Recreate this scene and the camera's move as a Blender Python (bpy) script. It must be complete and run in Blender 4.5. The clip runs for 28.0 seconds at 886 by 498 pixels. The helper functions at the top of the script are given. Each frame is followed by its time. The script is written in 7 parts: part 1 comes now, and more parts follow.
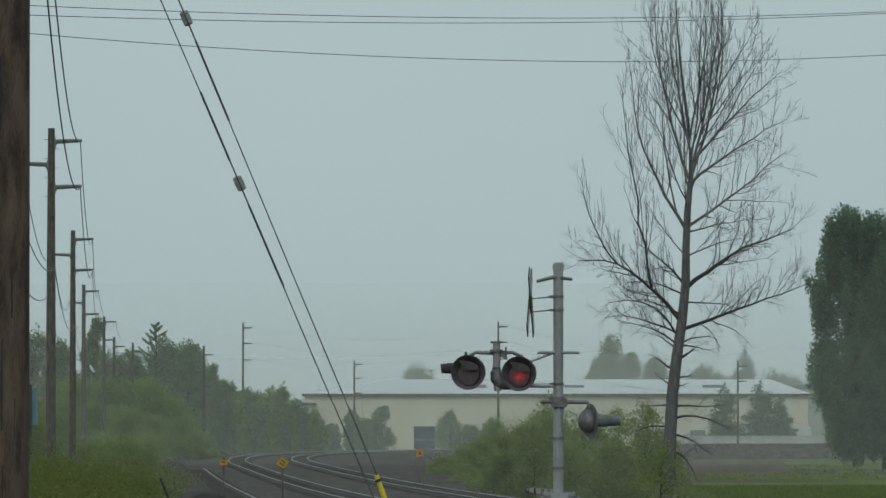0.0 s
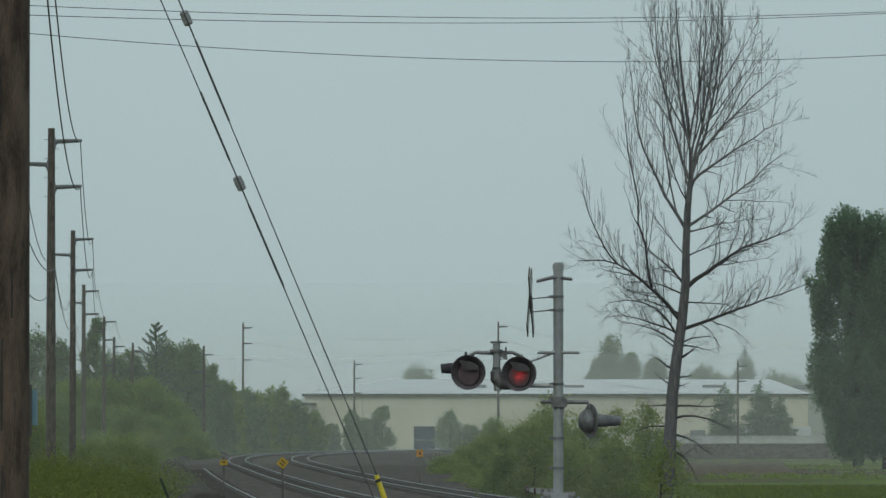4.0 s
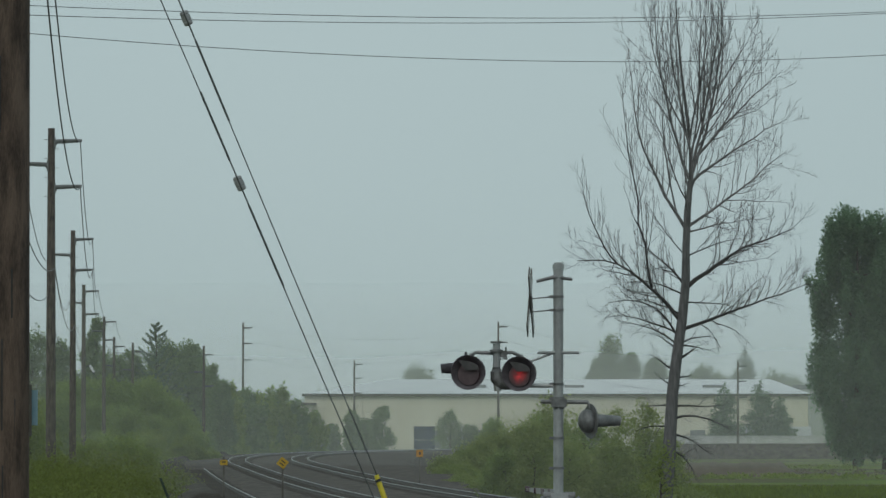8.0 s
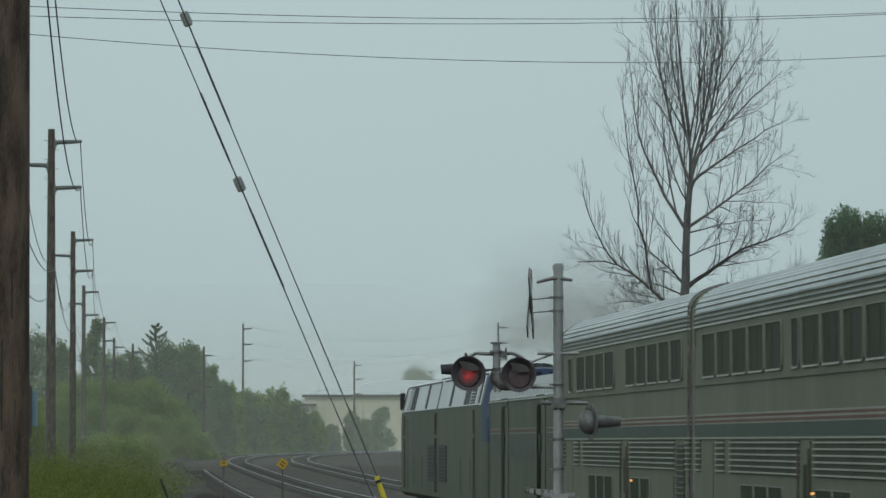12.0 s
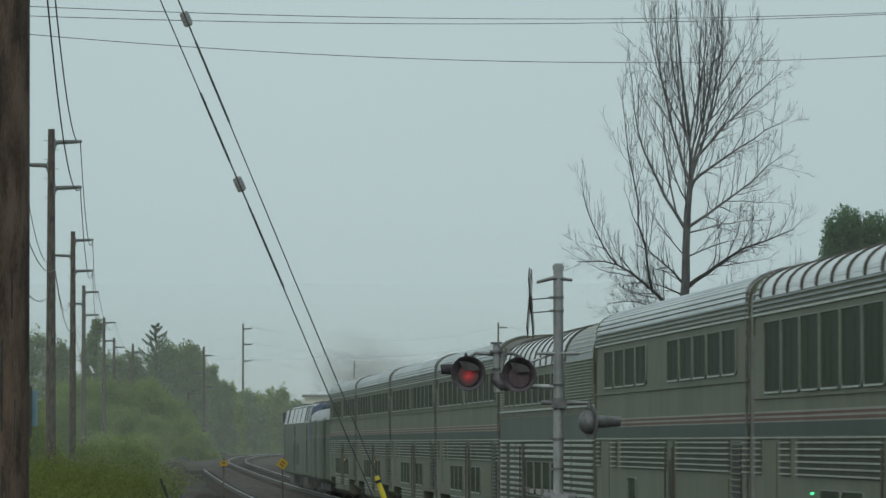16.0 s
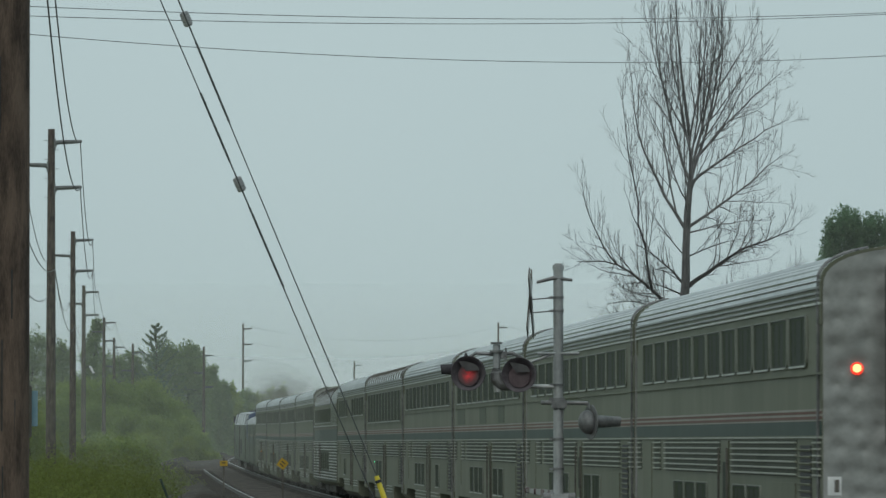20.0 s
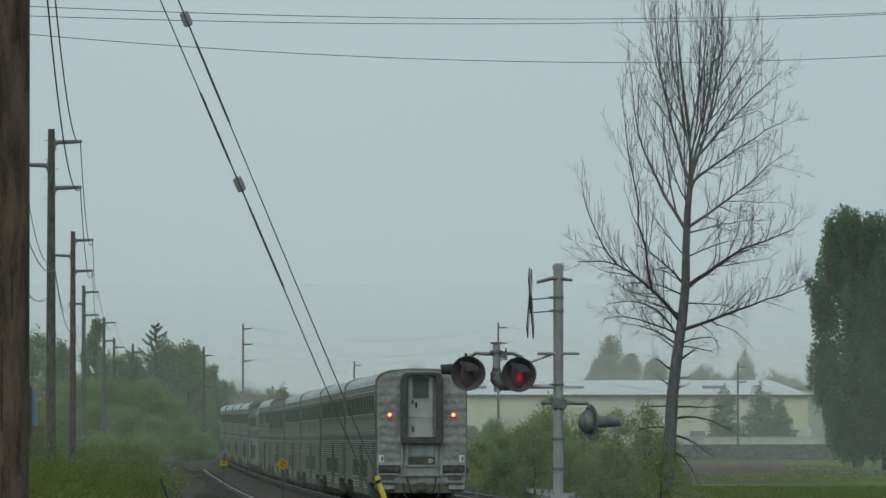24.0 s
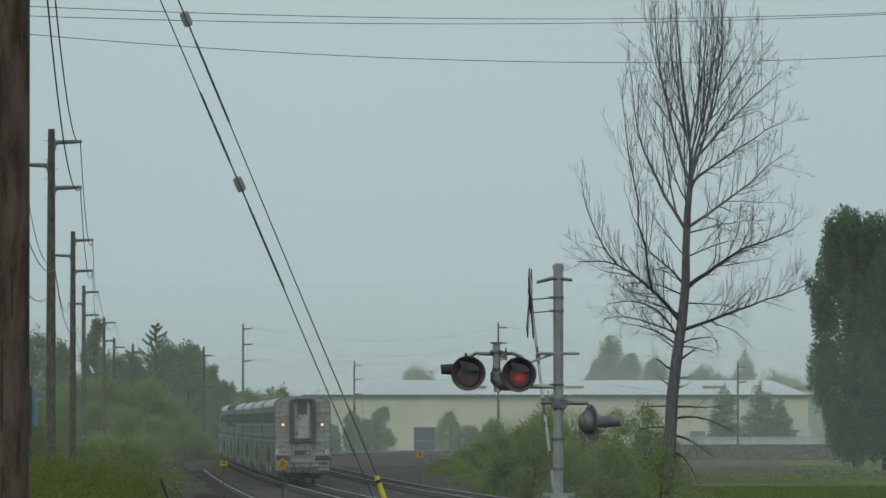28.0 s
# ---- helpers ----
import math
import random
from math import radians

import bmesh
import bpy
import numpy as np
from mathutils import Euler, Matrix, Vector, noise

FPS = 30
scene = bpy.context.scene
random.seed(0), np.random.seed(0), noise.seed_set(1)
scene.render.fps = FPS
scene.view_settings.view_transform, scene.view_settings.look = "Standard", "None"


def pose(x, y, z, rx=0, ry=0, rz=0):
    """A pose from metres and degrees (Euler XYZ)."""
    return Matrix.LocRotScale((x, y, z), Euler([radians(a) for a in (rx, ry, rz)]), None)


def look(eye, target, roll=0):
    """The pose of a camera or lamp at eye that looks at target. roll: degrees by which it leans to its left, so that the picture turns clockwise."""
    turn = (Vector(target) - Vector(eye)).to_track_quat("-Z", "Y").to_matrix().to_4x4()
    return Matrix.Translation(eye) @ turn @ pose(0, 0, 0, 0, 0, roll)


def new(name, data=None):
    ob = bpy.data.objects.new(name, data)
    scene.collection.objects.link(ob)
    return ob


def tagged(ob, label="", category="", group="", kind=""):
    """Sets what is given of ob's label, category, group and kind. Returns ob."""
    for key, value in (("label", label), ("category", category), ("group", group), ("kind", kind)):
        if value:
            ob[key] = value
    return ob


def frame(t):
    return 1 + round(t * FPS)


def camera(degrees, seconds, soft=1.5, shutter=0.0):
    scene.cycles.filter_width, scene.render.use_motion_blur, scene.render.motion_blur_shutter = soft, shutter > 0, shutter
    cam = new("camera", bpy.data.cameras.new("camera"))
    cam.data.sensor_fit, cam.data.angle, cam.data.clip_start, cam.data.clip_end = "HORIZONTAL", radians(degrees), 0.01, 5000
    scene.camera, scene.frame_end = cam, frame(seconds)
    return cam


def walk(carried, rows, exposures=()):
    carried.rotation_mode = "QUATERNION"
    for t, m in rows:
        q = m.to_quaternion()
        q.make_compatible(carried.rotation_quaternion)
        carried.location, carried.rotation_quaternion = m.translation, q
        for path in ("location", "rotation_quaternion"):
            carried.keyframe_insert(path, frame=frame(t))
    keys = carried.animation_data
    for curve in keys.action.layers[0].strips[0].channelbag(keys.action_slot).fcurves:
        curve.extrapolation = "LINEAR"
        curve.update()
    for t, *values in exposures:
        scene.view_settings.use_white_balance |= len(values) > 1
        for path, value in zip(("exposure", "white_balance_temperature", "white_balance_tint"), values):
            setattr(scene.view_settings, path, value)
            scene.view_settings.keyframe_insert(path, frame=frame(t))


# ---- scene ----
# ---- camera ----
cam = camera(9.06, 28.0, soft=1.5, shutter=0.2)
TILT = 91.972


def eye(d):
    return pose(0, 0, 2.4, TILT + d, 0, 0)


# the tripod is nudged a hundredth of a degree as the train goes by
walk(cam, [(0, eye(0)), (10.3, eye(0)), (10.8, eye(-0.006)), (11.6, eye(-0.008)), (12.0, eye(0.009)), (25.5, eye(0.009)),
           (26.0, eye(0.001)), (26.5, eye(-0.006)), (27.0, eye(0.001)), (27.5, eye(0.009)), (28.0, eye(0.009))],
     exposures=[(0, -0.10), (9.0, -0.10), (12.0, 0.0), (17.0, 0.05), (20.5, 0.03), (26.0, -0.03), (28.0, -0.03)])

# ---- light: a wet overcast day ----
world = bpy.data.worlds.new("overcast")
scene.world = world
world.use_nodes = True
wn, wl = world.node_tree.nodes, world.node_tree.links
wn.clear()
sky = wn.new("ShaderNodeTexSky")
sky.sky_type, sky.sun_disc = "NISHITA", False
sky.sun_elevation, sky.sun_rotation = radians(50), radians(200)
sky.air_density, sky.dust_density = 1.0, 6.0
blue = wn.new("ShaderNodeMix")
blue.data_type, blue.blend_type = "RGBA", "MULTIPLY"
blue.inputs[0].default_value = 1.0
blue.inputs[7].default_value = (0.10, 0.10, 0.10, 1)
cloud = wn.new("ShaderNodeMix")
cloud.data_type = "RGBA"
cloud.inputs[0].default_value = 0.9
wnoise = wn.new("ShaderNodeTexNoise")
wnoise.inputs["Scale"].default_value = 2.5
wnoise.inputs["Detail"].default_value = 3
wramp = wn.new("ShaderNodeValToRGB")
wramp.color_ramp.elements[0].position, wramp.color_ramp.elements[1].position = 0.3, 0.7
wramp.color_ramp.elements[0].color = (0.432, 0.553, 0.572, 1)
wramp.color_ramp.elements[1].color = (0.502, 0.623, 0.64, 1)
back = wn.new("ShaderNodeBackground")
wout = wn.new("ShaderNodeOutputWorld")
wl.new(sky.outputs[0], blue.inputs[6])
wl.new(blue.outputs[2], cloud.inputs[6])
wl.new(wnoise.outputs[0], wramp.inputs[0])
wl.new(wramp.outputs[0], cloud.inputs[7])
wl.new(cloud.outputs[2], back.inputs[0])
back.inputs[1].default_value = 1.0
wl.new(back.outputs[0], wout.inputs[0])
sun_data = bpy.data.lights.new("sun", "SUN")
sun_data.energy, sun_data.angle, sun_data.color = 0.5, radians(40), (1.0, 0.97, 0.92)
sun = new("sun", sun_data)
sun.matrix_world = look((0, 0, 100), (30, 90, 0))

# ---- materials ----
def material(name, a, b, scale=3.0, rough=0.7, metal=0.0, bump=0.0, bump_scale=None, island=0.0, spec=0.5, streak=None, coat=0.0):
    """Two tones mixed by noise at two sizes, with relief; island: how far joined pieces differ in brightness."""
    m = bpy.data.materials.new(name)
    m.use_nodes = True
    n, l = m.node_tree.nodes, m.node_tree.links
    bsdf = n["Principled BSDF"]
    geo = n.new("ShaderNodeTexCoord")
    vec = geo.outputs["Object"]
    if streak:
        mp = n.new("ShaderNodeMapping")
        mp.inputs["Scale"].default_value = streak
        l.new(vec, mp.inputs[0])
        vec = mp.outputs[0]
    big, fine = n.new("ShaderNodeTexNoise"), n.new("ShaderNodeTexNoise")
    big.inputs["Scale"].default_value, big.inputs["Detail"].default_value = scale, 4
    fine.inputs["Scale"].default_value, fine.inputs["Detail"].default_value = scale * 9, 3
    l.new(vec, big.inputs[0])
    l.new(vec, fine.inputs[0])
    add = n.new("ShaderNodeMath")
    add.operation = "MULTIPLY_ADD"
    add.inputs[1].default_value, add.inputs[2].default_value = 0.4, -0.2
    l.new(fine.outputs[0], add.inputs[0])
    tot = n.new("ShaderNodeMath")
    tot.operation = "ADD"
    l.new(add.outputs[0], tot.inputs[0])
    l.new(big.outputs[0], tot.inputs[1])
    ramp = n.new("ShaderNodeValToRGB")
    ramp.color_ramp.elements[0].position, ramp.color_ramp.elements[1].position = 0.32, 0.68
    ramp.color_ramp.elements[0].color, ramp.color_ramp.elements[1].color = (*a, 1), (*b, 1)
    l.new(tot.outputs[0], ramp.inputs[0])
    col = ramp.outputs[0]
    if island:
        g = n.new("ShaderNodeNewGeometry")
        mr = n.new("ShaderNodeMapRange")
        mr.inputs[3].default_value, mr.inputs[4].default_value = 1 - island, 1 + island
        l.new(g.outputs["Random Per Island"], mr.inputs[0])
        hs = n.new("ShaderNodeHueSaturation")
        l.new(mr.outputs[0], hs.inputs["Value"])
        l.new(col, hs.inputs["Color"])
        col = hs.outputs[0]
    l.new(col, bsdf.inputs["Base Color"])
    bsdf.inputs["Roughness"].default_value, bsdf.inputs["Metallic"].default_value = rough, metal
    bsdf.inputs["Specular IOR Level"].default_value = spec
    bsdf.inputs["Coat Weight"].default_value = coat
    if bump:
        bp = n.new("ShaderNodeBump")
        bp.inputs["Strength"].default_value, bp.inputs["Distance"].default_value = bump, 0.02
        if bump_scale:
            bn = n.new("ShaderNodeTexNoise")
            bn.inputs["Scale"].default_value = bump_scale
            l.new(vec, bn.inputs[0])
            l.new(bn.outputs[0], bp.inputs["Height"])
        else:
            l.new(fine.outputs[0], bp.inputs["Height"])
        l.new(bp.outputs[0], bsdf.inputs["Normal"])
    return m


def leaf_material(name, a, b, island=0.35):
    m = material(name, a, b, 0.6, 0.6, island=island, spec=0.25)
    n, l = m.node_tree.nodes, m.node_tree.links
    bsdf = n["Principled BSDF"]
    tr = n.new("ShaderNodeBsdfTranslucent")
    mix = n.new("ShaderNodeMixShader")
    mix.inputs[0].default_value = 0.6
    l.new(bsdf.inputs["Base Color"].links[0].from_socket, tr.inputs[0])
    l.new(bsdf.outputs[0], mix.inputs[1])
    l.new(tr.outputs[0], mix.inputs[2])
    l.new(mix.outputs[0], n["Material Output"].inputs[0])
    return m


def glow(name, colour, strength):
    m = bpy.data.materials.new(name)
    m.use_nodes = True
    bsdf = m.node_tree.nodes["Principled BSDF"]
    bsdf.inputs["Base Color"].default_value = (*colour, 1)
    bsdf.inputs["Emission Color"].default_value = (*colour, 1)
    bsdf.inputs["Emission Strength"].default_value = strength
    return m


WOOD = material("weathered_pole_wood", (0.0325, 0.0212, 0.0177), (0.1122, 0.0856, 0.0708), 3.4, 0.9, bump=0.6, streak=(3, 3, 0.6))
NEARWOOD = material("dark_cracked_pole_wood", (0.0396, 0.0259, 0.0202), (0.1512, 0.1044, 0.0806), 4.5, 0.9, bump=0.9, streak=(2.2, 2.2, 0.45))
# twig tone kept pale, standing in for the haze round the crown
TWIG = material("haze_pale_twig_bark", (0.1476, 0.1441, 0.1458), (0.2604, 0.2535, 0.2551), 3, 0.95)
WOOD_FAR = material("grey_pole_wood", (0.065, 0.055, 0.046), (0.125, 0.107, 0.092), 2, 0.9, streak=(3, 3, 0.3))
ARM = material("grey_fibreglass_arm", (0.085, 0.09, 0.092), (0.14, 0.148, 0.15), 5, 0.6)
CABLE = material("black_cable", (0.035, 0.037, 0.038), (0.06, 0.062, 0.063), 5, 0.6)
STEELWIRE = material("galvanised_guy_strand", (0.05, 0.055, 0.055), (0.10, 0.105, 0.105), 20, 0.5, 0.3)
GALV = material("galvanised_mast", (0.25, 0.26, 0.26), (0.42, 0.43, 0.43), 4, 0.5, 0.35, bump=0.15, streak=(1, 1, 0.4))
PALEPIPE = material("pale_galvanised_pipe", (0.40, 0.41, 0.41), (0.55, 0.56, 0.56), 4, 0.45, 0.2)
GALVDARK = material("weathered_cast_metal", (0.13, 0.135, 0.135), (0.25, 0.25, 0.25), 8, 0.55, 0.4, bump=0.2)
LAMPBLACK = material("faded_black_lamp_paint", (0.032, 0.0295, 0.034), (0.062, 0.058, 0.065), 8, 0.7, spec=0.2)
BLACK = material("matt_black_paint", (0.012, 0.012, 0.013), (0.03, 0.03, 0.032), 6, 0.6)
LAMPDUSK = material("purplish_grey_visor_paint", (0.0846, 0.0744, 0.0823), (0.1296, 0.1160, 0.1252), 9, 0.75, spec=0.15)
LENS = material("dark_red_lens", (0.055, 0.024, 0.027), (0.08, 0.03, 0.033), 12, 0.35)
UNLIT = material("unlit_red_lens", (0.09, 0.066, 0.073), (0.128, 0.096, 0.103), 12, 0.5, spec=0.2)
LENSDARK = material("dark_purplish_lens", (0.074, 0.06, 0.066), (0.108, 0.088, 0.094), 12, 0.5, spec=0.2)
LIT = glow("lit_red_lamp", (0.8, 0.018, 0.025), 0.22)
ln, ll = LIT.node_tree.nodes, LIT.node_tree.links
lco, lgr, lnz, lmu, lra = (ln.new("ShaderNode" + k) for k in ("TexCoord", "TexGradient", "TexNoise", "Math", "MapRange"))
lgr.gradient_type, lmu.operation = "QUADRATIC_SPHERE", "MULTIPLY"
lnz.inputs["Scale"].default_value = 16
lmap = ln.new("ShaderNodeMapping")
lmap.inputs["Scale"].default_value = (6.3, 6.3, 6.3)
ll.new(lco.outputs["Object"], lmap.inputs[0])
ll.new(lmap.outputs[0], lgr.inputs[0])
ll.new(lco.outputs["Object"], lnz.inputs[0])
ll.new(lnz.outputs[0], lra.inputs[0])
lra.inputs[1].default_value, lra.inputs[2].default_value = 0.38, 0.6
lra.inputs[3].default_value, lra.inputs[4].default_value = 0.3, 1.0
ll.new(lgr.outputs[0], lmu.inputs[0])
ll.new(lra.outputs[0], lmu.inputs[1])
lgain = ln.new("ShaderNodeMath")
lgain.operation = "MULTIPLY"
lgain.inputs[1].default_value = 0.55
ll.new(lmu.outputs[0], lgain.inputs[0])
lbsdf = ln["Principled BSDF"]
lbsdf.inputs["Base Color"].default_value = (0.085, 0.055, 0.06, 1)
ll.new(lgain.outputs[0], lbsdf.inputs["Emission Strength"])
MARKER = glow("red_marker_lamp", (1.0, 0.05, 0.022), 0.8)
MARKER_CORE = glow("marker_lamp_core", (1.0, 0.42, 0.16), 2.4)
AMBER = glow("amber_door_lamp", (1.0, 0.42, 0.10), 1.0)
GREEN_LAMP = glow("green_status_lamp", (0.1, 1.0, 0.45), 1.1)
PORCELAIN = material("grey_glazed_insulator", (0.20, 0.205, 0.21), (0.32, 0.325, 0.33), 9, 0.3)
YELLOW = material("yellow_plastic_guard", (0.62, 0.50, 0.03), (0.74, 0.60, 0.06), 5, 0.45)
SIGNYEL = material("yellow_sign_sheet", (0.4080, 0.2550, 0.0170), (0.5270, 0.3315, 0.0255), 3, 0.5)
SIGNORANGE = material("orange_sign_sheet", (0.4675, 0.2040, 0.0170), (0.5525, 0.2550, 0.0255), 3, 0.5)
SIGNBLUE = material("faded_blue_sign", (0.18, 0.31, 0.385), (0.25, 0.38, 0.45), 6, 0.5)
WHITEP = material("white_paint", (0.62, 0.63, 0.62), (0.78, 0.78, 0.77), 4, 0.5)
ARMWHITE = material("dirty_white_arm", (0.26, 0.26, 0.25), (0.36, 0.36, 0.35), 4, 0.6)
# grey that stands in for skylight on the visor's inner wall
VISORSHEEN = material("visor_sheen_grey", (0.0459, 0.0428, 0.0453), (0.0857, 0.0808, 0.0832), 7, 0.6)
REDP = material("faded_red_paint", (0.075, 0.038, 0.033), (0.11, 0.052, 0.046), 4, 0.5)
RAIL = material("worn_rail_head", (0.1776, 0.1746, 0.1657), (0.2486, 0.2426, 0.2338), 1, 0.45, 0.1)
RAILSIDE = material("rusty_rail_side", (0.038, 0.032, 0.028), (0.07, 0.058, 0.05), 3, 0.8, 0.2)
TIE = material("creosoted_tie", (0.03, 0.026, 0.023), (0.075, 0.065, 0.058), 2, 0.9, island=0.3, spec=0.03)
BALLAST = material("grey_ballast", (0.036, 0.031, 0.028), (0.105, 0.090, 0.080), 1.6, 0.95, spec=0.03, bump=0.6, bump_scale=9, streak=(1.0, 0.25, 1.0))
CINDER = material("dark_cinders", (0.03, 0.027, 0.024), (0.085, 0.074, 0.062), 0.8, 0.95, spec=0.03, bump=0.8, bump_scale=4)
# stainless sides coloured dark green for the trees they would mirror
STEEL = material("steel_side_dark_reflection_tone", (0.142, 0.150, 0.108), (0.182, 0.189, 0.140), 0.9, 0.55, 0.1, spec=0.15, bump=0.05, streak=(1.0, 0.9, 0.22))
BAGGAGE = material("dark_baggage_car_side", (0.082, 0.094, 0.066), (0.118, 0.128, 0.094), 0.9, 0.55, 0.1, spec=0.15, streak=(1.0, 0.9, 0.22))
BAGLINE = material("dull_pale_stripe", (0.20, 0.195, 0.165), (0.28, 0.27, 0.235), 0.5, 0.5, spec=0.1)
BAGBLUE = material("dull_blue_green_band", (0.055, 0.07, 0.055), (0.08, 0.095, 0.075), 0.7, 0.5, spec=0.15)
# flute steel brightened to paint the highlight along each crest
FLUTE = material("highlight_toned_fluting", (0.30, 0.31, 0.26), (0.44, 0.45, 0.39), 1.2, 0.4, 0.25, spec=0.3)
# the same steel in a brighter tone, for the sky above the roof
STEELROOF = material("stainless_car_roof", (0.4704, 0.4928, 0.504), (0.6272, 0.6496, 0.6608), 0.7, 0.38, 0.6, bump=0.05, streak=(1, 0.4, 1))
STEELBRIGHT = material("polished_fluting", (0.34, 0.35, 0.32), (0.52, 0.53, 0.50), 0.8, 0.35, 0.35)
WINFRAME = material("dull_window_frame", (0.1760, 0.1892, 0.1584), (0.2376, 0.2508, 0.2156), 1.5, 0.5, 0.2, spec=0.2)
EAVE = material("grimy_eave_steel", (0.20, 0.215, 0.215), (0.34, 0.355, 0.355), 1.6, 0.45, 0.3, streak=(1, 0.5, 1))
SILL = material("wet_bright_sill", (0.34, 0.355, 0.32), (0.50, 0.52, 0.475), 3, 0.4, 0.2)
DULLROOF = material("dull_grey_parlour_roof", (0.22, 0.235, 0.235), (0.30, 0.315, 0.315), 0.8, 0.45, 0.4, bump=0.05, streak=(1, 0.4, 1))
# dark sheet colour that paints the shade between flutes
BACKING = material("shade_toned_flute_backing", (0.075, 0.082, 0.062), (0.105, 0.112, 0.088), 1.5, 0.6, spec=0.1)
ENDPAINT = material("dented_silver_end", (0.25, 0.255, 0.245), (0.36, 0.365, 0.355), 1.8, 0.5, 0.3, spec=0.2, bump=1.0, bump_scale=3.4)
ENDQUILT = material("quilted_silver_end", (0.26, 0.265, 0.25), (0.35, 0.355, 0.34), 1.8, 0.5, 0.3, spec=0.2)
DOORFRAME = material("grey_door_window_surround", (0.27, 0.275, 0.265), (0.33, 0.335, 0.325), 3, 0.5)
DOORWHITE = material("off_white_door", (0.40, 0.41, 0.39), (0.48, 0.49, 0.47), 3, 0.5)
RUBBER = material("dark_diaphragm_rubber", (0.05, 0.052, 0.048), (0.09, 0.092, 0.086), 4, 0.8, bump=0.2)
UNDER = material("grimy_underframe", (0.065, 0.06, 0.052), (0.14, 0.13, 0.112), 2.5, 0.85, bump=0.3)
STRIPE_BLUE = material("dull_blue_stripe", (0.052, 0.074, 0.064), (0.066, 0.090, 0.078), 0.5, 0.5, spec=0.1)
PARLOUR_BLUE = material("dull_slate_blue_side", (0.085, 0.10, 0.088), (0.105, 0.122, 0.108), 0.5, 0.5, spec=0.1)
STRIPE_RED = material("faded_red_stripe", (0.14, 0.072, 0.056), (0.18, 0.092, 0.072), 0.5, 0.5, spec=0.1)
BROWNBAND = material("faded_grey_brown_band", (0.13, 0.118, 0.092), (0.165, 0.15, 0.12), 0.5, 0.5, spec=0.1)
STRIPE_WHITE = material("white_stripe", (0.27, 0.255, 0.225), (0.34, 0.325, 0.29), 0.5, 0.5, spec=0.1)
# one silver paint in two tones: dark for upright sides, bright for sky-facing ones
LOCOSHADE = material("loco_paint_shaded_side", (0.076, 0.09, 0.06), (0.106, 0.12, 0.084), 0.35, 0.5, 0.1, spec=0.15)
LOCOLIT = material("loco_paint_sky_lit", (0.52, 0.54, 0.55), (0.64, 0.66, 0.67), 0.5, 0.4, 0.2, spec=0.3)
LOCOBLUE = material("blue_loco_paint", (0.035, 0.05, 0.092), (0.05, 0.068, 0.118), 0.8, 0.45, spec=0.1)
ENDCOLLAR = material("dull_grey_collar", (0.17, 0.18, 0.17), (0.24, 0.25, 0.235), 0.8, 0.6, spec=0.15)
SOOT = material("sooty_roof", (0.02, 0.02, 0.022), (0.07, 0.07, 0.072), 1.2, 0.7)
BARK = material("dead_tree_bark", (0.088, 0.087, 0.088), (0.18, 0.177, 0.177), 3, 0.95, bump=0.6, streak=(3, 3, 0.6))
# one limb bark in two tones: skylight painted high, shade painted low
LIMBLIT = material("sky_lit_limb_bark", (0.1079, 0.1079, 0.1107), (0.2156, 0.2113, 0.2113), 3, 0.95)
LIMB = material("shaded_limb_bark", (0.032, 0.031, 0.031), (0.075, 0.073, 0.072), 3, 0.95)
BARKDARK = material("brown_bark", (0.035, 0.028, 0.02), (0.075, 0.06, 0.045), 3, 0.95, bump=0.5)
LEAF_BUSH = leaf_material("fresh_green_leaves", (0.1848, 0.2508, 0.0748), (0.2816, 0.352, 0.1144), 0.16)
LEAF_YELLOW = leaf_material("yellow_green_leaves", (0.2214, 0.2747, 0.0861), (0.3198, 0.3608, 0.1312), 0.10)
LEAF_MOSS = leaf_material("moss_green_leaves", (0.17, 0.221, 0.0553), (0.2635, 0.3145, 0.0808), 0.10)
BRAMBLE = leaf_material("olive_bramble_leaves", (0.135, 0.158, 0.045), (0.205, 0.238, 0.068), 0.12)
# far leaves in a paler grey-green, part of the distance haze painted in
LEAF_WOOD = leaf_material("haze_pale_wood_leaves", (0.15, 0.215, 0.098), (0.24, 0.31, 0.14), 0.16)
LEAF_DARK = leaf_material("poplar_leaves", (0.1020, 0.1824, 0.1008), (0.1680, 0.2712, 0.1488), 0.12)
# needle colour lightened to imitate haze before the distant conifers
LEAF_CONIFER = leaf_material("haze_pale_conifer_needles", (0.133, 0.196, 0.126), (0.21, 0.28, 0.1792))
GRASS = leaf_material("meadow_grass", (0.0889, 0.1304, 0.0071), (0.1600, 0.2043, 0.0148))
DRYGRASS = leaf_material("dry_grass", (0.10, 0.085, 0.045), (0.16, 0.13, 0.075))
WALLCREAM = material("cream_metal_siding", (0.60, 0.57, 0.45), (0.68, 0.65, 0.53), 0.08, 0.7)
ROOFGREY = material("pale_metal_roof", (0.56, 0.58, 0.60), (0.66, 0.68, 0.69), 0.1, 0.5)
SEAM = material("siding_joint", (0.42, 0.40, 0.32), (0.48, 0.455, 0.37), 0.5, 0.7)
TRIM = material("dark_eave_trim", (0.05, 0.046, 0.036), (0.08, 0.074, 0.06), 0.5, 0.7)
VENT = material("dark_roof_vent", (0.17, 0.18, 0.185), (0.23, 0.24, 0.245), 0.5, 0.7)
NAVY = material("navy_container", (0.012, 0.022, 0.055), (0.02, 0.034, 0.078), 0.5, 0.6)
CONCRETE = material("pale_concrete", (0.40, 0.40, 0.39), (0.52, 0.52, 0.51), 0.4, 0.85)


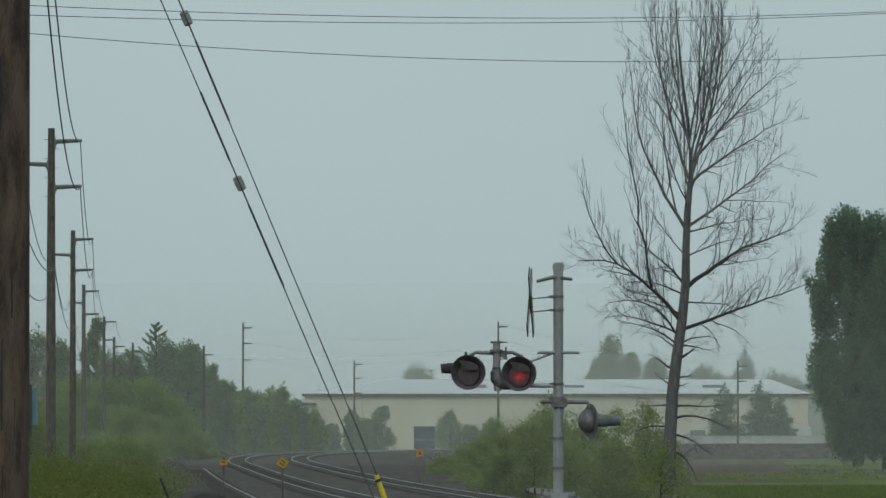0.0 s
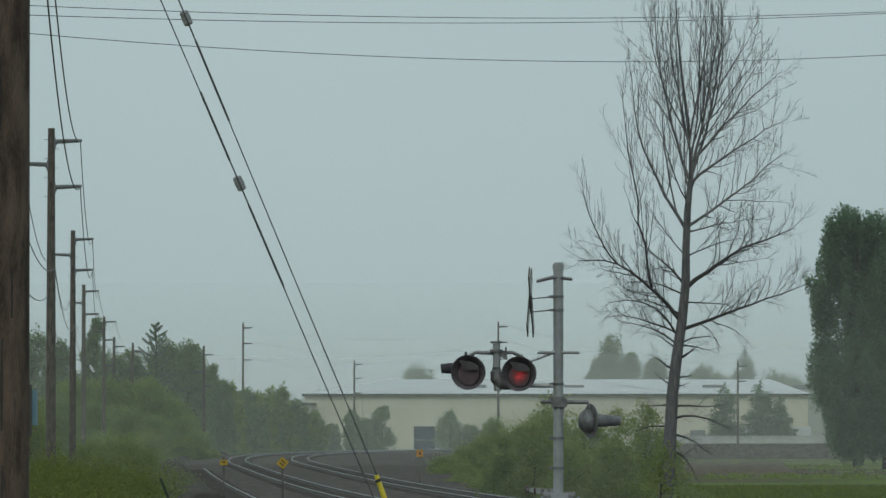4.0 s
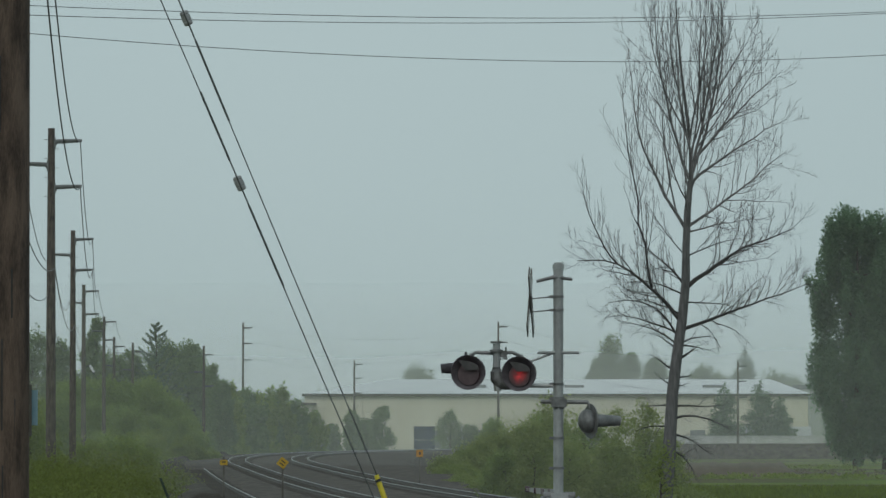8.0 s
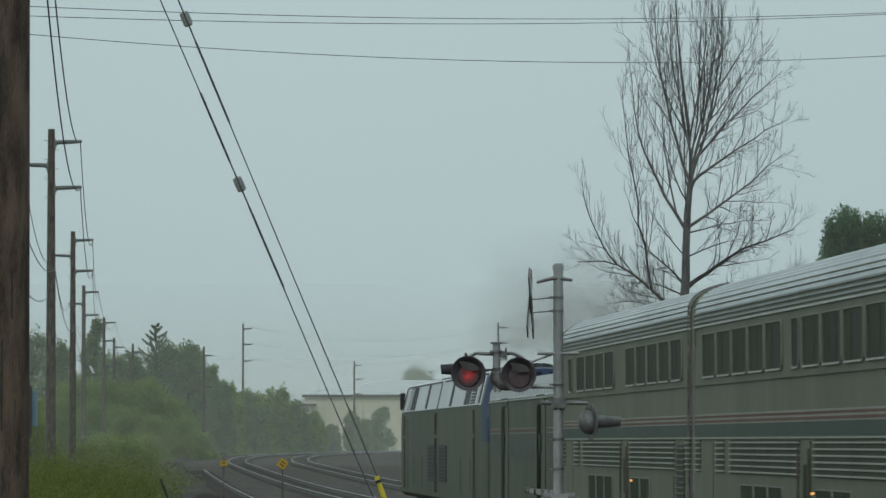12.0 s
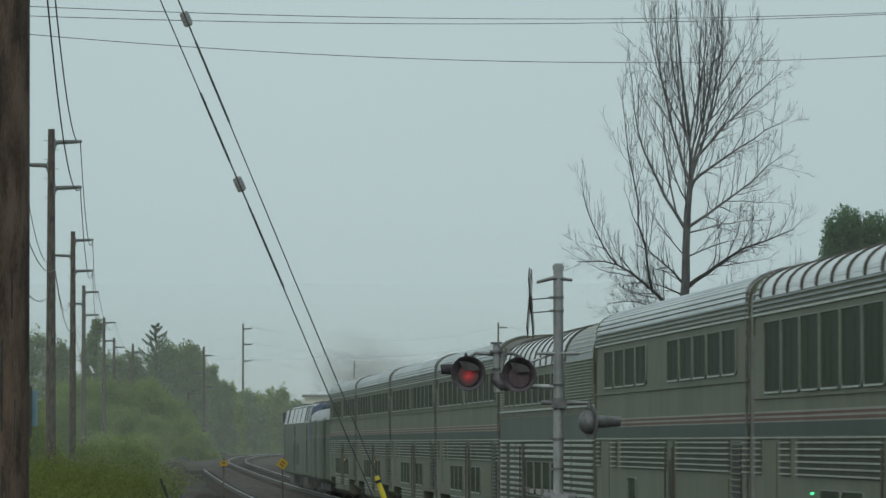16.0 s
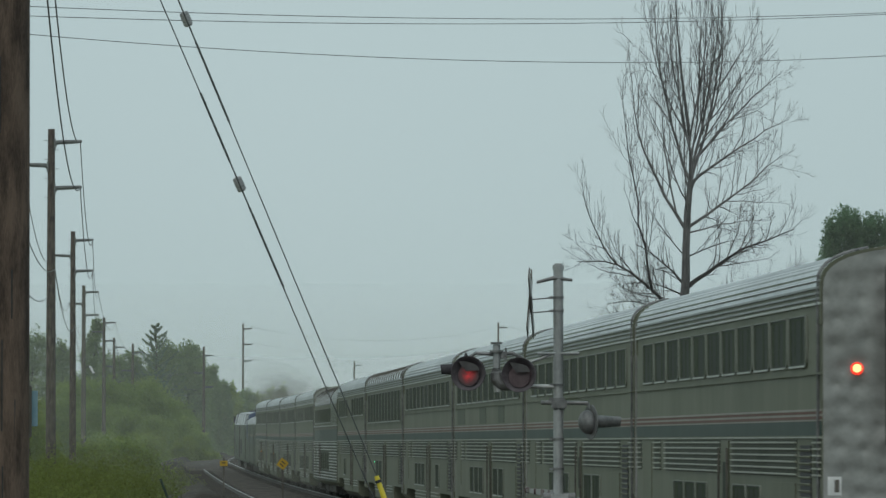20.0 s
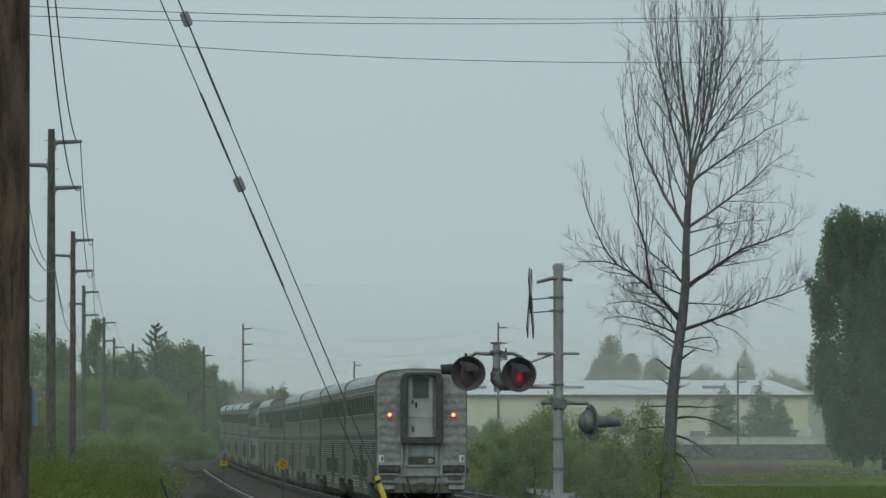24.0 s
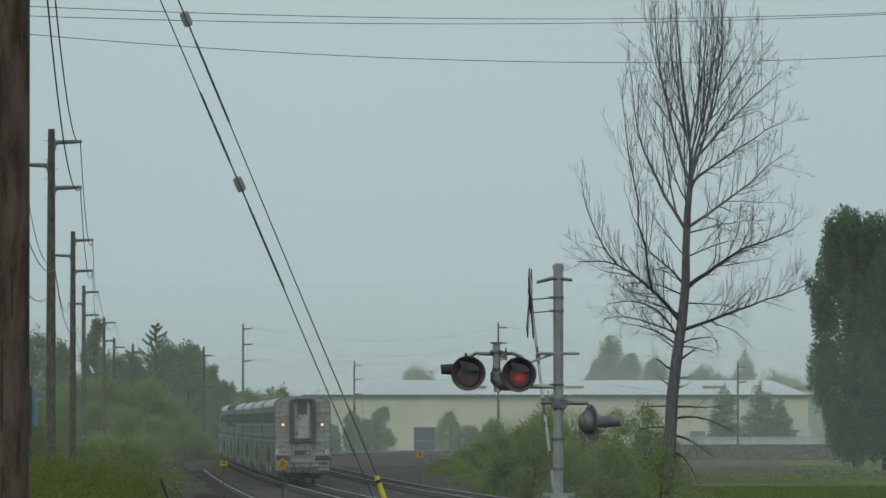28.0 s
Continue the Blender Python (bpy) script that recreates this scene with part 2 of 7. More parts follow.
def ground_material():
    m = material("field_and_verge", (0.08, 0.13, 0.025), (0.15, 0.195, 0.042), 0.05, 0.95, spec=0.03, bump=0.4, bump_scale=2)
    n, l = m.node_tree.nodes, m.node_tree.links
    bsdf = n["Principled BSDF"]
    grass = bsdf.inputs["Base Color"].links[0].from_socket
    co = n.new("ShaderNodeTexCoord")
    soil = n.new("ShaderNodeTexNoise")
    soil.inputs["Scale"].default_value, soil.inputs["Detail"].default_value = 0.022, 5
    l.new(co.outputs["Object"], soil.inputs[0])
    r = n.new("ShaderNodeValToRGB")
    r.color_ramp.elements[0].position, r.color_ramp.elements[1].position = 0.43, 0.57
    l.new(soil.outputs[0], r.inputs[0])
    mix = n.new("ShaderNodeMix")
    mix.data_type = "RGBA"
    mix.inputs[7].default_value = (0.085, 0.066, 0.05, 1)
    l.new(r.outputs[0], mix.inputs[0])
    l.new(grass, mix.inputs[6])
    l.new(mix.outputs[2], bsdf.inputs["Base Color"])
    return m


qn, ql = ENDQUILT.node_tree.nodes, ENDQUILT.node_tree.links
qco, qvo, qbu = qn.new("ShaderNodeTexCoord"), qn.new("ShaderNodeTexVoronoi"), qn.new("ShaderNodeBump")
qvo.feature = "SMOOTH_F1"
qvo.inputs["Scale"].default_value, qvo.inputs["Randomness"].default_value = 3.6, 0.5
qbu.inputs["Strength"].default_value, qbu.inputs["Distance"].default_value = 0.8, 0.07
ql.new(qco.outputs["Object"], qvo.inputs["Vector"])
ql.new(qvo.outputs["Distance"], qbu.inputs["Height"])
ql.new(qbu.outputs[0], qn["Principled BSDF"].inputs["Normal"])
GROUND = ground_material()
SOIL = material("brown_soil", (0.085, 0.07, 0.056), (0.14, 0.12, 0.095), 0.12, 0.95, spec=0.03, bump=0.5, bump_scale=3)


def glass_material(name, tint, rough, spec=0.15):
    m = bpy.data.materials.new(name)
    m.use_nodes = True
    b = m.node_tree.nodes["Principled BSDF"]
    b.inputs["Base Color"].default_value = (*tint, 1)
    b.inputs["Roughness"].default_value = rough
    b.inputs["Specular IOR Level"].default_value = spec
    return m


GLASS = glass_material("tinted_window_glass", (0.024, 0.032, 0.020), 0.40, 0.02)
SCREEN = glass_material("dark_blue_windscreen_glass", (0.012, 0.017, 0.034), 0.25, 0.1)
DOORGLASS = glass_material("grey_door_glass", (0.10, 0.105, 0.11), 0.3, 0.3)
CURTAIN = material("curtain_behind_glass", (0.052, 0.064, 0.040), (0.078, 0.092, 0.058), 6, 0.7, spec=0.1)
# pale base colour stands in for sky mirrored in the roof panes
ROOFGLASS = glass_material("sky_window_glass", (0.62, 0.65, 0.66), 0.25, 0.5)


def veil_material(name, colour, opacity, low, high, noise_scale, patch):
    """Thin drifting mist or smoke: lets most light through, scatters the rest; thins out with height."""
    m = bpy.data.materials.new(name)
    m.use_nodes = True
    n, l = m.node_tree.nodes, m.node_tree.links
    n.clear()
    co = n.new("ShaderNodeTexCoord")
    sep = n.new("ShaderNodeSeparateXYZ")
    l.new(co.outputs["Object"], sep.inputs[0])
    fade = n.new("ShaderNodeMapRange")
    fade.interpolation_type = "SMOOTHSTEP"
    fade.inputs[1].default_value, fade.inputs[2].default_value = low, high
    fade.inputs[3].default_value, fade.inputs[4].default_value = opacity, 0.0
    l.new(sep.outputs[2], fade.inputs[0])
    nz = n.new("ShaderNodeTexNoise")
    nz.inputs["Scale"].default_value, nz.inputs["Detail"].default_value = noise_scale, 3
    l.new(co.outputs["Object"], nz.inputs[0])
    var = n.new("ShaderNodeMapRange")
    var.inputs[1].default_value, var.inputs[2].default_value = 0.3, 0.7
    var.inputs[3].default_value, var.inputs[4].default_value = 1 - patch, 1.0
    l.new(nz.outputs[0], var.inputs[0])
    mul = n.new("ShaderNodeMath")
    mul.operation = "MULTIPLY"
    l.new(fade.outputs[0], mul.inputs[0])
    l.new(var.outputs[0], mul.inputs[1])
    dif, tra, clear = n.new("ShaderNodeBsdfDiffuse"), n.new("ShaderNodeBsdfTranslucent"), n.new("ShaderNodeBsdfTransparent")
    dif.inputs[0].default_value = tra.inputs[0].default_value = (*colour, 1)
    half, mix, out = n.new("ShaderNodeMixShader"), n.new("ShaderNodeMixShader"), n.new("ShaderNodeOutputMaterial")
    half.inputs[0].default_value = 0.5
    l.new(dif.outputs[0], half.inputs[1])
    l.new(tra.outputs[0], half.inputs[2])
    l.new(mul.outputs[0], mix.inputs[0])
    l.new(clear.outputs[0], mix.inputs[1])
    l.new(half.outputs[0], mix.inputs[2])
    l.new(mix.outputs[0], out.inputs[0])
    return m


def puff_material():
    """Soft exhaust: dense in the middle of each piece, nothing at its rim."""
    m = veil_material("diesel_exhaust", (0.36, 0.345, 0.32), 0.56, 50, 60, 1.6, 0.5)
    n, l = m.node_tree.nodes, m.node_tree.links
    co = n.new("ShaderNodeTexCoord")
    grad = n.new("ShaderNodeTexGradient")
    grad.gradient_type = "SPHERICAL"
    l.new(co.outputs["Object"], grad.inputs[0])
    mul = n.new("ShaderNodeMath")
    mul.operation = "MULTIPLY"
    mixes = [x for x in n if x.bl_idname == "ShaderNodeMixShader" and x.inputs[0].is_linked]
    src = mixes[0].inputs[0].links[0].from_socket
    l.new(src, mul.inputs[0])
    l.new(grad.outputs[0], mul.inputs[1])
    l.new(mul.outputs[0], mixes[0].inputs[0])
    return m


MIST = veil_material("thin_mist", (0.97, 0.99, 0.94), 0.10, 3, 40, 0.012, 0.25)
MIST_FAR = veil_material("thick_far_mist", (0.98, 0.99, 0.97), 0.46, 6, 60, 0.012, 0.2)
MIST_NEAR = veil_material("thinner_mist", (0.97, 0.99, 0.93), 0.10, 3, 30, 0.012, 0.25)
SMOKE = puff_material()

# ---- building helpers ----
def part(name, bm, mat, parent=None, label=""):
    me = bpy.data.meshes.new(name)
    bm.to_mesh(me)
    bm.free()
    me.materials.append(mat)
    ob = new(name, me)
    ob.parent = parent
    if label:
        tagged(ob, label)
    return ob


def again(ob, m, parent):
    """The same mesh once more, as an object of its own."""
    o = new(ob.name.split(".")[0], ob.data)
    o.parent = parent
    o.matrix_basis = m
    return o


def raw(name, verts, faces, mat, parent=None, label=""):
    """A mesh from arrays: verts n x 3, faces k x 4 or k x 3."""
    v, f = np.asarray(verts, dtype=np.float32), np.asarray(faces, dtype=np.int32)
    me = bpy.data.meshes.new(name)
    k = f.shape[1]
    me.vertices.add(len(v))
    me.vertices.foreach_set("co", v.ravel())
    me.loops.add(f.size)
    me.loops.foreach_set("vertex_index", f.ravel())
    me.polygons.add(len(f))
    me.polygons.foreach_set("loop_start", np.arange(0, f.size, k, dtype=np.int32))
    me.update(calc_edges=True)
    me.materials.append(mat)
    ob = new(name, me)
    ob.parent = parent
    if label:
        tagged(ob, label)
    return ob


def thing(name, at, label, category, group="", rz=0.0):
    e = new(name)
    e.matrix_basis = pose(*at, 0, 0, rz)
    return tagged(e, label, category, group)


def box(bm, lo, hi, bevel=0.0):
    c = [(a + b) / 2 for a, b in zip(lo, hi)]
    s = [abs(b - a) for a, b in zip(lo, hi)]
    r = bmesh.ops.create_cube(bm, size=1, matrix=Matrix.LocRotScale(c, None, s))
    if bevel:
        es = {e for v in r["verts"] for e in v.link_edges}
        bmesh.ops.bevel(bm, geom=list(es), offset=bevel, segments=2, affect="EDGES")
    return bm


def rod(bm, a, b, r0, r1=None, n=10, cap=True):
    a, b = Vector(a), Vector(b)
    d = b - a
    m = Matrix.Translation((a + b) / 2) @ d.to_track_quat("Z", "Y").to_matrix().to_4x4()
    bmesh.ops.create_cone(bm, cap_ends=cap, segments=n, radius1=r0, radius2=r0 if r1 is None else r1, depth=d.length, matrix=m)
    return bm


def sweep(bm, pts, radii, n=8):
    """A tapered tube along points."""
    pts = [Vector(p) for p in pts]
    rings = []
    for i, p in enumerate(pts):
        d = (pts[min(i + 1, len(pts) - 1)] - pts[max(i - 1, 0)]).normalized()
        q = d.to_track_quat("Z", "Y")
        r = radii[i] if isinstance(radii, (list, tuple)) else radii
        rings.append([bm.verts.new(p + q @ Vector((math.cos(6.28319 * k / n) * r, math.sin(6.28319 * k / n) * r, 0))) for k in range(n)])
    for a, b in zip(rings, rings[1:]):
        for k in range(n):
            bm.faces.new((a[k], a[(k + 1) % n], b[(k + 1) % n], b[k]))
    for ring in (rings[0][::-1], rings[-1]):
        bm.faces.new(ring)
    return bm


def extrude_profile(bm, profile, y0, y1, close=True, caps=True):
    """A closed outline in x, z drawn out along y."""
    a = [bm.verts.new((x, y0, z)) for x, z in profile]
    b = [bm.verts.new((x, y1, z)) for x, z in profile]
    n = len(profile)
    for i in range(n if close else n - 1):
        j = (i + 1) % n
        bm.faces.new((a[i], a[j], b[j], b[i]))
    if caps:
        bm.faces.new(a[::-1])
        bm.faces.new(b)
    bmesh.ops.recalc_face_normals(bm, faces=bm.faces[:])
    return bm


def sag(a, b, drop, n=24):
    a, b = Vector(a), Vector(b)
    return [a.lerp(b, i / n) - Vector((0, 0, drop * 4 * (i / n) * (1 - i / n))) for i in range(n + 1)]


def wire(name, a, b, drop, r, mat, label, n=24):
    ob = part(name, sweep(bmesh.new(), sag(a, b, drop, n), r, 5), mat)
    return tagged(ob, label, "cable")


# ---- the line of the railway ----
HEAD = math.atan(0.059)          # it runs off to the left of the view
START_X = 10.65
# stretches of the line: from s on, with this radius (the first is straight)
BENDS = ((460.0, 1936.0), (572.0, 5084.0))
# a wider line for the far trees, placed to fit the camera's view
WOOD_EDGE = ((230.0, 22800.0), (700.0, 3300.0))


def grade(s):
    """The line climbs a little into the curve."""
    t = min(1.0, max(0.0, (s - 269) / 356))
    return 1.05 * t * t * (3 - 2 * t)


def line(s, o=0.0, bends=BENDS):
    """A point of the main track, s metres along it, o metres to its right, and its heading."""
    t = min(s, bends[0][0])
    h = -HEAD
    x, y = START_X - math.sin(HEAD) * t, math.cos(HEAD) * t
    for k, (s0, r) in enumerate(bends):
        if s > s0:
            end = min(s, bends[k + 1][0]) if k + 1 < len(bends) else s
            h1 = h + (end - s0) / r
            x += r * (math.cos(h) - math.cos(h1))
            y += r * (math.sin(h1) - math.sin(h))
            h = h1
    return x + math.cos(h) * o, y - math.sin(h) * o, h


def strip(profile, s_list, offset):
    """Verts and faces of an open outline (across, up) carried along the line."""
    vs, fs = [], []
    k = len(profile)
    for i, s in enumerate(s_list):
        for o, z in profile:
            x, y, _ = line(s, o + offset(s))
            vs.append((x, y, z + (grade(s) if z > -0.6 else 0.0)))
        if i:
            for j in range(k - 1):
                a = (i - 1) * k + j
                fs.append((a, a + 1, a + 1 + k, a + k))
    return vs, fs

# ---- ground and railway ----
def make_ground():
    bm = bmesh.new()
    bmesh.ops.create_grid(bm, x_segments=40, y_segments=60, size=1, matrix=Matrix.LocRotScale((0, 900, -0.6), None, (3000, 3900, 1)))
    tagged(part("ground", bm, GROUND), "flat green field and verge with bare brown patches", kind="structure")


S_ALL = [-700, -300, 0, 60, 120, 180] + [230 + 11.75 * i for i in range(41)] + [700 + 20 * i for i in range(1, 40)]


def siding_offset(s):
    return -5.3 + (s - 242) * 0.004


def second_offset(s):
    return 5.75


def railway(name, s_list, offset, label, tie_span):
    e = tagged(new(name), label, kind="structure")
    half = 0.7525
    for sgn in (-1, 1):
        prof = [(-0.07, -0.17), (-0.07, -0.155), (-0.012, -0.14), (-0.012, -0.04), (-0.037, -0.03), (-0.037, -0.003)]
        prof += [(-x, z) for x, z in prof[::-1]]
        v, f = strip([(x + sgn * half, z) for x, z in prof], s_list, offset)
        raw("rail", v, f, RAILSIDE, e, "rusty steel rail")
        v, f = strip([(sgn * half - 0.039, -0.034), (sgn * half - 0.039, -0.006), (sgn * half - 0.03, 0.002), (sgn * half + 0.03, 0.002), (sgn * half + 0.039, -0.006), (sgn * half + 0.039, -0.034)], s_list, offset)
        raw("rail_head", v, f, RAIL, e, "shiny worn running surface")
    vs, fs = [], []
    rnd = random.Random(len(name))
    s = tie_span[0]
    while s < tie_span[1]:
        x, y, h = line(s, offset(s))
        c, sn = math.cos(h), math.sin(h)
        w, d = 1.3 + rnd.uniform(-0.04, 0.04), 0.115
        b = len(vs)
        g = grade(s)
        for dz in (-0.34 + g, -0.172 + g):
            for a, q in ((-w, -d), (w, -d), (w, d), (-w, d)):
                vs.append((x + c * a + sn * q, y - sn * a + c * q, dz))
        fs += [(b + 4, b + 5, b + 6, b + 7), (b, b + 1, b + 5, b + 4), (b + 1, b + 2, b + 6, b + 5), (b + 3, b + 7, b + 6, b + 2), (b, b + 4, b + 7, b + 3)]
        s += 0.55
    tagged(raw("ties", vs, fs, TIE, e), "dark creosoted wooden ties", kind="stuff")


def make_railway():
    bed = [(-8.4, -0.62), (-7.2, -0.26), (-2.6, -0.22), (0, -0.21), (5.9, -0.21), (8.2, -0.24), (15.5, -0.27), (17.0, -0.62)]
    v, f = strip(bed, S_ALL, lambda s: 0)
    tagged(raw("ballast_bed", v, f, BALLAST), "wide dark grey crushed-stone ballast bed", kind="structure")
    v, f = strip([(14.5, -0.58), (20.0, -0.58), (24.0, -0.58), (28.5, -0.58)], [560 + 30 * i for i in range(28)], lambda s: 0)
    v = [(x, y, -0.58) for x, y, _ in v]
    tagged(raw("gravel_yard", v, f, BALLAST), "bare grey-brown gravel on the inside of the curve", kind="structure")
    railway("main_track", S_ALL, lambda s: 0, "main railway track on dark ballast", (60, 760))
    railway("second_track", S_ALL, second_offset, "second railway track beside the main one", (150, 760))
    railway("siding_track", [s for s in S_ALL if 150 <= s <= 425], siding_offset, "weedy siding track converging with the main track", (170, 425))


def make_spoil():
    # heap of cinders and weeds along the near side of the siding
    s_list = [150 + 2.5 * i for i in range(190)]
    rows = []
    for s in s_list:
        x, y, h = line(s, siding_offset(s) - 0.92)
        rows.append([(x + dx, y, z - 0.03 + grade(s) * (0 if k == 0 else 1) + (0 if k in (0, 5) else 0.14 * noise.noise(Vector((s * 0.23, k * 0.9, 1))) + 0.07 * noise.noise(Vector((s * 1.1, k * 2.0, 5)))))
                     for k, (dx, z) in enumerate(((-1.9, -0.45), (-1.0, 0.02), (-0.4, 0.17), (0.0, 0.19), (0.3, 0.06), (0.62, -0.3)))])
    vs = [p for r in rows for p in r]
    fs = [(6 * i + k, 6 * i + k + 1, 6 * i + k + 7, 6 * i + k + 6) for i in range(len(rows) - 1) for k in range(5)]
    tagged(raw("cinder_heap", vs, fs, CINDER), "low lumpy heap of dark cinders along the siding", kind="structure")


def make_field():
    # bare brown soil beyond the meadow, and a dark bank at its far side
    for x0, x1, y0, y1, lab in ((20.0, 37.0, 480.0, 660.0, "brown ploughed soil with a few weeds"), (40.0, 62.0, 440.0, 520.0, "strip of brown dry stubble")):
        bm = bmesh.new()
        bmesh.ops.create_grid(bm, x_segments=24, y_segments=40, size=1, matrix=Matrix.LocRotScale(((x0 + x1) / 2, (y0 + y1) / 2, -0.56), None, ((x1 - x0) / 2, (y1 - y0) / 2, 1)))
        for v in bm.verts:
            v.co.z += 0.10 * noise.noise(v.co * 0.4)
            v.co.x += 2.5 * noise.noise(v.co * 0.05)
        tagged(part("soil_patch", bm, SOIL), lab, kind="structure")
    # a heap of spoil at the edge of the meadow
    vs, fs = [], []
    for j in range(9):
        for i in range(61):
            u, v = i / 60, j / 8
            x, y = 19.0 + 11.6 * u, 470 + 16 * v
            crown = min(1.0, 5 * u + 0.25, 7 * (1 - u)) * math.sin(math.pi * v) ** 0.6 if 0 < j < 8 else 0.0
            lump = 0.30 * noise.noise(Vector((x * 0.6, y * 0.5, 2))) + 0.16 * noise.noise(Vector((x * 1.9, y * 1.2, 7)))
            vs.append((x, y, -0.64 + crown * (1.25 + lump)))
    for j in range(8):
        for i in range(60):
            fs.append((61 * j + i, 61 * j + i + 1, 61 * j + i + 62, 61 * j + i + 61))
    tagged(raw("soil_heap", vs, fs, SOIL), "long low lumpy heap of brown soil", kind="structure")
    bm = bmesh.new()
    n = 40
    prev = None
    for i in range(n + 1):
        x = 34 + 44 * i / n
        h = 2.05 + 0.2 * noise.noise(Vector((x * 0.15, 3, 0)))
        row = [bm.verts.new(p) for p in ((x, 940, -0.62), (x, 946, h), (x, 950, h), (x, 958, -0.62))]
        if prev:
            for j in range(3):
                bm.faces.new((prev[j], row[j], row[j + 1], prev[j + 1]))
        prev = row
    tagged(part("earth_bank", bm, BALLAST), "long dark earth and gravel bank", kind="structure")


make_ground()
make_railway()
make_spoil()
make_field()


# ---- vegetation ----
def leaves(rnd, blobs, count, size):
    """Loose leaf sprays filling ellipsoids (x, y, z, rx, ry, rz), denser at their skins. Returns verts and quads."""
    w = np.array([b[3] * b[4] + b[4] * b[5] + b[3] * b[5] for b in blobs])
    which = rnd.choice(len(blobs), count, p=w / w.sum())
    bl = np.array(blobs)[which]
    d = rnd.normal(size=(count, 3))
    d /= np.linalg.norm(d, axis=1)[:, None]
    rad = 1 - 0.75 * rnd.random(count) ** 1.6 + (0.18 if size < 0.3 else 0.08) * rnd.normal(size=count)
    p = bl[:, :3] + d * bl[:, 3:] * rad[:, None]
    u = rnd.normal(size=(count, 3))
    u /= np.linalg.norm(u, axis=1)[:, None]
    v = np.cross(u, rnd.normal(size=(count, 3)))
    v /= np.linalg.norm(v, axis=1)[:, None]
    s = (size * rnd.uniform(0.55, 1.35, count))[:, None]
    n = np.cross(u, v)
    q = np.stack([p - u * s, p + v * s * 0.5 + n * s * 0.12, p + u * s, p - v * s * 0.5 + n * s * 0.12], 1).reshape(-1, 3)
    f = np.arange(count * 4).reshape(-1, 4)
    return q, f


def lumpy(rnd, rx, ry, h, low, n, full=1.0):
    """Ellipsoids that fill an uneven crown of height h: bushy to the ground where low is 0, egg-shaped where it is not."""
    out = []
    for i in range(n):
        t = low + (1 - low) * (i + rnd.random()) / n * 0.96
        u = (t - low) / (1 - low)
        r = math.sqrt(max(0.02, 1 - u ** 2.4)) * (1.0 if low < 0.02 else min(1.0, 0.45 + 2.2 * u))
        a, rr = rnd.random() * 6.283, r * math.sqrt(rnd.random()) * 0.86
        k = rnd.uniform(0.20, 0.36) * (0.55 + 0.45 * r) * full
        out.append((math.cos(a) * rx * rr, math.sin(a) * ry * rr, t * h, rx * k, ry * k, rx * k * rnd.uniform(0.8, 1.7)))
    for _ in range(max(3, n // 6)):
        t = rnd.uniform(max(0.6, low), 0.97)
        a, rr = rnd.random() * 6.283, rnd.uniform(0.1, 0.75) * math.sqrt(1.02 - t ** 2)
        out.append((math.cos(a) * rx * rr, math.sin(a) * ry * rr, t * h, rx * 0.13, ry * 0.13, rx * rnd.uniform(0.12, 0.24)))
    return out


def sticks(bm, base, top, r, rnd, n=5, reach=1.0):
    """A tapered trunk with a few limbs inside a crown."""
    base, top = Vector(base), Vector(top)
    mid = base.lerp(top, 0.5) + Vector((rnd.uniform(-0.1, 0.1) * reach, 0, 0))
    sweep(bm, [base, mid, top], [r, r * 0.7, r * 0.25], 7)
    for _ in range(n):
        t = rnd.uniform(0.3, 0.85)
        p = base.lerp(top, t)
        a = rnd.random() * 6.28
        q = p + Vector((math.cos(a), math.sin(a), rnd.uniform(0.4, 1.0))) * reach * (1.1 - t)
        sweep(bm, [p, p.lerp(q, 0.5) + Vector((0, 0, 0.08 * reach)), q], [r * 0.4, r * 0.28, r * 0.1], 5)
    return bm


def tree(name, x, y, top, width, label, leaf, seed, count, size, base=-0.6, low=0.25, blobs=10, category="tree", group="", depth=None, stem=0.02, full=1.0):
    """A leafy tree or bush: trunk with limbs, and a crown of loose leaves."""
    rnd = np.random.default_rng(seed)
    h = top - base
    e = thing(name, (x, y, base), label, category, group)
    part("trunk", sticks(bmesh.new(), (0, 0, -0.1), (rnd.uniform(-0.03, 0.03) * h, 0, h * 0.85), max(0.04, h * stem), rnd, 7, width * 0.5), BARKDARK, e)
    q, f = leaves(rnd, lumpy(rnd, width / 2, (depth or width) / 2, h, low, blobs, full), count, size)
    q[:, 2] = np.maximum(q[:, 2], 0.02)
    raw("crown", q, f, leaf, e)
    return e


def conifer(x, y, top, width, label, seed, count, size, base=-0.6, group="", taper=0.8):
    rnd = np.random.default_rng(seed)
    h = top - base
    e = thing("conifer", (x, y, base), label, "tree", group)
    part("trunk", sweep(bmesh.new(), [(0, 0, -0.1), (0, 0, h * 0.97)], [h * 0.016, 0.03], 7), BARKDARK, e)
    blobs = []
    tiers = 20
    for i in range(tiers):
        t = i / (tiers - 1)
        r = width / 2 * (1 - t) ** taper * rnd.uniform(0.8, 1.1) + 0.04 * width
        z = h * (0.1 + 0.86 * t)
        for k in range(6 if t < 0.8 else 3):
            a = rnd.random() * 6.28
            blobs.append((math.cos(a) * r * 0.6, math.sin(a) * r * 0.6, z - r * 0.1, r * 0.62, r * 0.62, h * 0.05))
    q, f = leaves(rnd, blobs, count, size)
    raw("crown", q, f, LEAF_CONIFER, e)
    return e


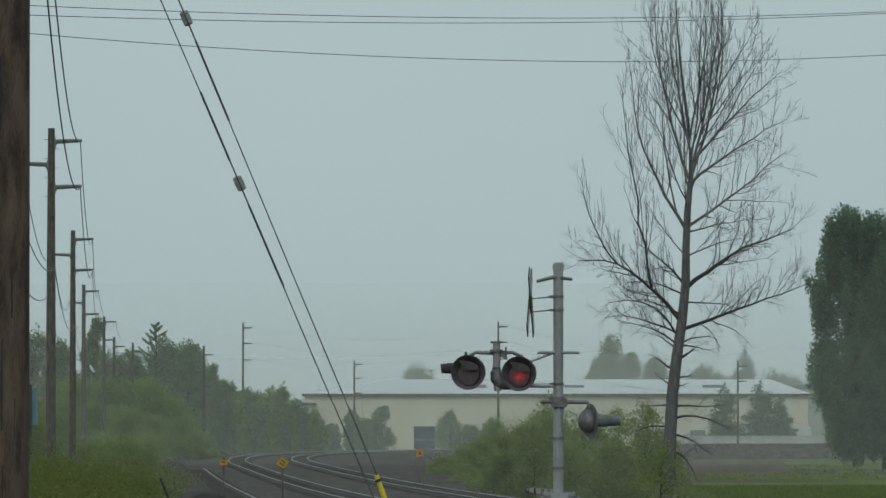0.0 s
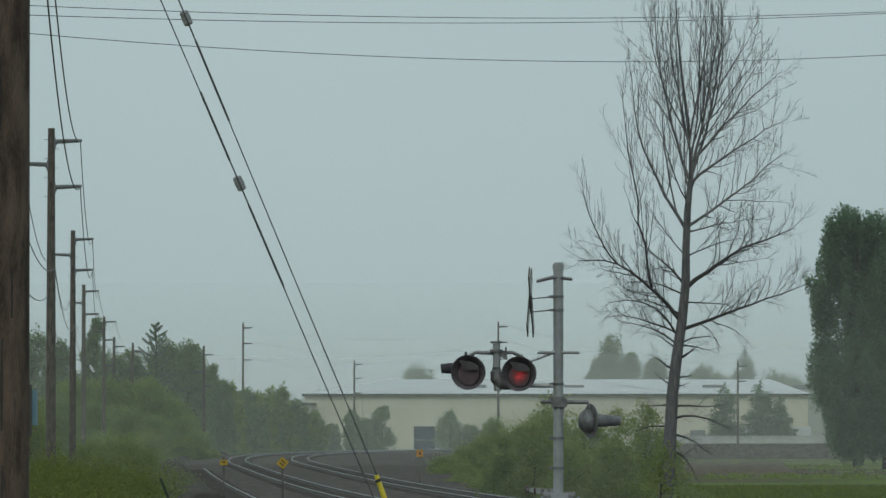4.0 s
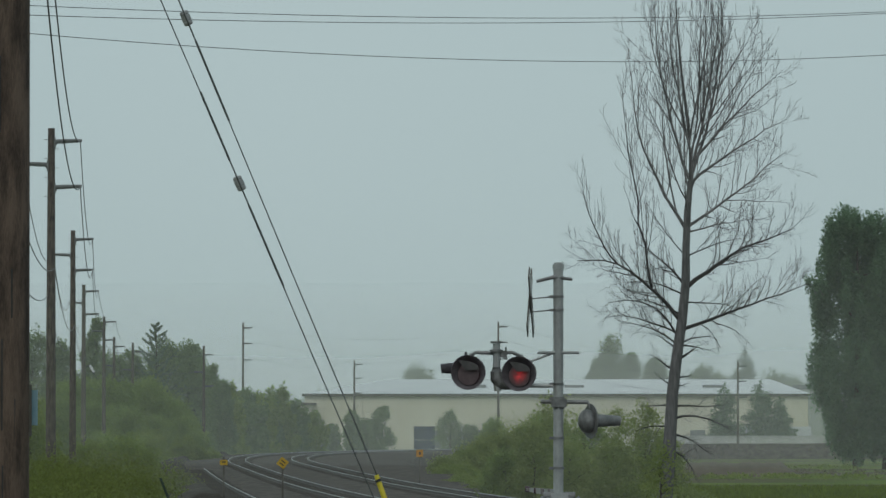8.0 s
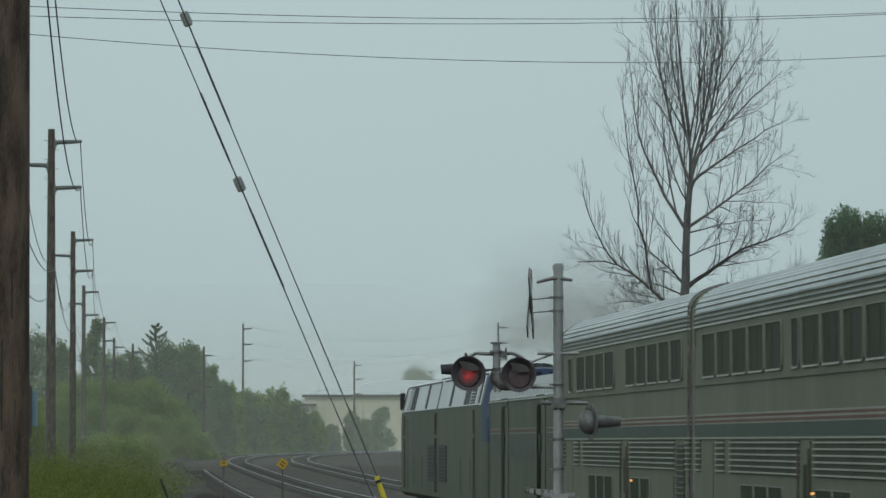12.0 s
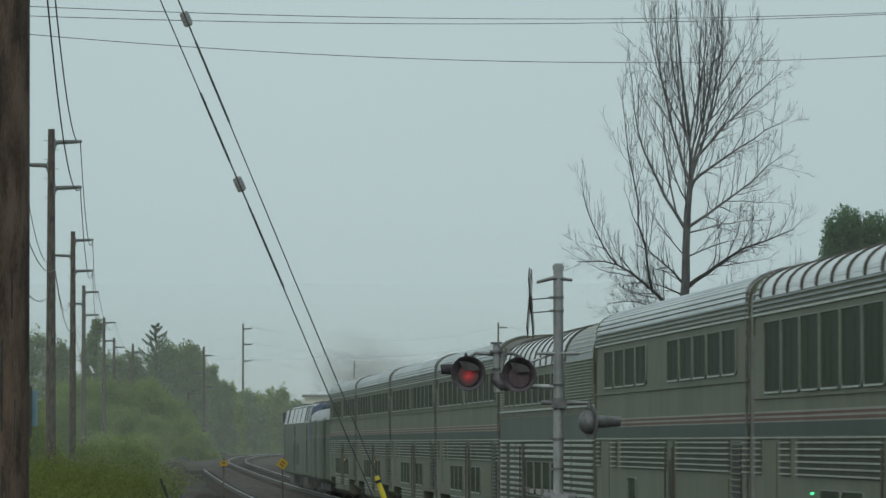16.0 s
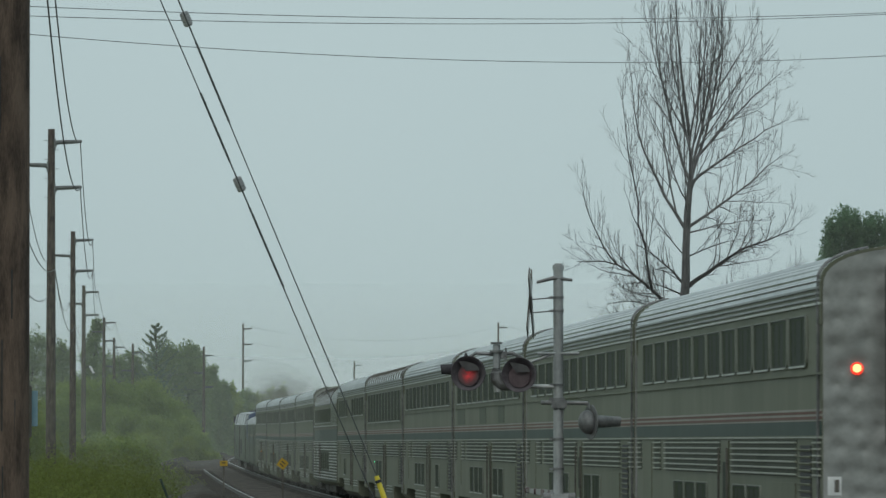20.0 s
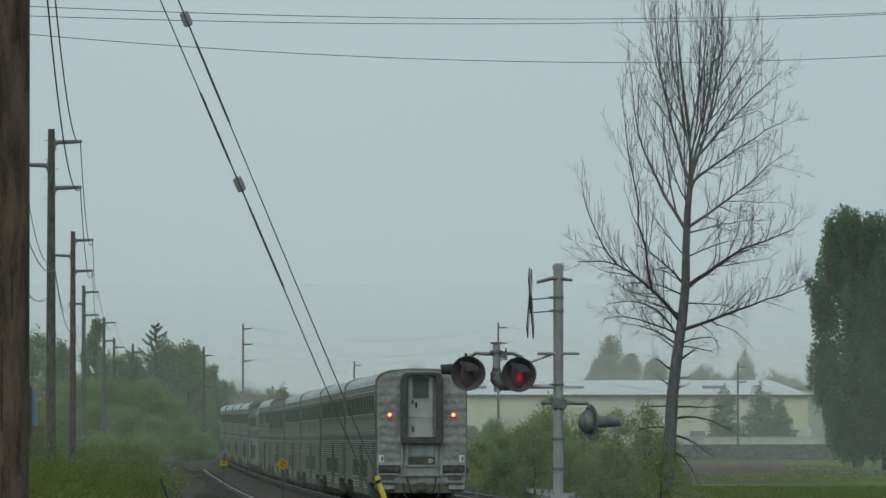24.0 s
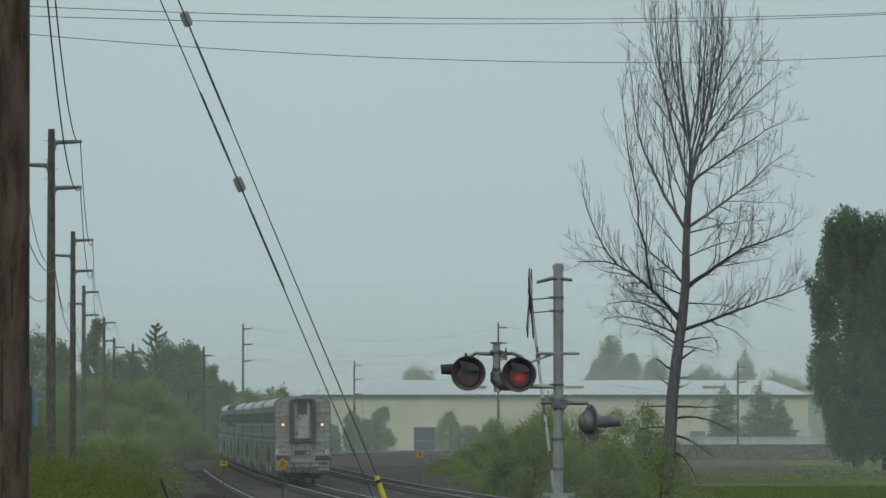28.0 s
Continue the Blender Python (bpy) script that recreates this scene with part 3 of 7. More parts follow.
def fir(x, y, top, seed):
    """A ragged fir whose boughs sweep upwards and stand apart."""
    rnd = np.random.default_rng(seed)
    h = top + 0.6
    e = thing("fir", (x, y, -0.6), "ragged dark green fir with upswept boughs in the trackside wood", "tree")
    bm = sweep(bmesh.new(), [(0, 0, -0.1), (0, 0, h * 0.98)], [0.26, 0.03], 7)
    sprays = []
    for i in range(40):
        z = h * (0.34 + 0.62 * i / 39)
        reach = 0.45 + 3.9 * (1 - i / 39) ** 0.7 * rnd.uniform(0.75, 1.1)
        a = 2.4 * i + rnd.uniform(-0.4, 0.4)
        foot, tip = Vector((0, 0, z)), Vector((math.cos(a) * reach, math.sin(a) * reach, z + reach * rnd.uniform(0.55, 0.95)))
        sweep(bm, [foot, foot.lerp(tip, 0.5) - Vector((0, 0, 0.1 * reach)), tip], [0.05, 0.035, 0.012], 5)
        for k in range(9):
            t = 0.2 + 0.82 * k / 8
            p = foot.lerp(tip, t) - Vector((0, 0, 0.4 * reach * t * (1 - t)))
            g = 0.13 + 0.10 * (1 - t)
            sprays.append((p.x, p.y, p.z, g, g, g * 1.1))
    part("trunk", bm, BARKDARK, e)
    q, f = leaves(rnd, sprays, 14000, 0.11)
    raw("crown", q, f, LEAF_CONIFER, e)
    return e


def poplar(x, y, top, w, seed):
    """A tall tree of upright leafy plumes, waisted half-way up."""
    rnd = np.random.default_rng(seed)
    h = top + 0.6
    e = thing("poplar", (x, y, -0.6), "tall dark green poplar at the field edge", "tree", "poplars")
    part("trunk", sticks(bmesh.new(), (0, 0, -0.1), (0.3, 0, h * 0.9), 0.34, rnd, 9, w * 0.4), BARKDARK, e)
    plumes = []
    for i in range(210):
        t = 0.07 + 0.86 * (i + rnd.random()) / 210
        wide = (0.10 + 2.9 * t if t < 0.29 else 0.94) * (1 - 0.14 * math.exp(-((t - 0.5) / 0.07) ** 2)) * math.sqrt(max(0.04, 1 - max(0, t - 0.55) ** 2 / 0.205))
        a = rnd.random() * 6.283
        rr = wide * rnd.random() ** 0.4 * (0.90 + 0.13 * math.sin(31 * t + 2 * a + seed))
        k = rnd.uniform(0.085, 0.15) * w / 2
        plumes.append((math.cos(a) * w / 2 * rr, math.sin(a) * w / 2 * rr, t * h, k, k, k * rnd.uniform(1.5, 3.2)))
    q, f = leaves(rnd, plumes, 76000, 0.19)
    q[:, 2] = np.maximum(q[:, 2], 0.3)
    raw("crown", q, f, LEAF_DARK, e)
    return e


def scrub(name, boxes, label, mat, seed, count, size, category="shrubs"):
    """Brambles, weeds or far woods that nobody could count: one mesh of leaf sprays."""
    rnd = np.random.default_rng(seed)
    blobs = []
    for x0, x1, y0, y1, top, lump in boxes:
        n = max(4, int((x1 - x0) * (1 + (y1 - y0) / 40) / lump * 2.2))
        for _ in range(n):
            r = lump * rnd.uniform(0.5, 1.1)
            hgt = (top + 0.6) * rnd.uniform(0.55, 1.0)
            blobs.append((rnd.uniform(x0, x1), rnd.uniform(y0, y1), -0.6 + hgt * 0.5, r, r * 1.3, hgt * 0.5))
    q, f = leaves(rnd, blobs, count, size)
    q[:, 2] = np.maximum(q[:, 2], -0.6)
    return tagged(raw(name, q, f, mat), label, category, kind="stuff")


def blades(name, x0, x1, y0, y1, count, height, mat, label, seed, keep=None):
    rnd = np.random.default_rng(seed)
    p = np.stack([rnd.uniform(x0, x1, count), rnd.uniform(y0, y1, count), np.full(count, -0.62)], 1)
    if keep is not None:
        p = p[keep(p[:, 0], p[:, 1])]
    k = len(p)
    a = rnd.uniform(0, 6.28, k)
    w = rnd.uniform(0.03, 0.08, k)[:, None] * np.stack([np.cos(a), np.sin(a), np.zeros(k)], 1)
    hgt = height * rnd.uniform(0.5, 1.3, k)
    tip = p + np.stack([rnd.normal(0, 0.25, k) * hgt, rnd.normal(0, 0.25, k) * hgt, hgt], 1)
    q = np.stack([p - w, p + w, tip], 1).reshape(-1, 3)
    return tagged(raw(name, q, np.arange(k * 3).reshape(-1, 3), mat), label, "grass", kind="stuff")


def right_of_line(o):
    return lambda x, y: x > START_X - 0.059 * y + o

def make_vegetation():
    # wood behind the pole line
    for i, (x, y, top, w) in enumerate(((-56.0, 765, 17.6, 8.5), (-52.7, 770, 16.2, 7.5), (-48.2, 775, 20.2, 5.4), (-45.6, 770, 14.6, 7.0), (-43.2, 772, 15.2, 6.5), (-40.6, 785, 15.0, 6.0),
                                        (-38.4, 775, 16.2, 7.5), (-35.6, 780, 16.6, 7.0), (-36.8, 830, 16.4, 6.5), (-35.4, 850, 14.4, 5.6), (-33.9, 855, 11.9, 5.0))):
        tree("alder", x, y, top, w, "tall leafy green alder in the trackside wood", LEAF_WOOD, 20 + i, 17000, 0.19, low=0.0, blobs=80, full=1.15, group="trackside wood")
    fir(-39.2, 764, 19.0, 33)
    for i, (s, o, top, w) in enumerate(((880, -9, 9.8, 7.0), (920, -8, 9.6, 7.0), (960, -9, 10.4, 7.5), (1000, -10, 10.6, 8.0), (1040, -11, 10.2, 8.0))):
        x, y, _ = line(s, o, WOOD_EDGE)
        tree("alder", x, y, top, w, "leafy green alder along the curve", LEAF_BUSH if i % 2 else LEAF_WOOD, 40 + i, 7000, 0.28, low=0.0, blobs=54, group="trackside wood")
    # willows on the outside of the curve, low weeds and bushes nearer
    for i in range(13):
        x, y = -31.4 - 1.35 * i, 690 - 6 * (i % 4) + 2.0 * min(i, 5)
        top = min(9.7, 5.2 + 1.6 * i) + 0.5 * math.sin(i * 2.1)
        tree("willow", x, y, top, 6.0 if i else 4.2, "broad rounded light green willow bush before the wood", LEAF_BUSH, 80 + i, 15000, 0.15, low=0.0, blobs=70, full=1.5, category="bush", group="willow thicket")
    for i in range(6):
        x, y = -30.6 - 2.6 * i, 655 - 8 * (i % 3)
        tree("willow", x, y, 4.6 + 0.55 * i, 5.6, "broad rounded light green willow bush before the wood", LEAF_BUSH, 95 + i, 13000, 0.14, low=0.0, blobs=60, full=1.5, category="bush", group="willow thicket")
    # placed to fit the camera's view, closing off the siding's far end
    for i, (x, y, top, w) in enumerate(((-23.6, 540, 1.7, 3.0), (-24.6, 528, 2.2, 3.2), (-22.9, 556, 1.3, 2.6), (-25.8, 560, 2.8, 3.6))):
        tree("bush", x, y, top, w, "low light green bush beyond the siding's end", LEAF_MOSS, 280 + i, 4200, 0.13, low=0.0, blobs=40, category="bush", group="trackside bushes")
    for i in range(10):
        s = 345 + 33 * i
        x, y, _ = line(s, -9.6 - (i % 3) * 1.1 + 0.6 * math.sin(i * 2.3))
        tree("bush", x, y, 1.5 + 0.005 * (s - 300) + 0.4 * math.sin(i * 1.7), 4.6, "low light green bush beside the siding", LEAF_BUSH if i % 2 else LEAF_MOSS, 60 + i, 8000, 0.11, low=0.0, blobs=54, full=1.4, category="bush", group="trackside bushes")
    for i in range(6):
        x, y = -25.6 - 1.5 * i, 345 + 14 * (i % 3)
        tree("bush", x, y, 5.0 + 0.35 * i, 4.2, "light green bush among the poles", LEAF_MOSS, 270 + i, 9000, 0.10, low=0.0, blobs=60, full=1.5, category="bush", group="trackside bushes")
    scrub("brambles", [(-17.5, -11.2, 190, 240, 2.2, 1.1), (-13.4, -9.2, 150, 185, 1.9, 0.9), (-17.5, -12.6, 240, 300, 1.9, 1.1), (-9.4, -6.9, 112, 132, 1.75, 0.7), (-21.5, -17.5, 250, 330, 2.4, 1.2)],
          "tangled olive green brambles and tall weeds", BRAMBLE, 7, 70000, 0.06)
    # thicket on the outside of the far curve
    for i in range(9):
        q = 985 + 15 * i
        x, y, _ = line(q, -10 - 5 * (i % 2), WOOD_EDGE)
        top = 11.4 + 1.3 * math.sin(i * 1.9) - max(0, i - 6) * 2.0
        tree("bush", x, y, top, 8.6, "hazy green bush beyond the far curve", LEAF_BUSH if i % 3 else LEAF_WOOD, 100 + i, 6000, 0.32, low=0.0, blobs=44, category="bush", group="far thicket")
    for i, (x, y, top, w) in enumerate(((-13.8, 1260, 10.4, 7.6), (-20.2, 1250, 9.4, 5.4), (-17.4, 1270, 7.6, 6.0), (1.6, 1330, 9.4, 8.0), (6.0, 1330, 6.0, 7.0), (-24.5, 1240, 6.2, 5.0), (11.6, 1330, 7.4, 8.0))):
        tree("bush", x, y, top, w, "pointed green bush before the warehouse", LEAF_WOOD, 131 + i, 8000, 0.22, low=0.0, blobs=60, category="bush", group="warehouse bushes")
    # bushes and slope beside the second track
    for i, (x, y, top, w, leaf) in enumerate(((5.3, 262, 4.7, 3.6, LEAF_YELLOW), (4.1, 260, 3.2, 3.0, LEAF_YELLOW), (6.8, 266, 3.7, 3.4, LEAF_BUSH), (8.3, 270, 4.0, 3.4, LEAF_YELLOW),
                                              (9.9, 272, 4.2, 3.2, LEAF_YELLOW), (5.8, 256, 2.2, 3.6, LEAF_YELLOW), (7.8, 258, 2.3, 3.6, LEAF_YELLOW), (10.9, 274, 2.8, 3.0, LEAF_YELLOW), (8.7, 224, 2.3, 2.4, LEAF_YELLOW), (3.0, 262, 1.9, 3.0, LEAF_BUSH))):
        tree("bush", x, y, top, w, "fresh yellow-green leafy bush by the track", leaf, 140 + i, 6000 if y > 230 else 1300, 0.07, low=0.0, blobs=40, full=1.1, category="bush", group="bushes by the signal", stem=0.012)
    for i, (x, y, top, w) in enumerate(((0.4, 425, 0.9, 3.2), (1.7, 430, 1.6, 3.4), (3.0, 432, 2.3, 3.6), (4.4, 436, 2.8, 3.8), (6.0, 440, 3.4, 4.2), (8.0, 440, 3.9, 4.2),
                                        (5.5, 600, 4.5, 5.0), (9.5, 560, 4.9, 5.4), (12.5, 600, 4.4, 5.0))):
        tree("bush", x, y, top, w, "green hawthorn bush on the inside of the curve", LEAF_YELLOW if i < 5 else LEAF_BUSH, 160 + i, 10000, 0.10, low=0.0, blobs=56, full=1.5, category="bush", group="curve bushes")
    scrub("tall_grass_bank", [(0.4, 3.6, 345, 400, 0.5, 0.7), (-0.4, 4.0, 400, 420, 0.9, 0.8), (7.0, 12.0, 250, 300, 0.7, 0.7), (2.4, 5.4, 262, 335, 0.8, 0.8), (1.2, 3.4, 310, 345, 0.4, 0.6)], "rank green grass and weeds on the bank", LEAF_MOSS, 9, 62000, 0.07)
    # field
    blades("meadow_grass", 2, 34, 236, 352, 66000, 0.34, GRASS, "bright green meadow grass", 11, right_of_line(10.5))
    scrub("rough_weeds", [(17, 36, 436, 468, -0.05, 0.7), (22, 44, 570, 640, 0.0, 0.9)], "dull green weeds round the soil heap", LEAF_MOSS, 15, 5000, 0.12, "weeds")
    scrub("dry_weeds", [(31, 42, 470, 560, -0.15, 0.5)], "straggling clumps of brown dry weeds", DRYGRASS, 12, 900, 0.10, "weeds")
    verge = []
    for k in range(11):
        x, y, _ = line(225 + 38 * k, siding_offset(225 + 38 * k) - 3.1)
        verge.append((x - 1.1, x + 0.7, y - 16, y + 16, 0.1 + 0.1 * (k % 3), 0.45))
    scrub("verge_grass", verge, "rank light green grass beside the cinders", LEAF_MOSS, 14, 22000, 0.08, "grass")
    # poplar
    for i, (x, y, top, w) in enumerate(((44.2, 600, 28.2, 11.8), (47.6, 603, 27.4, 11.4))):
        poplar(x, y, top, w, 200 + i)
    # trees before and behind the warehouse
    for i, (x, y, top, w) in enumerate(((68.0, 1352, 16.8, 9.0), (77.0, 1354, 17.4, 10.5), (81.6, 1353, 13.6, 8.0))):
        conifer(x, y, top, w, "hazy young conifer before the warehouse", 220 + i, 9000, 0.30, group="warehouse conifers", taper=0.55)
    conifer(91.7, 1700, 30.2, 25.0, "pointed dark conifer behind the warehouse", 230, 26000, 0.42, taper=0.9)
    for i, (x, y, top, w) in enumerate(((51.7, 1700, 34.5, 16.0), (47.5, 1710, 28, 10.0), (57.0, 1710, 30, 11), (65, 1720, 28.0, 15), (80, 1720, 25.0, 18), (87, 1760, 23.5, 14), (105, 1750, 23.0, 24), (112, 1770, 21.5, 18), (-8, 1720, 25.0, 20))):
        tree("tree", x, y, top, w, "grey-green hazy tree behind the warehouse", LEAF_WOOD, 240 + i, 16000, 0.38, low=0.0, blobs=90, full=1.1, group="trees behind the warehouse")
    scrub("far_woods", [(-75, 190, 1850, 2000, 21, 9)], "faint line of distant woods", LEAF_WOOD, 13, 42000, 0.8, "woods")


def make_bare_tree():
    rnd = random.Random(5)
    bx, by = 9.36, 230.0
    e = thing("bare_tree", (bx, by, -0.6), "tall leafless grey dead tree with fine twigs", "tree")
    top = 23.4

    def trunk_at(z):
        x = (0.061 * z if z < 14 else 0.854 - 0.085 * (z - 14)) - 0.036 * max(0, 9.5 - z)
        return Vector((x + 0.06 * math.sin(z * 0.9), 0.1 * math.sin(z * 0.3), z))

    zs = [0, 1, 2, 3.5, 5, 6.5, 8, 9.5, 11, 12.5, 14, 16, 18, 20, top]
    radius = lambda z: 0.012 + (0.30 - 0.0136 * z if z < 11.5 else 0.1435 * max(0, (top - z) / (top - 11.5)) ** (0.7 if z < 14 else 1.7))
    part("trunk", sweep(bmesh.new(), [trunk_at(z) for z in zs], [radius(z) * (1.3 if z == 0 else 1) for z in zs], 12), BARK, e)
    groups = [bmesh.new() for _ in range(6)]
    limbs = []

    def way(az, b):
        a = radians(az)
        b = radians(b)
        return Vector((math.cos(a) * math.cos(b), math.sin(a) * math.cos(b), math.sin(b)))

    def grow(p, az, rise, rise_end, length, r, level, dense=1.0):
        """One limb whose rise changes along its length; straight shorter shoots spring from it on alternate sides."""
        n = (9, 6, 4, 3)[level]
        pts, rad, dirs = [p.copy()], [r], []
        lean = 0.0
        for i in range(n):
            k = (i + 0.5) / n
            lean = 0.6 * lean + rnd.gauss(0, 4.5 + 1.5 * level)
            az += rnd.gauss(0, 4)
            d = way(az, rise + (rise_end - rise) * k + lean)
            p = p + d * length / n
            pts.append(p.copy())
            dirs.append(d)
            rad.append(max(0.0045, r * (1 - 0.88 * ((i + 1) / n) ** 0.8)))
        # limbs high in the crown get the sky-lit tone
        if level == 0:
            part("limb", sweep(bmesh.new(), pts, rad, 7), LIMB if pts[0].z < 11.5 else LIMBLIT, e)
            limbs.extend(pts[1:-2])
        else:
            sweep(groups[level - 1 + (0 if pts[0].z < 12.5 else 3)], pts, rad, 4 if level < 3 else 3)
        if level == 3 or length < 0.45:
            return
        count = int(length * (3.1, 2.9, 3.0)[level] * dense) + 2
        for k in range(count):
            t = 0.14 + 0.84 * (k + rnd.random()) / count
            i = min(n - 1, int(t * n))
            q = pts[i].lerp(pts[i + 1], t * n - i)
            d = dirs[i]
            here = math.degrees(math.asin(max(-1, min(1, d.z))))
            heading = math.degrees(math.atan2(d.y, d.x))
            fork = rnd.uniform(20, 52) if here < 50 else rnd.uniform(12, 38)
            side = 1 if k % 2 else -1
            if here < 30 and rnd.random() < 0.3:
                side = 1
            swing = rnd.gauss(0, 34) if here < 60 else rnd.gauss(0, 70)
            up = here + side * fork * 0.85
            if up > 90:
                up, heading = 180 - up, heading + 180
            # shoots bend up to the light, the hanging ones droop
            end = up + (rnd.uniform(4, 30) if up > 0 else rnd.uniform(-34, 14))
            size = min((0.18 + 0.72 * rnd.random() ** 1.5) * length * (1.0 - 0.62 * t) * (0.72, 0.7, 0.5)[level] + (0.25, 0.15, 0.1)[level], (2.6, 1.1, 0.4)[level])
            grow(q, heading + swing, up, max(-82, min(100, end)), size, max(0.0055, min((0.026, 0.013, 0.008)[level], rad[i] * 0.5)), level + 1, dense)

    # height on the trunk, offset, side (0 right, 180 left), rise at the start and the end, length, thickness
    spreading = ((7.9, 0, 180, 60, -4, 5.6, 0.095), (9.7, -1.5, 180, 76, 78, 8.4, 0.066), (9.9, -3.3, 182, 54, 82, 4.2, 0.045), (9.3, 0, 172, 62, 32, 2.9, 0.06),
                 (7.1, 0, 184, 72, -10, 3.8, 0.055), (8.2, 0, 178, 24, 0, 2.3, 0.04), (9.0, 0, 186, 32, -8, 2.6, 0.04), (9.3, 0, -4, 40, 26, 5.2, 0.1),
                 (7.6, 0, 3, 11, 22, 5.6, 0.08), (8.7, 0, -8, 8, -18, 2.6, 0.035), (10.6, 0, 6, 26, 10, 2.7, 0.035), (11.6, 0, -3, 14, -2, 3.4, 0.04), (11.8, 0, 4, 40, 28, 5.5, 0.07))
    rising = ((11.7, 0, 182, 58, 84, 7.0, 0.09), (12.4, -0.45, 178, 74, 92, 6.4, 0.05), (13.7, 0, 178, 64, 92, 7.8, 0.08), (13.9, 0, 2, 66, 86, 8.4, 0.085), (14.1, 0, -4, 76, 92, 8.4, 0.08), (15.0, 0, 176, 80, 93, 7.4, 0.06))
    filling = ((13.6, 0, 5, 44, 32, 5.0, 0.065), (14.6, 0.2, -3, 54, 38, 5.0, 0.055), (15.2, 0.45, 4, 52, 56, 4.8, 0.05), (16.0, 0.8, -6, 42, 56, 4.0, 0.04), (17.2, 1.2, 3, 56, 66, 3.6, 0.035),
              (15.2, 0, 184, 66, 80, 6.4, 0.05), (16.4, 0.5, 8, 78, 92, 6.0, 0.05), (15.0, 0.3, -2, 56, 76, 6.0, 0.04), (10.6, 0, 176, 48, 60, 3.0, 0.035), (13.0, 0, 70, 50, 70, 3.6, 0.045), (12.4, 0, 250, 46, 70, 3.6, 0.045),
              (15.4, 0, 0, 84, 92, 7.4, 0.055), (14.5, 0, 350, 80, 90, 8.0, 0.055), (13.2, 0, 165, 74, 88, 7.6, 0.05), (14.9, 0, 20, 70, 80, 6.6, 0.045), (12.8, 0, 190, 60, 80, 5.6, 0.045),
              (7.4, 0, 180, 30, -6, 3.3, 0.05), (6.9, 0, 184, 44, -4, 2.8, 0.042))
    for z, off, az, r0, r1, length, thick in spreading + rising + filling:
        start = trunk_at(z)
        if off:
            # a side limb springs from the nearest point of a limb that stands already
            start = min(limbs, key=lambda q: (q - start - Vector((off, 0, 0))).length)
        grow(start, az, r0, r1, length, thick * (1.1 if r1 < 50 else 0.9), 0, 1.35 if z < 9.5 else 1.25 if r1 < 50 else 0.8)
    # dead snags low on the trunk, the lowest of them drooping
    for z, az, r0, r1, length, thick in ((6.3, 2, 36, 34, 1.0, 0.06), (5.6, 4, 16, 16, 0.7, 0.05), (5.9, 178, 30, 44, 1.2, 0.04), (6.8, 182, 40, 20, 1.1, 0.03), (4.4, 3, 26, -12, 2.0, 0.04),
                                         (3.9, -4, 22, -48, 2.8, 0.045), (3.3, 2, 4, -40, 1.9, 0.04), (2.7, -3, -10, -70, 1.7, 0.035), (4.5, 178, 0, 12, 1.3, 0.03), (5.0, 4, 40, 0, 0.8, 0.03), (7.0, 0, 30, -20, 1.6, 0.035), (3.6, 176, 20, -30, 1.4, 0.03), (5.3, 184, 20, 50, 0.9, 0.03), (6.9, -6, 10, -40, 1.5, 0.03)):
        grow(trunk_at(z), az, r0, r1, length * 1.1, thick * 1.35, 1, 1.5)
    for k, (name, low_mat, high_mat, lab) in enumerate((("branch_work", LIMB, LIMBLIT, "thin grey branches"), ("twig_work", LIMB, TWIG, "fine grey twigs"), ("twig_tip_work", TWIG, TWIG, "finest grey twig tips"))):
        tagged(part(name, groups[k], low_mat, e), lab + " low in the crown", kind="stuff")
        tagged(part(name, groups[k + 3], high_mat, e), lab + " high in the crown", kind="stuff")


make_vegetation()
make_bare_tree()

# ---- pole line, wires and guys ----
def line_pole(x, y, top, label, arms, r=0.205, mat=WOOD, arm_len=1.15, pins=True, thick=1.0, group="pole line", name="utility_pole"):
    """A wooden pole with slender stand-off arms: (height, side)."""
    e = thing(name, (x, y, -0.6), label, "utility pole", group)
    h = top + 0.6
    part("pole", sweep(bmesh.new(), [(0, 0, -0.3), (0, 0, h * 0.5), (0, 0, h)], [r * 1.15, r, r * 0.74], 14), mat, e)
    for z, side in arms:
        bm = bmesh.new()
        a = side * r * 0.7
        b = side * (r * 0.7 + arm_len)
        sweep(bm, [(a, 0, z + 0.44), (a + side * 0.10, 0, z + 0.56), (b, 0, z + 0.6)], [0.11 * thick, 0.1 * thick, 0.075 * thick], 8)
        for i in range(5):
            rod(bm, (a + side * (0.35 + i * 0.15), 0, z + 0.573 + 0.005 * i), (a + side * (0.38 + i * 0.15), 0, z + 0.573 + 0.005 * i), 0.125 - 0.008 * i, n=8)
        arm = part("arm", bm, ARM, e, "grey stand-off insulator arm")
        part("clamp", box(bmesh.new(), (b - 0.06, -0.05, z + 0.54), (b + 0.06, 0.05, z + 0.66), 0.01), GALVDARK, arm)
        part("mounting_plate", box(bmesh.new(), (a - 0.05, -0.1, z + 0.25), (a + 0.05, 0.1, z + 0.75), 0.01), GALVDARK, arm)
    if pins:
        for i in range(7):
            z = h - 0.5 - 0.42 * i
            sgn = 1 if i % 2 else -1
            part("step_bolt", rod(bmesh.new(), (sgn * r * 0.6, 0, z), (sgn * (r + 0.12), 0, z), 0.015, n=6), GALVDARK, e)
    return e


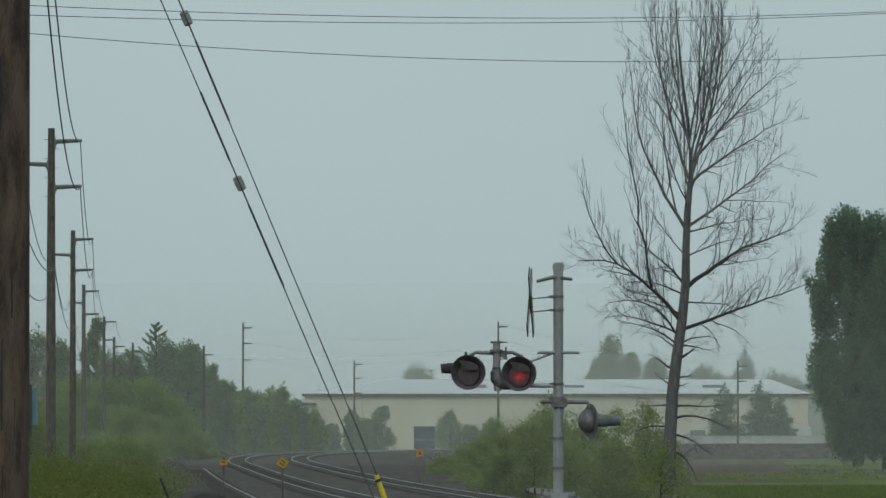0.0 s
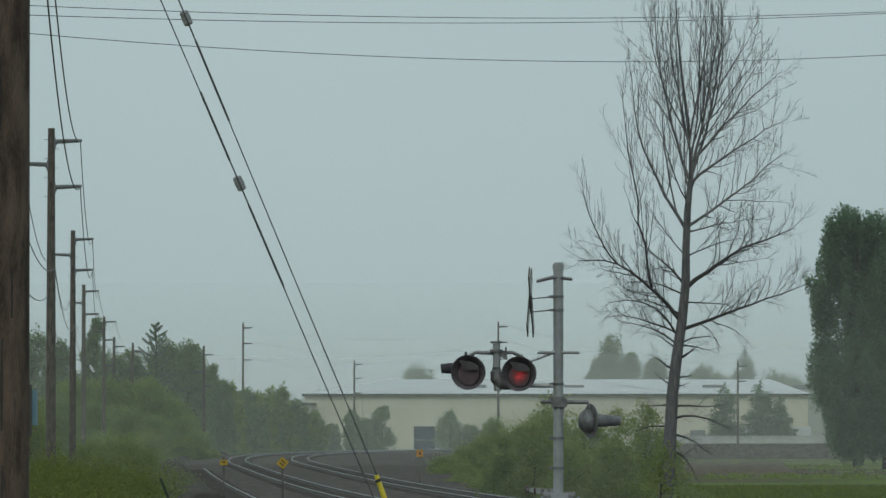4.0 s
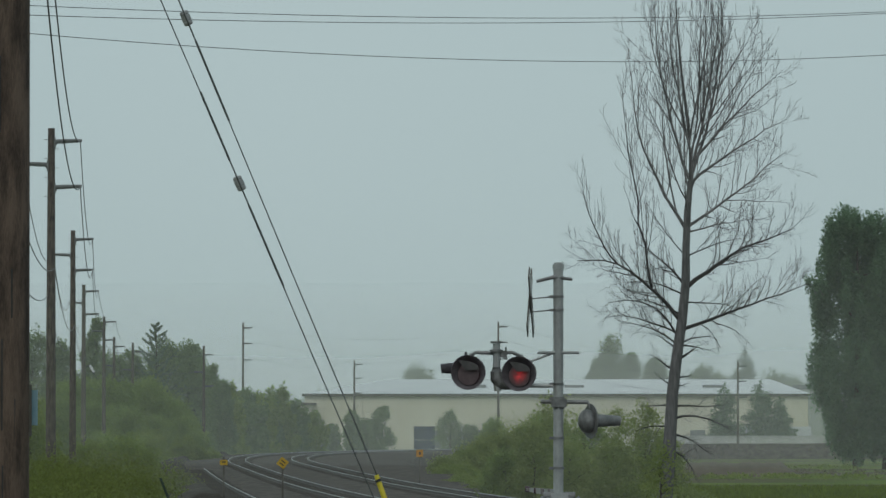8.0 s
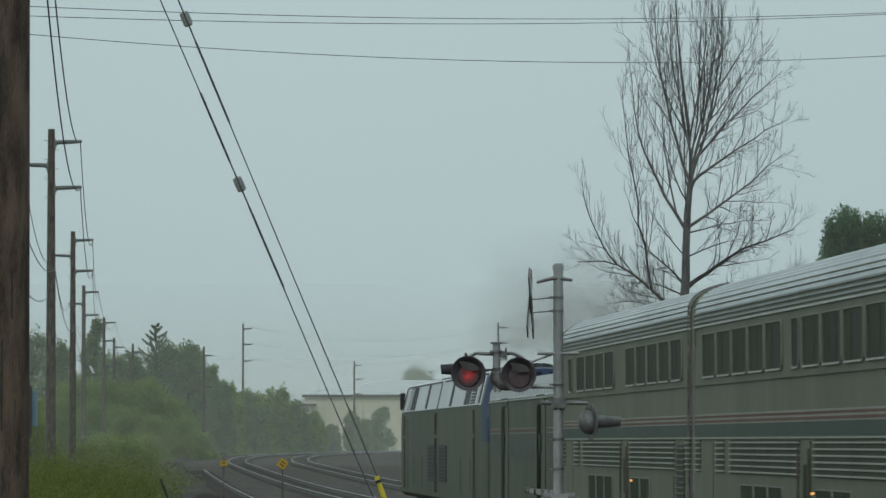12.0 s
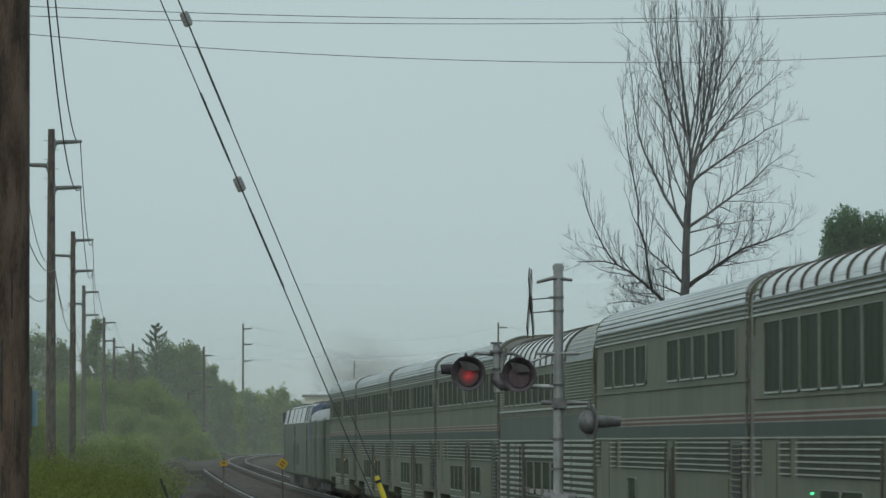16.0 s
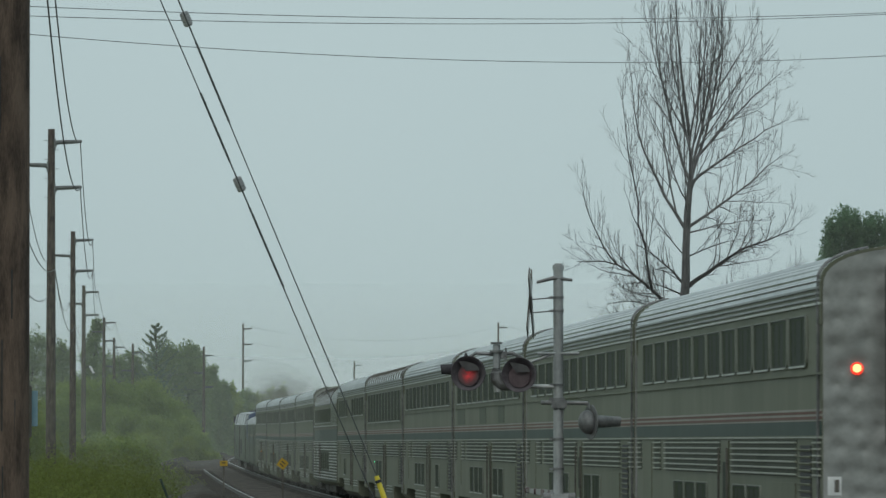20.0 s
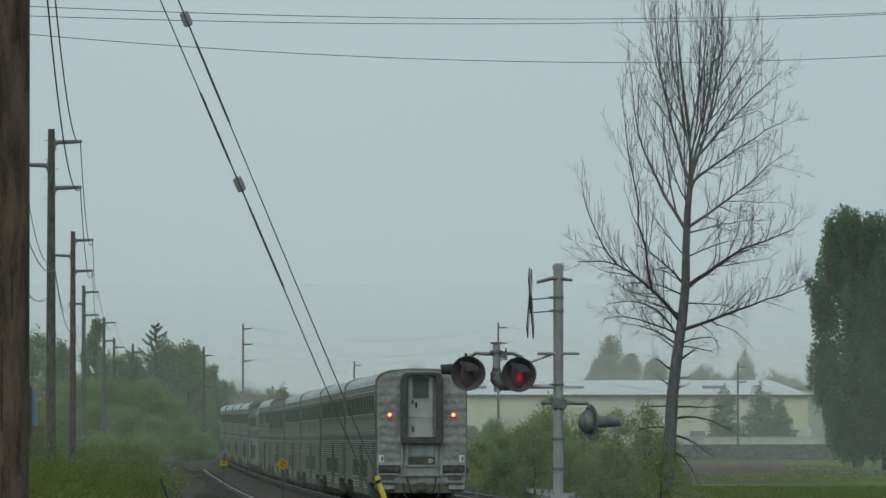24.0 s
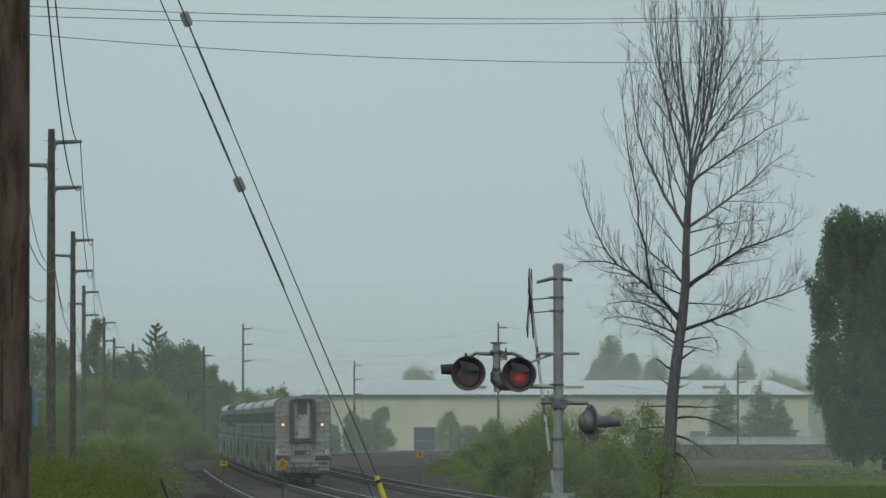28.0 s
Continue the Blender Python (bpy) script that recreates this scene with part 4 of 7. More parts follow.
def make_pole_line():
    heads = []
    for i, (x, y) in enumerate(((-10.4, 127), (-17.32, 247), (-24.3, 367), (-31.75, 494), (-37.6, 620), (-40.6, 690), (-40.5, 730), (-32.3, 755))):
        top = 16.25 if i < 5 else 15.3
        z3 = (top - 0.55, top - 1.57, top - 2.57) if i < 5 else (top - 1.15, top - 3.5, top - 5.4)
        line_pole(x, y, top, "weathered brown wooden power pole with three stand-off arms", ((z3[0], 1), (z3[1], -1), (z3[2], 1)), mat=WOOD if i < 3 else WOOD_FAR, pins=i < 4)
        heads.append([(x + 1.28, y, z3[0]), (x - 1.28, y, z3[1]), (x + 1.28, y, z3[2]), (x + 0.15, y, top - 6.2), (x - 0.15, y, top - 7.4)])
    for a, b in zip(heads, heads[1:]):
        for k in range(5):
            wire("power_line" if k < 3 else "telephone_line", a[k], b[k], (1.9 if k < 3 else 1.3) if a[0][1] < 600 else 0.5, 0.023 if k < 3 else 0.018, CABLE,
                 "slack black overhead cable between the wooden poles", 20)
    # small white spotlight bracketed to the fourth pole
    d = thing("pole_camera", (-31.4, 493.7, 9.0), "small white camera on a bent bracket on the pole", "camera")
    b = part("bracket", sweep(bmesh.new(), [(-0.18, 0, -0.05), (0.1, 0, 0.1), (0.25, 0, 0.1)], 0.05, 8), UNDER, d)
    h = part("housing", box(bmesh.new(), (-0.1, -0.12, -0.42), (0.1, 0.12, 0.3), 0.03), WHITEP, d)
    h.matrix_basis = pose(0.38, -0.1, -0.12, 0, -30, 0)
    part("lens_tube", sweep(bmesh.new(), [(0, 0, -0.42), (0, 0, -0.55)], 0.07, 10), BLACK, h)
    # a line across the far curve
    far = ((-42.63, 1000.0, 16.74), (-41.12, 1150.0, 26.79), (11.38, 1150.0, 27.03), (-20.62, 1300.0, 21.31), (62.22, 1180.0, 19.33))
    for x, y, top in far:
        line_pole(x, y, top, "tall thin grey wooden power pole in the mist", ((top - 1.0, 1), (top - 4.2, 1), (top - 7.6, 1)), r=0.24, mat=WOOD_FAR, arm_len=1.7, pins=False, thick=1.7, group="far pole line")
    for dz in (0.6, 3.8, 7.2):
        a = (far[1][0] + 1.6, far[1][1], far[1][2] - dz)
        wire("power_line", a, (far[2][0] + 1.6, far[2][1], far[2][2] - dz), 3.0, 0.017, CABLE, "thin far overhead cable sagging over the field")
        wire("power_line", (far[0][0] + 1.6, far[0][1], far[0][2] - dz), a, 2.0, 0.016, CABLE, "thin far overhead cable above the wood")
        wire("power_line", (far[2][0] + 1.6, far[2][1], far[2][2] - dz), (far[4][0] + 1.6, far[4][1], far[4][2] - dz), 2.0, 0.022, CABLE, "thin far overhead cable above the warehouse")
        wire("power_line", (far[3][0] + 1.6, far[3][1], far[3][2] - dz), (far[2][0] + 1.6, far[2][1] + 60, far[2][2] - dz), 2.2, 0.015, CABLE, "thin far overhead cable before the warehouse")


def make_near_pole():
    # a heavy guyed pole, with the cables that it carries over the crossing
    x, y = -3.52, 45.0
    e = thing("guyed_pole", (x, y, -0.6), "thick dark brown wooden pole with deep cracks", "utility pole")
    bm = sweep(bmesh.new(), [(0, 0, -0.3), (0.006, 0, 3.6), (0.012, 0, 7), (0.02, 0, 12)], [0.192, 0.185, 0.176, 0.15], 40)
    rnd = random.Random(2)
    for v in bm.verts:
        k = 1 + 0.02 * noise.noise(Vector((v.co.x * 14, v.co.y * 14, v.co.z * 0.7)))
        v.co.x, v.co.y = v.co.x * k, v.co.y * k
    part("pole", bm, NEARWOOD, e)
    for i in range(9):
        a, z = rnd.uniform(3.6, 6.0), rnd.uniform(1.2, 6.0)
        bm = bmesh.new()
        box(bm, (-0.006, -0.004, 0), (0.006, 0.004, rnd.uniform(0.3, 0.9)))
        ob = part("crack", bm, BLACK, e, "long drying crack")
        ob.matrix_basis = pose(math.cos(a) * 0.183, math.sin(a) * 0.183, z, 0, 0, math.degrees(a) + 90)
    s = thing("blue_sign", (x + 0.215, y + 0.05, 2.4), "small faded blue metal sign on the pole", "sign")
    part("plate", box(bmesh.new(), (-0.04, -0.004, 0.13), (0.04, 0.004, 0.415), 0.003), SIGNBLUE, s)
    part("bracket", box(bmesh.new(), (-0.06, -0.01, 0.09), (-0.01, 0.01, 0.125), 0.003), GALVDARK, s)
    b = thing("meter_bracket", (x + 0.18, y, 2.44), "dark metal bracket bolted to the pole", "bracket")
    part("plate", box(bmesh.new(), (-0.02, -0.03, 0.0), (0.03, 0.03, 0.42), 0.006), UNDER, b)
    # three cables over the road and the tracks to a pole on the far side
    rx, ry = 19.0, 78.0
    line_pole(rx, ry, 11.0, "brown wooden pole beyond the tracks", (), mat=WOOD, group="crossing poles")
    for zl, zm, zr in ((5.922, 7.305, 10.04), (5.843, 7.309, 10.096), (5.703, 6.903, 10.347)):
        a, b = Vector((x + 0.02, y, zl)), Vector((rx, ry, zr))
        drop = (zl + zr) / 2 - zm
        wire("overhead_cable", a, b, drop, 0.0031, CABLE, "thin dark cable strung across the tracks", 48)


def guy(name, top, foot, ins, label):
    """A strand from the pole to its anchor, with a strain insulator part of the way down."""
    e = thing(name, foot, label, "guy wire", "pole guys")
    v = Vector(top) - Vector(foot)
    for a, b in ((0.0, ins - 0.2 / v.length), (ins + 0.2 / v.length, 1.0)):
        part("strand", sweep(bmesh.new(), [v * a, v * ((a + b) / 2) - Vector((0, 0, 0.01)), v * b], 0.0056, 6), STEELWIRE, e)
    q = v.to_track_quat("Z", "Y").to_matrix().to_4x4()
    body = bmesh.new()
    m = Matrix.Translation(v * ins) @ q
    prof = ((-0.062, 0.022), (-0.055, 0.036), (-0.034, 0.039), (-0.028, 0.034), (-0.02, 0.039), (0.02, 0.039), (0.028, 0.034), (0.034, 0.039), (0.055, 0.036), (0.062, 0.022))
    sweep(body, [m @ Vector((0, 0, z)) for z, _ in prof], [r for _, r in prof], 14)
    part("insulator", body, PORCELAIN, e, "ribbed grey strain insulator")
    side, along_v, mid = (q @ Vector((1, 0, 0))), v.normalized(), v * ins
    for end in (-1, 1):
        for sg in (-1, 1):
            loop = [mid + along_v * (0.21 * end), mid + along_v * (0.13 * end) + side * 0.019 * sg, mid + along_v * (0.06 * end) + side * 0.036 * sg, mid - along_v * (0.03 * end) + side * 0.041 * sg]
            part("grip_loop", sweep(bmesh.new(), loop, 0.0062, 6), STEELWIRE, e)
    L = v.length
    for a, b in ((ins - 0.2 / L, ins - 0.9 / L), (ins + 0.2 / L, ins + 0.8 / L)):
        part("preformed_grip", sweep(bmesh.new(), [v * a, v * b], 0.0105, 6), STEELWIRE, e)
    return e


def make_guys():
    foot_a, foot_b = (-0.51, 45.0, 1.84), (-0.41, 45.0, 1.84)
    def up(p, q, k):
        return tuple(a + (b - a) * k for a, b in zip(p, q))
    # heads on the pole lie on the strands drawn on upwards
    guy("guy_wire", up(foot_b, (-2.07, 45.0, 5.81), 1.5), foot_b, 0.667, "taut steel guy strand with an insulator high up")
    guy("guy_wire", up(foot_a, (-1.64, 45.0, 4.48), 2.1), foot_a, 0.476, "taut steel guy strand with an insulator half-way")
    g = thing("guy_guard", (-0.43, 45.0, 1.86), "bright yellow plastic guy guard", "guy guard")
    part("tube", sweep(bmesh.new(), [(0.90, 0, -2.5), (-0.01, 0, 0.0), (-0.106, 0, 0.27)], [0.024, 0.024, 0.021], 10), YELLOW, g)
    part("band", sweep(bmesh.new(), [(-0.086, -0.001, 0.214), (-0.094, -0.001, 0.236)], [0.0255, 0.0255], 10), BLACK, g)
    p = thing("leaning_stake", (-2.93, 60.0, 1.75), "dark green leaning steel stake in the weeds", "stake")
    part("post", sweep(bmesh.new(), [(0.12, 0, -2.4), (0, 0, 0), (-0.10, 0, 0.26)], 0.016, 6), material("dark_green_steel", (0.015, 0.03, 0.02), (0.03, 0.05, 0.03), 4, 0.7), p)


def track_sign(x, y, z, w, h, tilt, foot, mat, label, bars):
    e = thing("track_sign", (x, y, foot), label, "sign", "trackside signs")
    part("post", box(bmesh.new(), (-0.035, 0.01, -0.2), (0.035, 0.05, z - foot + 0.25), 0.004), UNDER, e)
    pl = part("plate", box(bmesh.new(), (-w / 2, -0.012, -h / 2), (w / 2, 0.006, h / 2), 0.01), mat, e)
    pl.matrix_basis = pose(0, 0, z - foot, 0, tilt, 0)
    for bx, bz, bw, bh in bars:
        part("marking", box(bmesh.new(), (bx - bw / 2, -0.017, bz - bh / 2), (bx + bw / 2, -0.012, bz + bh / 2)), BLACK, pl, "black painted bar")
    return e


def make_signs():
    track_sign(-9.21, 235.0, 1.52, 0.32, 0.22, 0, -0.5, SIGNYEL, "small yellow trackside sign on a steel post", ((0, 0.02, 0.16, 0.05),))
    track_sign(-6.45, 225.0, 1.54, 0.36, 0.36, 38, -0.5, SIGNYEL, "tilted yellow square speed board on a post", ((0.0, 0.06, 0.19, 0.05), (0.0, -0.06, 0.19, 0.05)))
    track_sign(-1.39, 335.0, 1.69, 0.40, 0.42, 0, -0.6, SIGNORANGE, "orange trackside board on a thin post", ((0, 0, 0.1, 0.18),))


make_pole_line()
make_near_pole()
make_guys()
make_signs()

# ---- crossing signal ----
def disc(bm, r, depth, m, n=28):
    bmesh.ops.create_cone(bm, cap_ends=True, segments=n, radius1=r, radius2=r, depth=depth, matrix=m)


def hood(bm, r, length, m, thick=0.006, cut=0.38, taper=1.0):
    """A visor: a tube open below, longer on top. Its axis is local -y."""
    n = 22
    rows = []
    for k in range(n + 1):
        a = radians(-55 + 290 * k / n)
        ln = length * (1 - cut + cut * max(0, math.sin(a)))
        rows.append([bm.verts.new(m @ Vector((math.cos(a) * rr, yy, math.sin(a) * rr))) for rr, yy in ((r, 0), (r * taper, -ln), (r * taper + thick, -ln), (r + thick, 0))])
    for p, q in zip(rows, rows[1:]):
        for i in range(4):
            bm.faces.new((p[i], p[(i + 1) % 4], q[(i + 1) % 4], q[i]))
    bm.faces.new(rows[0])
    bm.faces.new(rows[-1][::-1])
    bmesh.ops.recalc_face_normals(bm, faces=bm.faces[:])


def flasher(parent, m, lit_rotor=False, r=0.13, length=0.40, disc_mat=LAMPBLACK):
    """A round flashing lamp that faces local -y: target disc, lens, visor, housing, and an added two-faced disc that
    turns before the lens to flash.
    """
    rx = Matrix.Rotation(radians(90), 4, "X")
    head = new("lamp_unit")
    head.parent, head.matrix_basis = parent, m
    bm = bmesh.new()
    disc(bm, 0.21 if lit_rotor else 0.25, 0.012, rx)
    bmesh.ops.bevel(bm, geom=bm.edges[:], offset=0.003, segments=1, affect="EDGES")
    part("target_disc", bm, disc_mat, head, "round matt black backing disc")
    bm = bmesh.new()
    bmesh.ops.create_uvsphere(bm, u_segments=20, v_segments=12, radius=0.17, matrix=Matrix.Translation((0, 0.05, 0)) @ Matrix.Diagonal((1, 0.75, 1, 1)))
    for v in bm.verts:
        v.co.y = max(v.co.y, 0.008)
    part("housing", bm, GALVDARK, head, "grey cast lamp housing")
    bm = bmesh.new()
    if lit_rotor:
        rows = [[bm.verts.new((math.cos(6.28319 * k / 36) * rr, yy, math.sin(6.28319 * k / 36) * rr)) for k in range(36)] for rr, yy in ((r * 0.46, -0.010), (r * 0.98, -length), (r * 1.01, -length), (r * 0.98, -length * 0.6), (r * 0.52, -0.004))]
        for a, b in zip(rows, rows[1:]):
            for k in range(36):
                bm.faces.new((a[k], a[(k + 1) % 36], b[(k + 1) % 36], b[k]))
        bmesh.ops.recalc_face_normals(bm, faces=bm.faces[:])
    else:
        hood(bm, r, length, Matrix.Translation((0, -0.008, 0)), cut=0.05, taper=0.72)
    part("visor", bm, LAMPDUSK if lit_rotor else LAMPBLACK if disc_mat is LAMPBLACK else GALVDARK, head, "wide dark visor round the lens" if lit_rotor else "long visor over the lens")
    bm = bmesh.new()
    bmesh.ops.create_uvsphere(bm, u_segments=24, v_segments=10, radius=r * 0.93, matrix=Matrix.Diagonal((1, 0.2, 1, 1)))
    for v in bm.verts:
        v.co.y = min(v.co.y, 0.0) - 0.008
    part("lens", bm, LENSDARK if lit_rotor else LENS, head, "dark ribbed lens")
    if lit_rotor:
        # added wedge plate: paints the lit patch of the visor's inside
        bm = bmesh.new()
        arc = [(0.175, 0.045), (0.155, 0.095), (0.105, 0.135), (0.03, 0.158), (-0.05, 0.172), (-0.125, 0.175), (-0.085, 0.11)]
        for y in (-0.172, -0.166):
            bm.faces.new([bm.verts.new((x, y, z)) for x, z in [(-0.02, 0.03)] + arc])
        ring = [f.verts[:] for f in bm.faces]
        n = len(ring[0])
        for i in range(n):
            bm.faces.new((ring[0][i], ring[0][(i + 1) % n], ring[1][(i + 1) % n], ring[1][i]))
        bmesh.ops.recalc_face_normals(bm, faces=bm.faces[:])
        part("lens_shade", bm, VISORSHEEN, head, "grey wedge painted for the light inside the visor")
        rot = new("flash_disc")
        rot.parent = head
        bm = bmesh.new()
        disc(bm, 0.155, 0.004, rx)
        part("glowing_face", bm, LIT, rot, "glowing red lamp face").matrix_basis = pose(0, -0.004, -0.03)
        bm = bmesh.new()
        disc(bm, 0.155, 0.004, rx)
        part("dark_face", bm, UNLIT, rot, "unlit red face").matrix_basis = pose(0, 0.002, -0.03)
        rot.matrix_basis = pose(0, -0.115, 0)
        return rot
    return head


def make_signal():
    e = thing("crossing_signal", (1.65, 80.0, -0.6), "grey steel level-crossing signal mast with black round red lamps", "crossing signal")
    z0 = 0.6                     # heights below are above the rail

    def at(bm, name, mat, label=""):
        return part(name, bm, mat, e, label)

    bm = sweep(bmesh.new(), [(0, 0, 0), (0, 0, 4.86 + z0)], 0.072, 20)
    at(bm, "mast", GALV)
    bm = bmesh.new()
    disc(bm, 0.082, 0.07, Matrix.Translation((0, 0, 4.90 + z0)), 20)
    disc(bm, 0.060, 0.03, Matrix.Translation((0, 0, 4.945 + z0)), 20)
    at(bm, "cap", GALV)
    for z in (4.47, 4.28, 3.22, 3.02, 2.02, 2.45):
        bm = bmesh.new()
        disc(bm, 0.085, 0.035, Matrix.Translation((0, 0, z + z0)), 18)
        box(bm, (-0.13, -0.03, z + z0 - 0.02), (-0.06, 0.03, z + z0 + 0.02))
        at(bm, "clamp_band", GALVDARK)
    bm = bmesh.new()
    sweep(bm, [(-0.31, -0.02, 4.69 + z0), (-0.07, -0.05, 4.75 + z0), (0.2, -0.03, 4.72 + z0)], [0.022, 0.03, 0.022], 8)
    at(bm, "upper_arm", GALVDARK)
    # crossbuck, seen almost edge-on
    for rot in (45, -45):
        b = part("crossbuck_blade", box(bmesh.new(), (-0.595, -0.008, -0.115), (0.595, 0.008, 0.115), 0.003), UNDER, e, "dark back of a crossbuck board")
        b.matrix_basis = pose(-0.40 + (0.012 if rot > 0 else -0.012), -0.05, 4.39 + z0) @ Matrix.Rotation(radians(84.5), 4, "Z") @ Matrix.Rotation(radians(rot), 4, "Y")
        for k in (-0.36, 0.36):
            part("lettering_bar", box(bmesh.new(), (k - 0.18, -0.012, -0.055), (k + 0.18, -0.008, 0.055)), WHITEP, b)
    for z in (4.47, 4.28):
        at(rod(bmesh.new(), (-0.40, -0.04, z + z0 - 0.03), (-0.08, 0, z + z0), 0.009, n=6), "crossbuck_bracket", GALVDARK)
    # cross bar and strut
    at(rod(bmesh.new(), (-0.30, -0.03, 3.67 + z0), (0.30, -0.05, 3.67 + z0), 0.022, n=10), "cross_bar", GALV)
    at(sweep(bmesh.new(), [(-0.62, -0.06, 3.50 + z0), (-0.36, -0.05, 3.56 + z0), (-0.06, 0, 3.67 + z0)], 0.017, 8), "strut", GALV)
    # lamp bracket
    at(sweep(bmesh.new(), [(-0.02, 0, 3.20 + z0), (-0.45, 0, 3.20 + z0), (-0.80, 0, 3.20 + z0)], 0.034, 10), "bracket_pipe", PALEPIPE)
    bm = sweep(bmesh.new(), [(-0.87, 0, 3.12 + z0), (-0.88, 0, 3.35 + z0), (-0.885, 0, 3.80 + z0)], 0.055, 14)
    at(bm, "bracket_post", GALV)
    bm = bmesh.new()
    sweep(bm, [(-0.885, 0, 3.46 + z0), (-0.885, 0, 3.40 + z0), (-0.878, 0, 3.30 + z0), (-0.83, 0, 3.235 + z0), (-0.74, 0, 3.215 + z0), (-0.66, 0, 3.20 + z0)], [0.064, 0.088, 0.098, 0.094, 0.08, 0.058], 16)
    at(bm, "junction_box", GALVDARK, "rounded cast elbow and junction box")
    bm = bmesh.new()
    disc(bm, 0.085, 0.03, Matrix.Translation((-0.885, 0, 3.82 + z0)), 14)
    disc(bm, 0.10, 0.03, Matrix.Translation((-0.885, 0, 3.70 + z0)), 14)
    box(bm, (-0.83, -0.05, 3.60 + z0), (-0.755, 0.05, 3.70 + z0), 0.012)
    box(bm, (-0.765, -0.04, 3.57 + z0), (-0.735, 0.04, 3.75 + z0), 0.006)
    at(bm, "post_head", GALVDARK)
    at(sweep(bmesh.new(), [(-1.30, 0.0, 3.60 + z0), (-1.18, 0, 3.675 + z0), (-0.88, 0, 3.66 + z0), (-0.66, 0, 3.675 + z0), (-0.50, 0, 3.60 + z0)], 0.026, 8), "lamp_arm", GALVDARK)
    rotors = []
    for x, z in ((-1.26, 3.395), (-0.535, 3.375)):
        rotors.append(flasher(e, pose(x, -0.10, z + z0, 4, 0, -14), True, 0.248, 0.15))
    flasher(e, pose(-1.32, 0.16, z0 + 3.44, 0, 0, 262), r=0.095, length=0.36)
    # lower lamp turned the other way
    at(sweep(bmesh.new(), [(-0.25, 0, 2.97 + z0), (0, 0, 2.97 + z0), (0.42, 0, 2.96 + z0), (0.46, 0, 2.85 + z0)], 0.03, 8), "lower_arm", GALVDARK)
    at(box(bmesh.new(), (-0.10, -0.10, 2.86 + z0), (0.12, 0.10, 3.04 + z0), 0.03), "arm_clamp", GALVDARK)
    flasher(e, pose(0.46, -0.04, 2.69 + z0, 0, 0, 114), disc_mat=GALVDARK, r=0.10, length=0.46)
    # gate machine and its counterweights
    at(box(bmesh.new(), (-0.17, -0.2, 1.0 + z0), (0.2, 0.2, 1.66 + z0), 0.06), "gate_machine", GALV, "grey cast gate machine housing")
    bm = bmesh.new()
    box(bm, (-0.20, -0.05, 1.50 + z0), (0.22, 0.05, 1.66 + z0), 0.03)
    rod(bm, (-0.22, 0, 1.62 + z0), (0.24, 0, 1.62 + z0), 0.06, n=14)
    at(bm, "pivot_casting", GALVDARK)
    for sg in (-1, 1):
        w = at(box(bmesh.new(), (-0.018, -0.30, -0.04), (0.018, -0.02, 0.04), 0.015), "counterweight_arm", GALV, "flat counterweight arm")
        w.matrix_basis = pose(sg * 0.19 + 0.02, 0, 1.52 + z0, -14, 0, sg * 16)
    at(box(bmesh.new(), (-0.3, -0.3, -0.25), (0.3, 0.3, 0.08), 0.02), "foundation", CONCRETE, "square concrete footing")
    arm = new("gate_arm")
    arm.parent = e
    arm["label"] = "long striped white and red gate arm"
    n = 12
    for i in range(n):
        a, b = 0.1 + 6.9 * i / n, 0.1 + 6.9 * (i + 1) / n
        k0 = 0.055 - 0.032 * i / n
        bm = bmesh.new()
        extrude_profile(bm, [(-0.018, -k0), (0.018, -k0), (0.018, k0), (-0.018, k0)], a, b)
        part("stripe", bm, REDP if i % 3 == 1 else ARMWHITE, arm, "red stripe" if i % 3 == 1 else "white stripe")
    for d in (2.2, 4.4, 6.7):
        part("arm_lamp", rod(bmesh.new(), (-0.035, d, 0.0), (0.035, d, 0.0), 0.045, n=12), LENS, arm, "small red gate lamp")
    arm.matrix_basis = pose(-0.06, 0.05, 1.66 + z0, 0, 0, 2.4)
    return rotors, arm


rotors, gate_arm = make_signal()


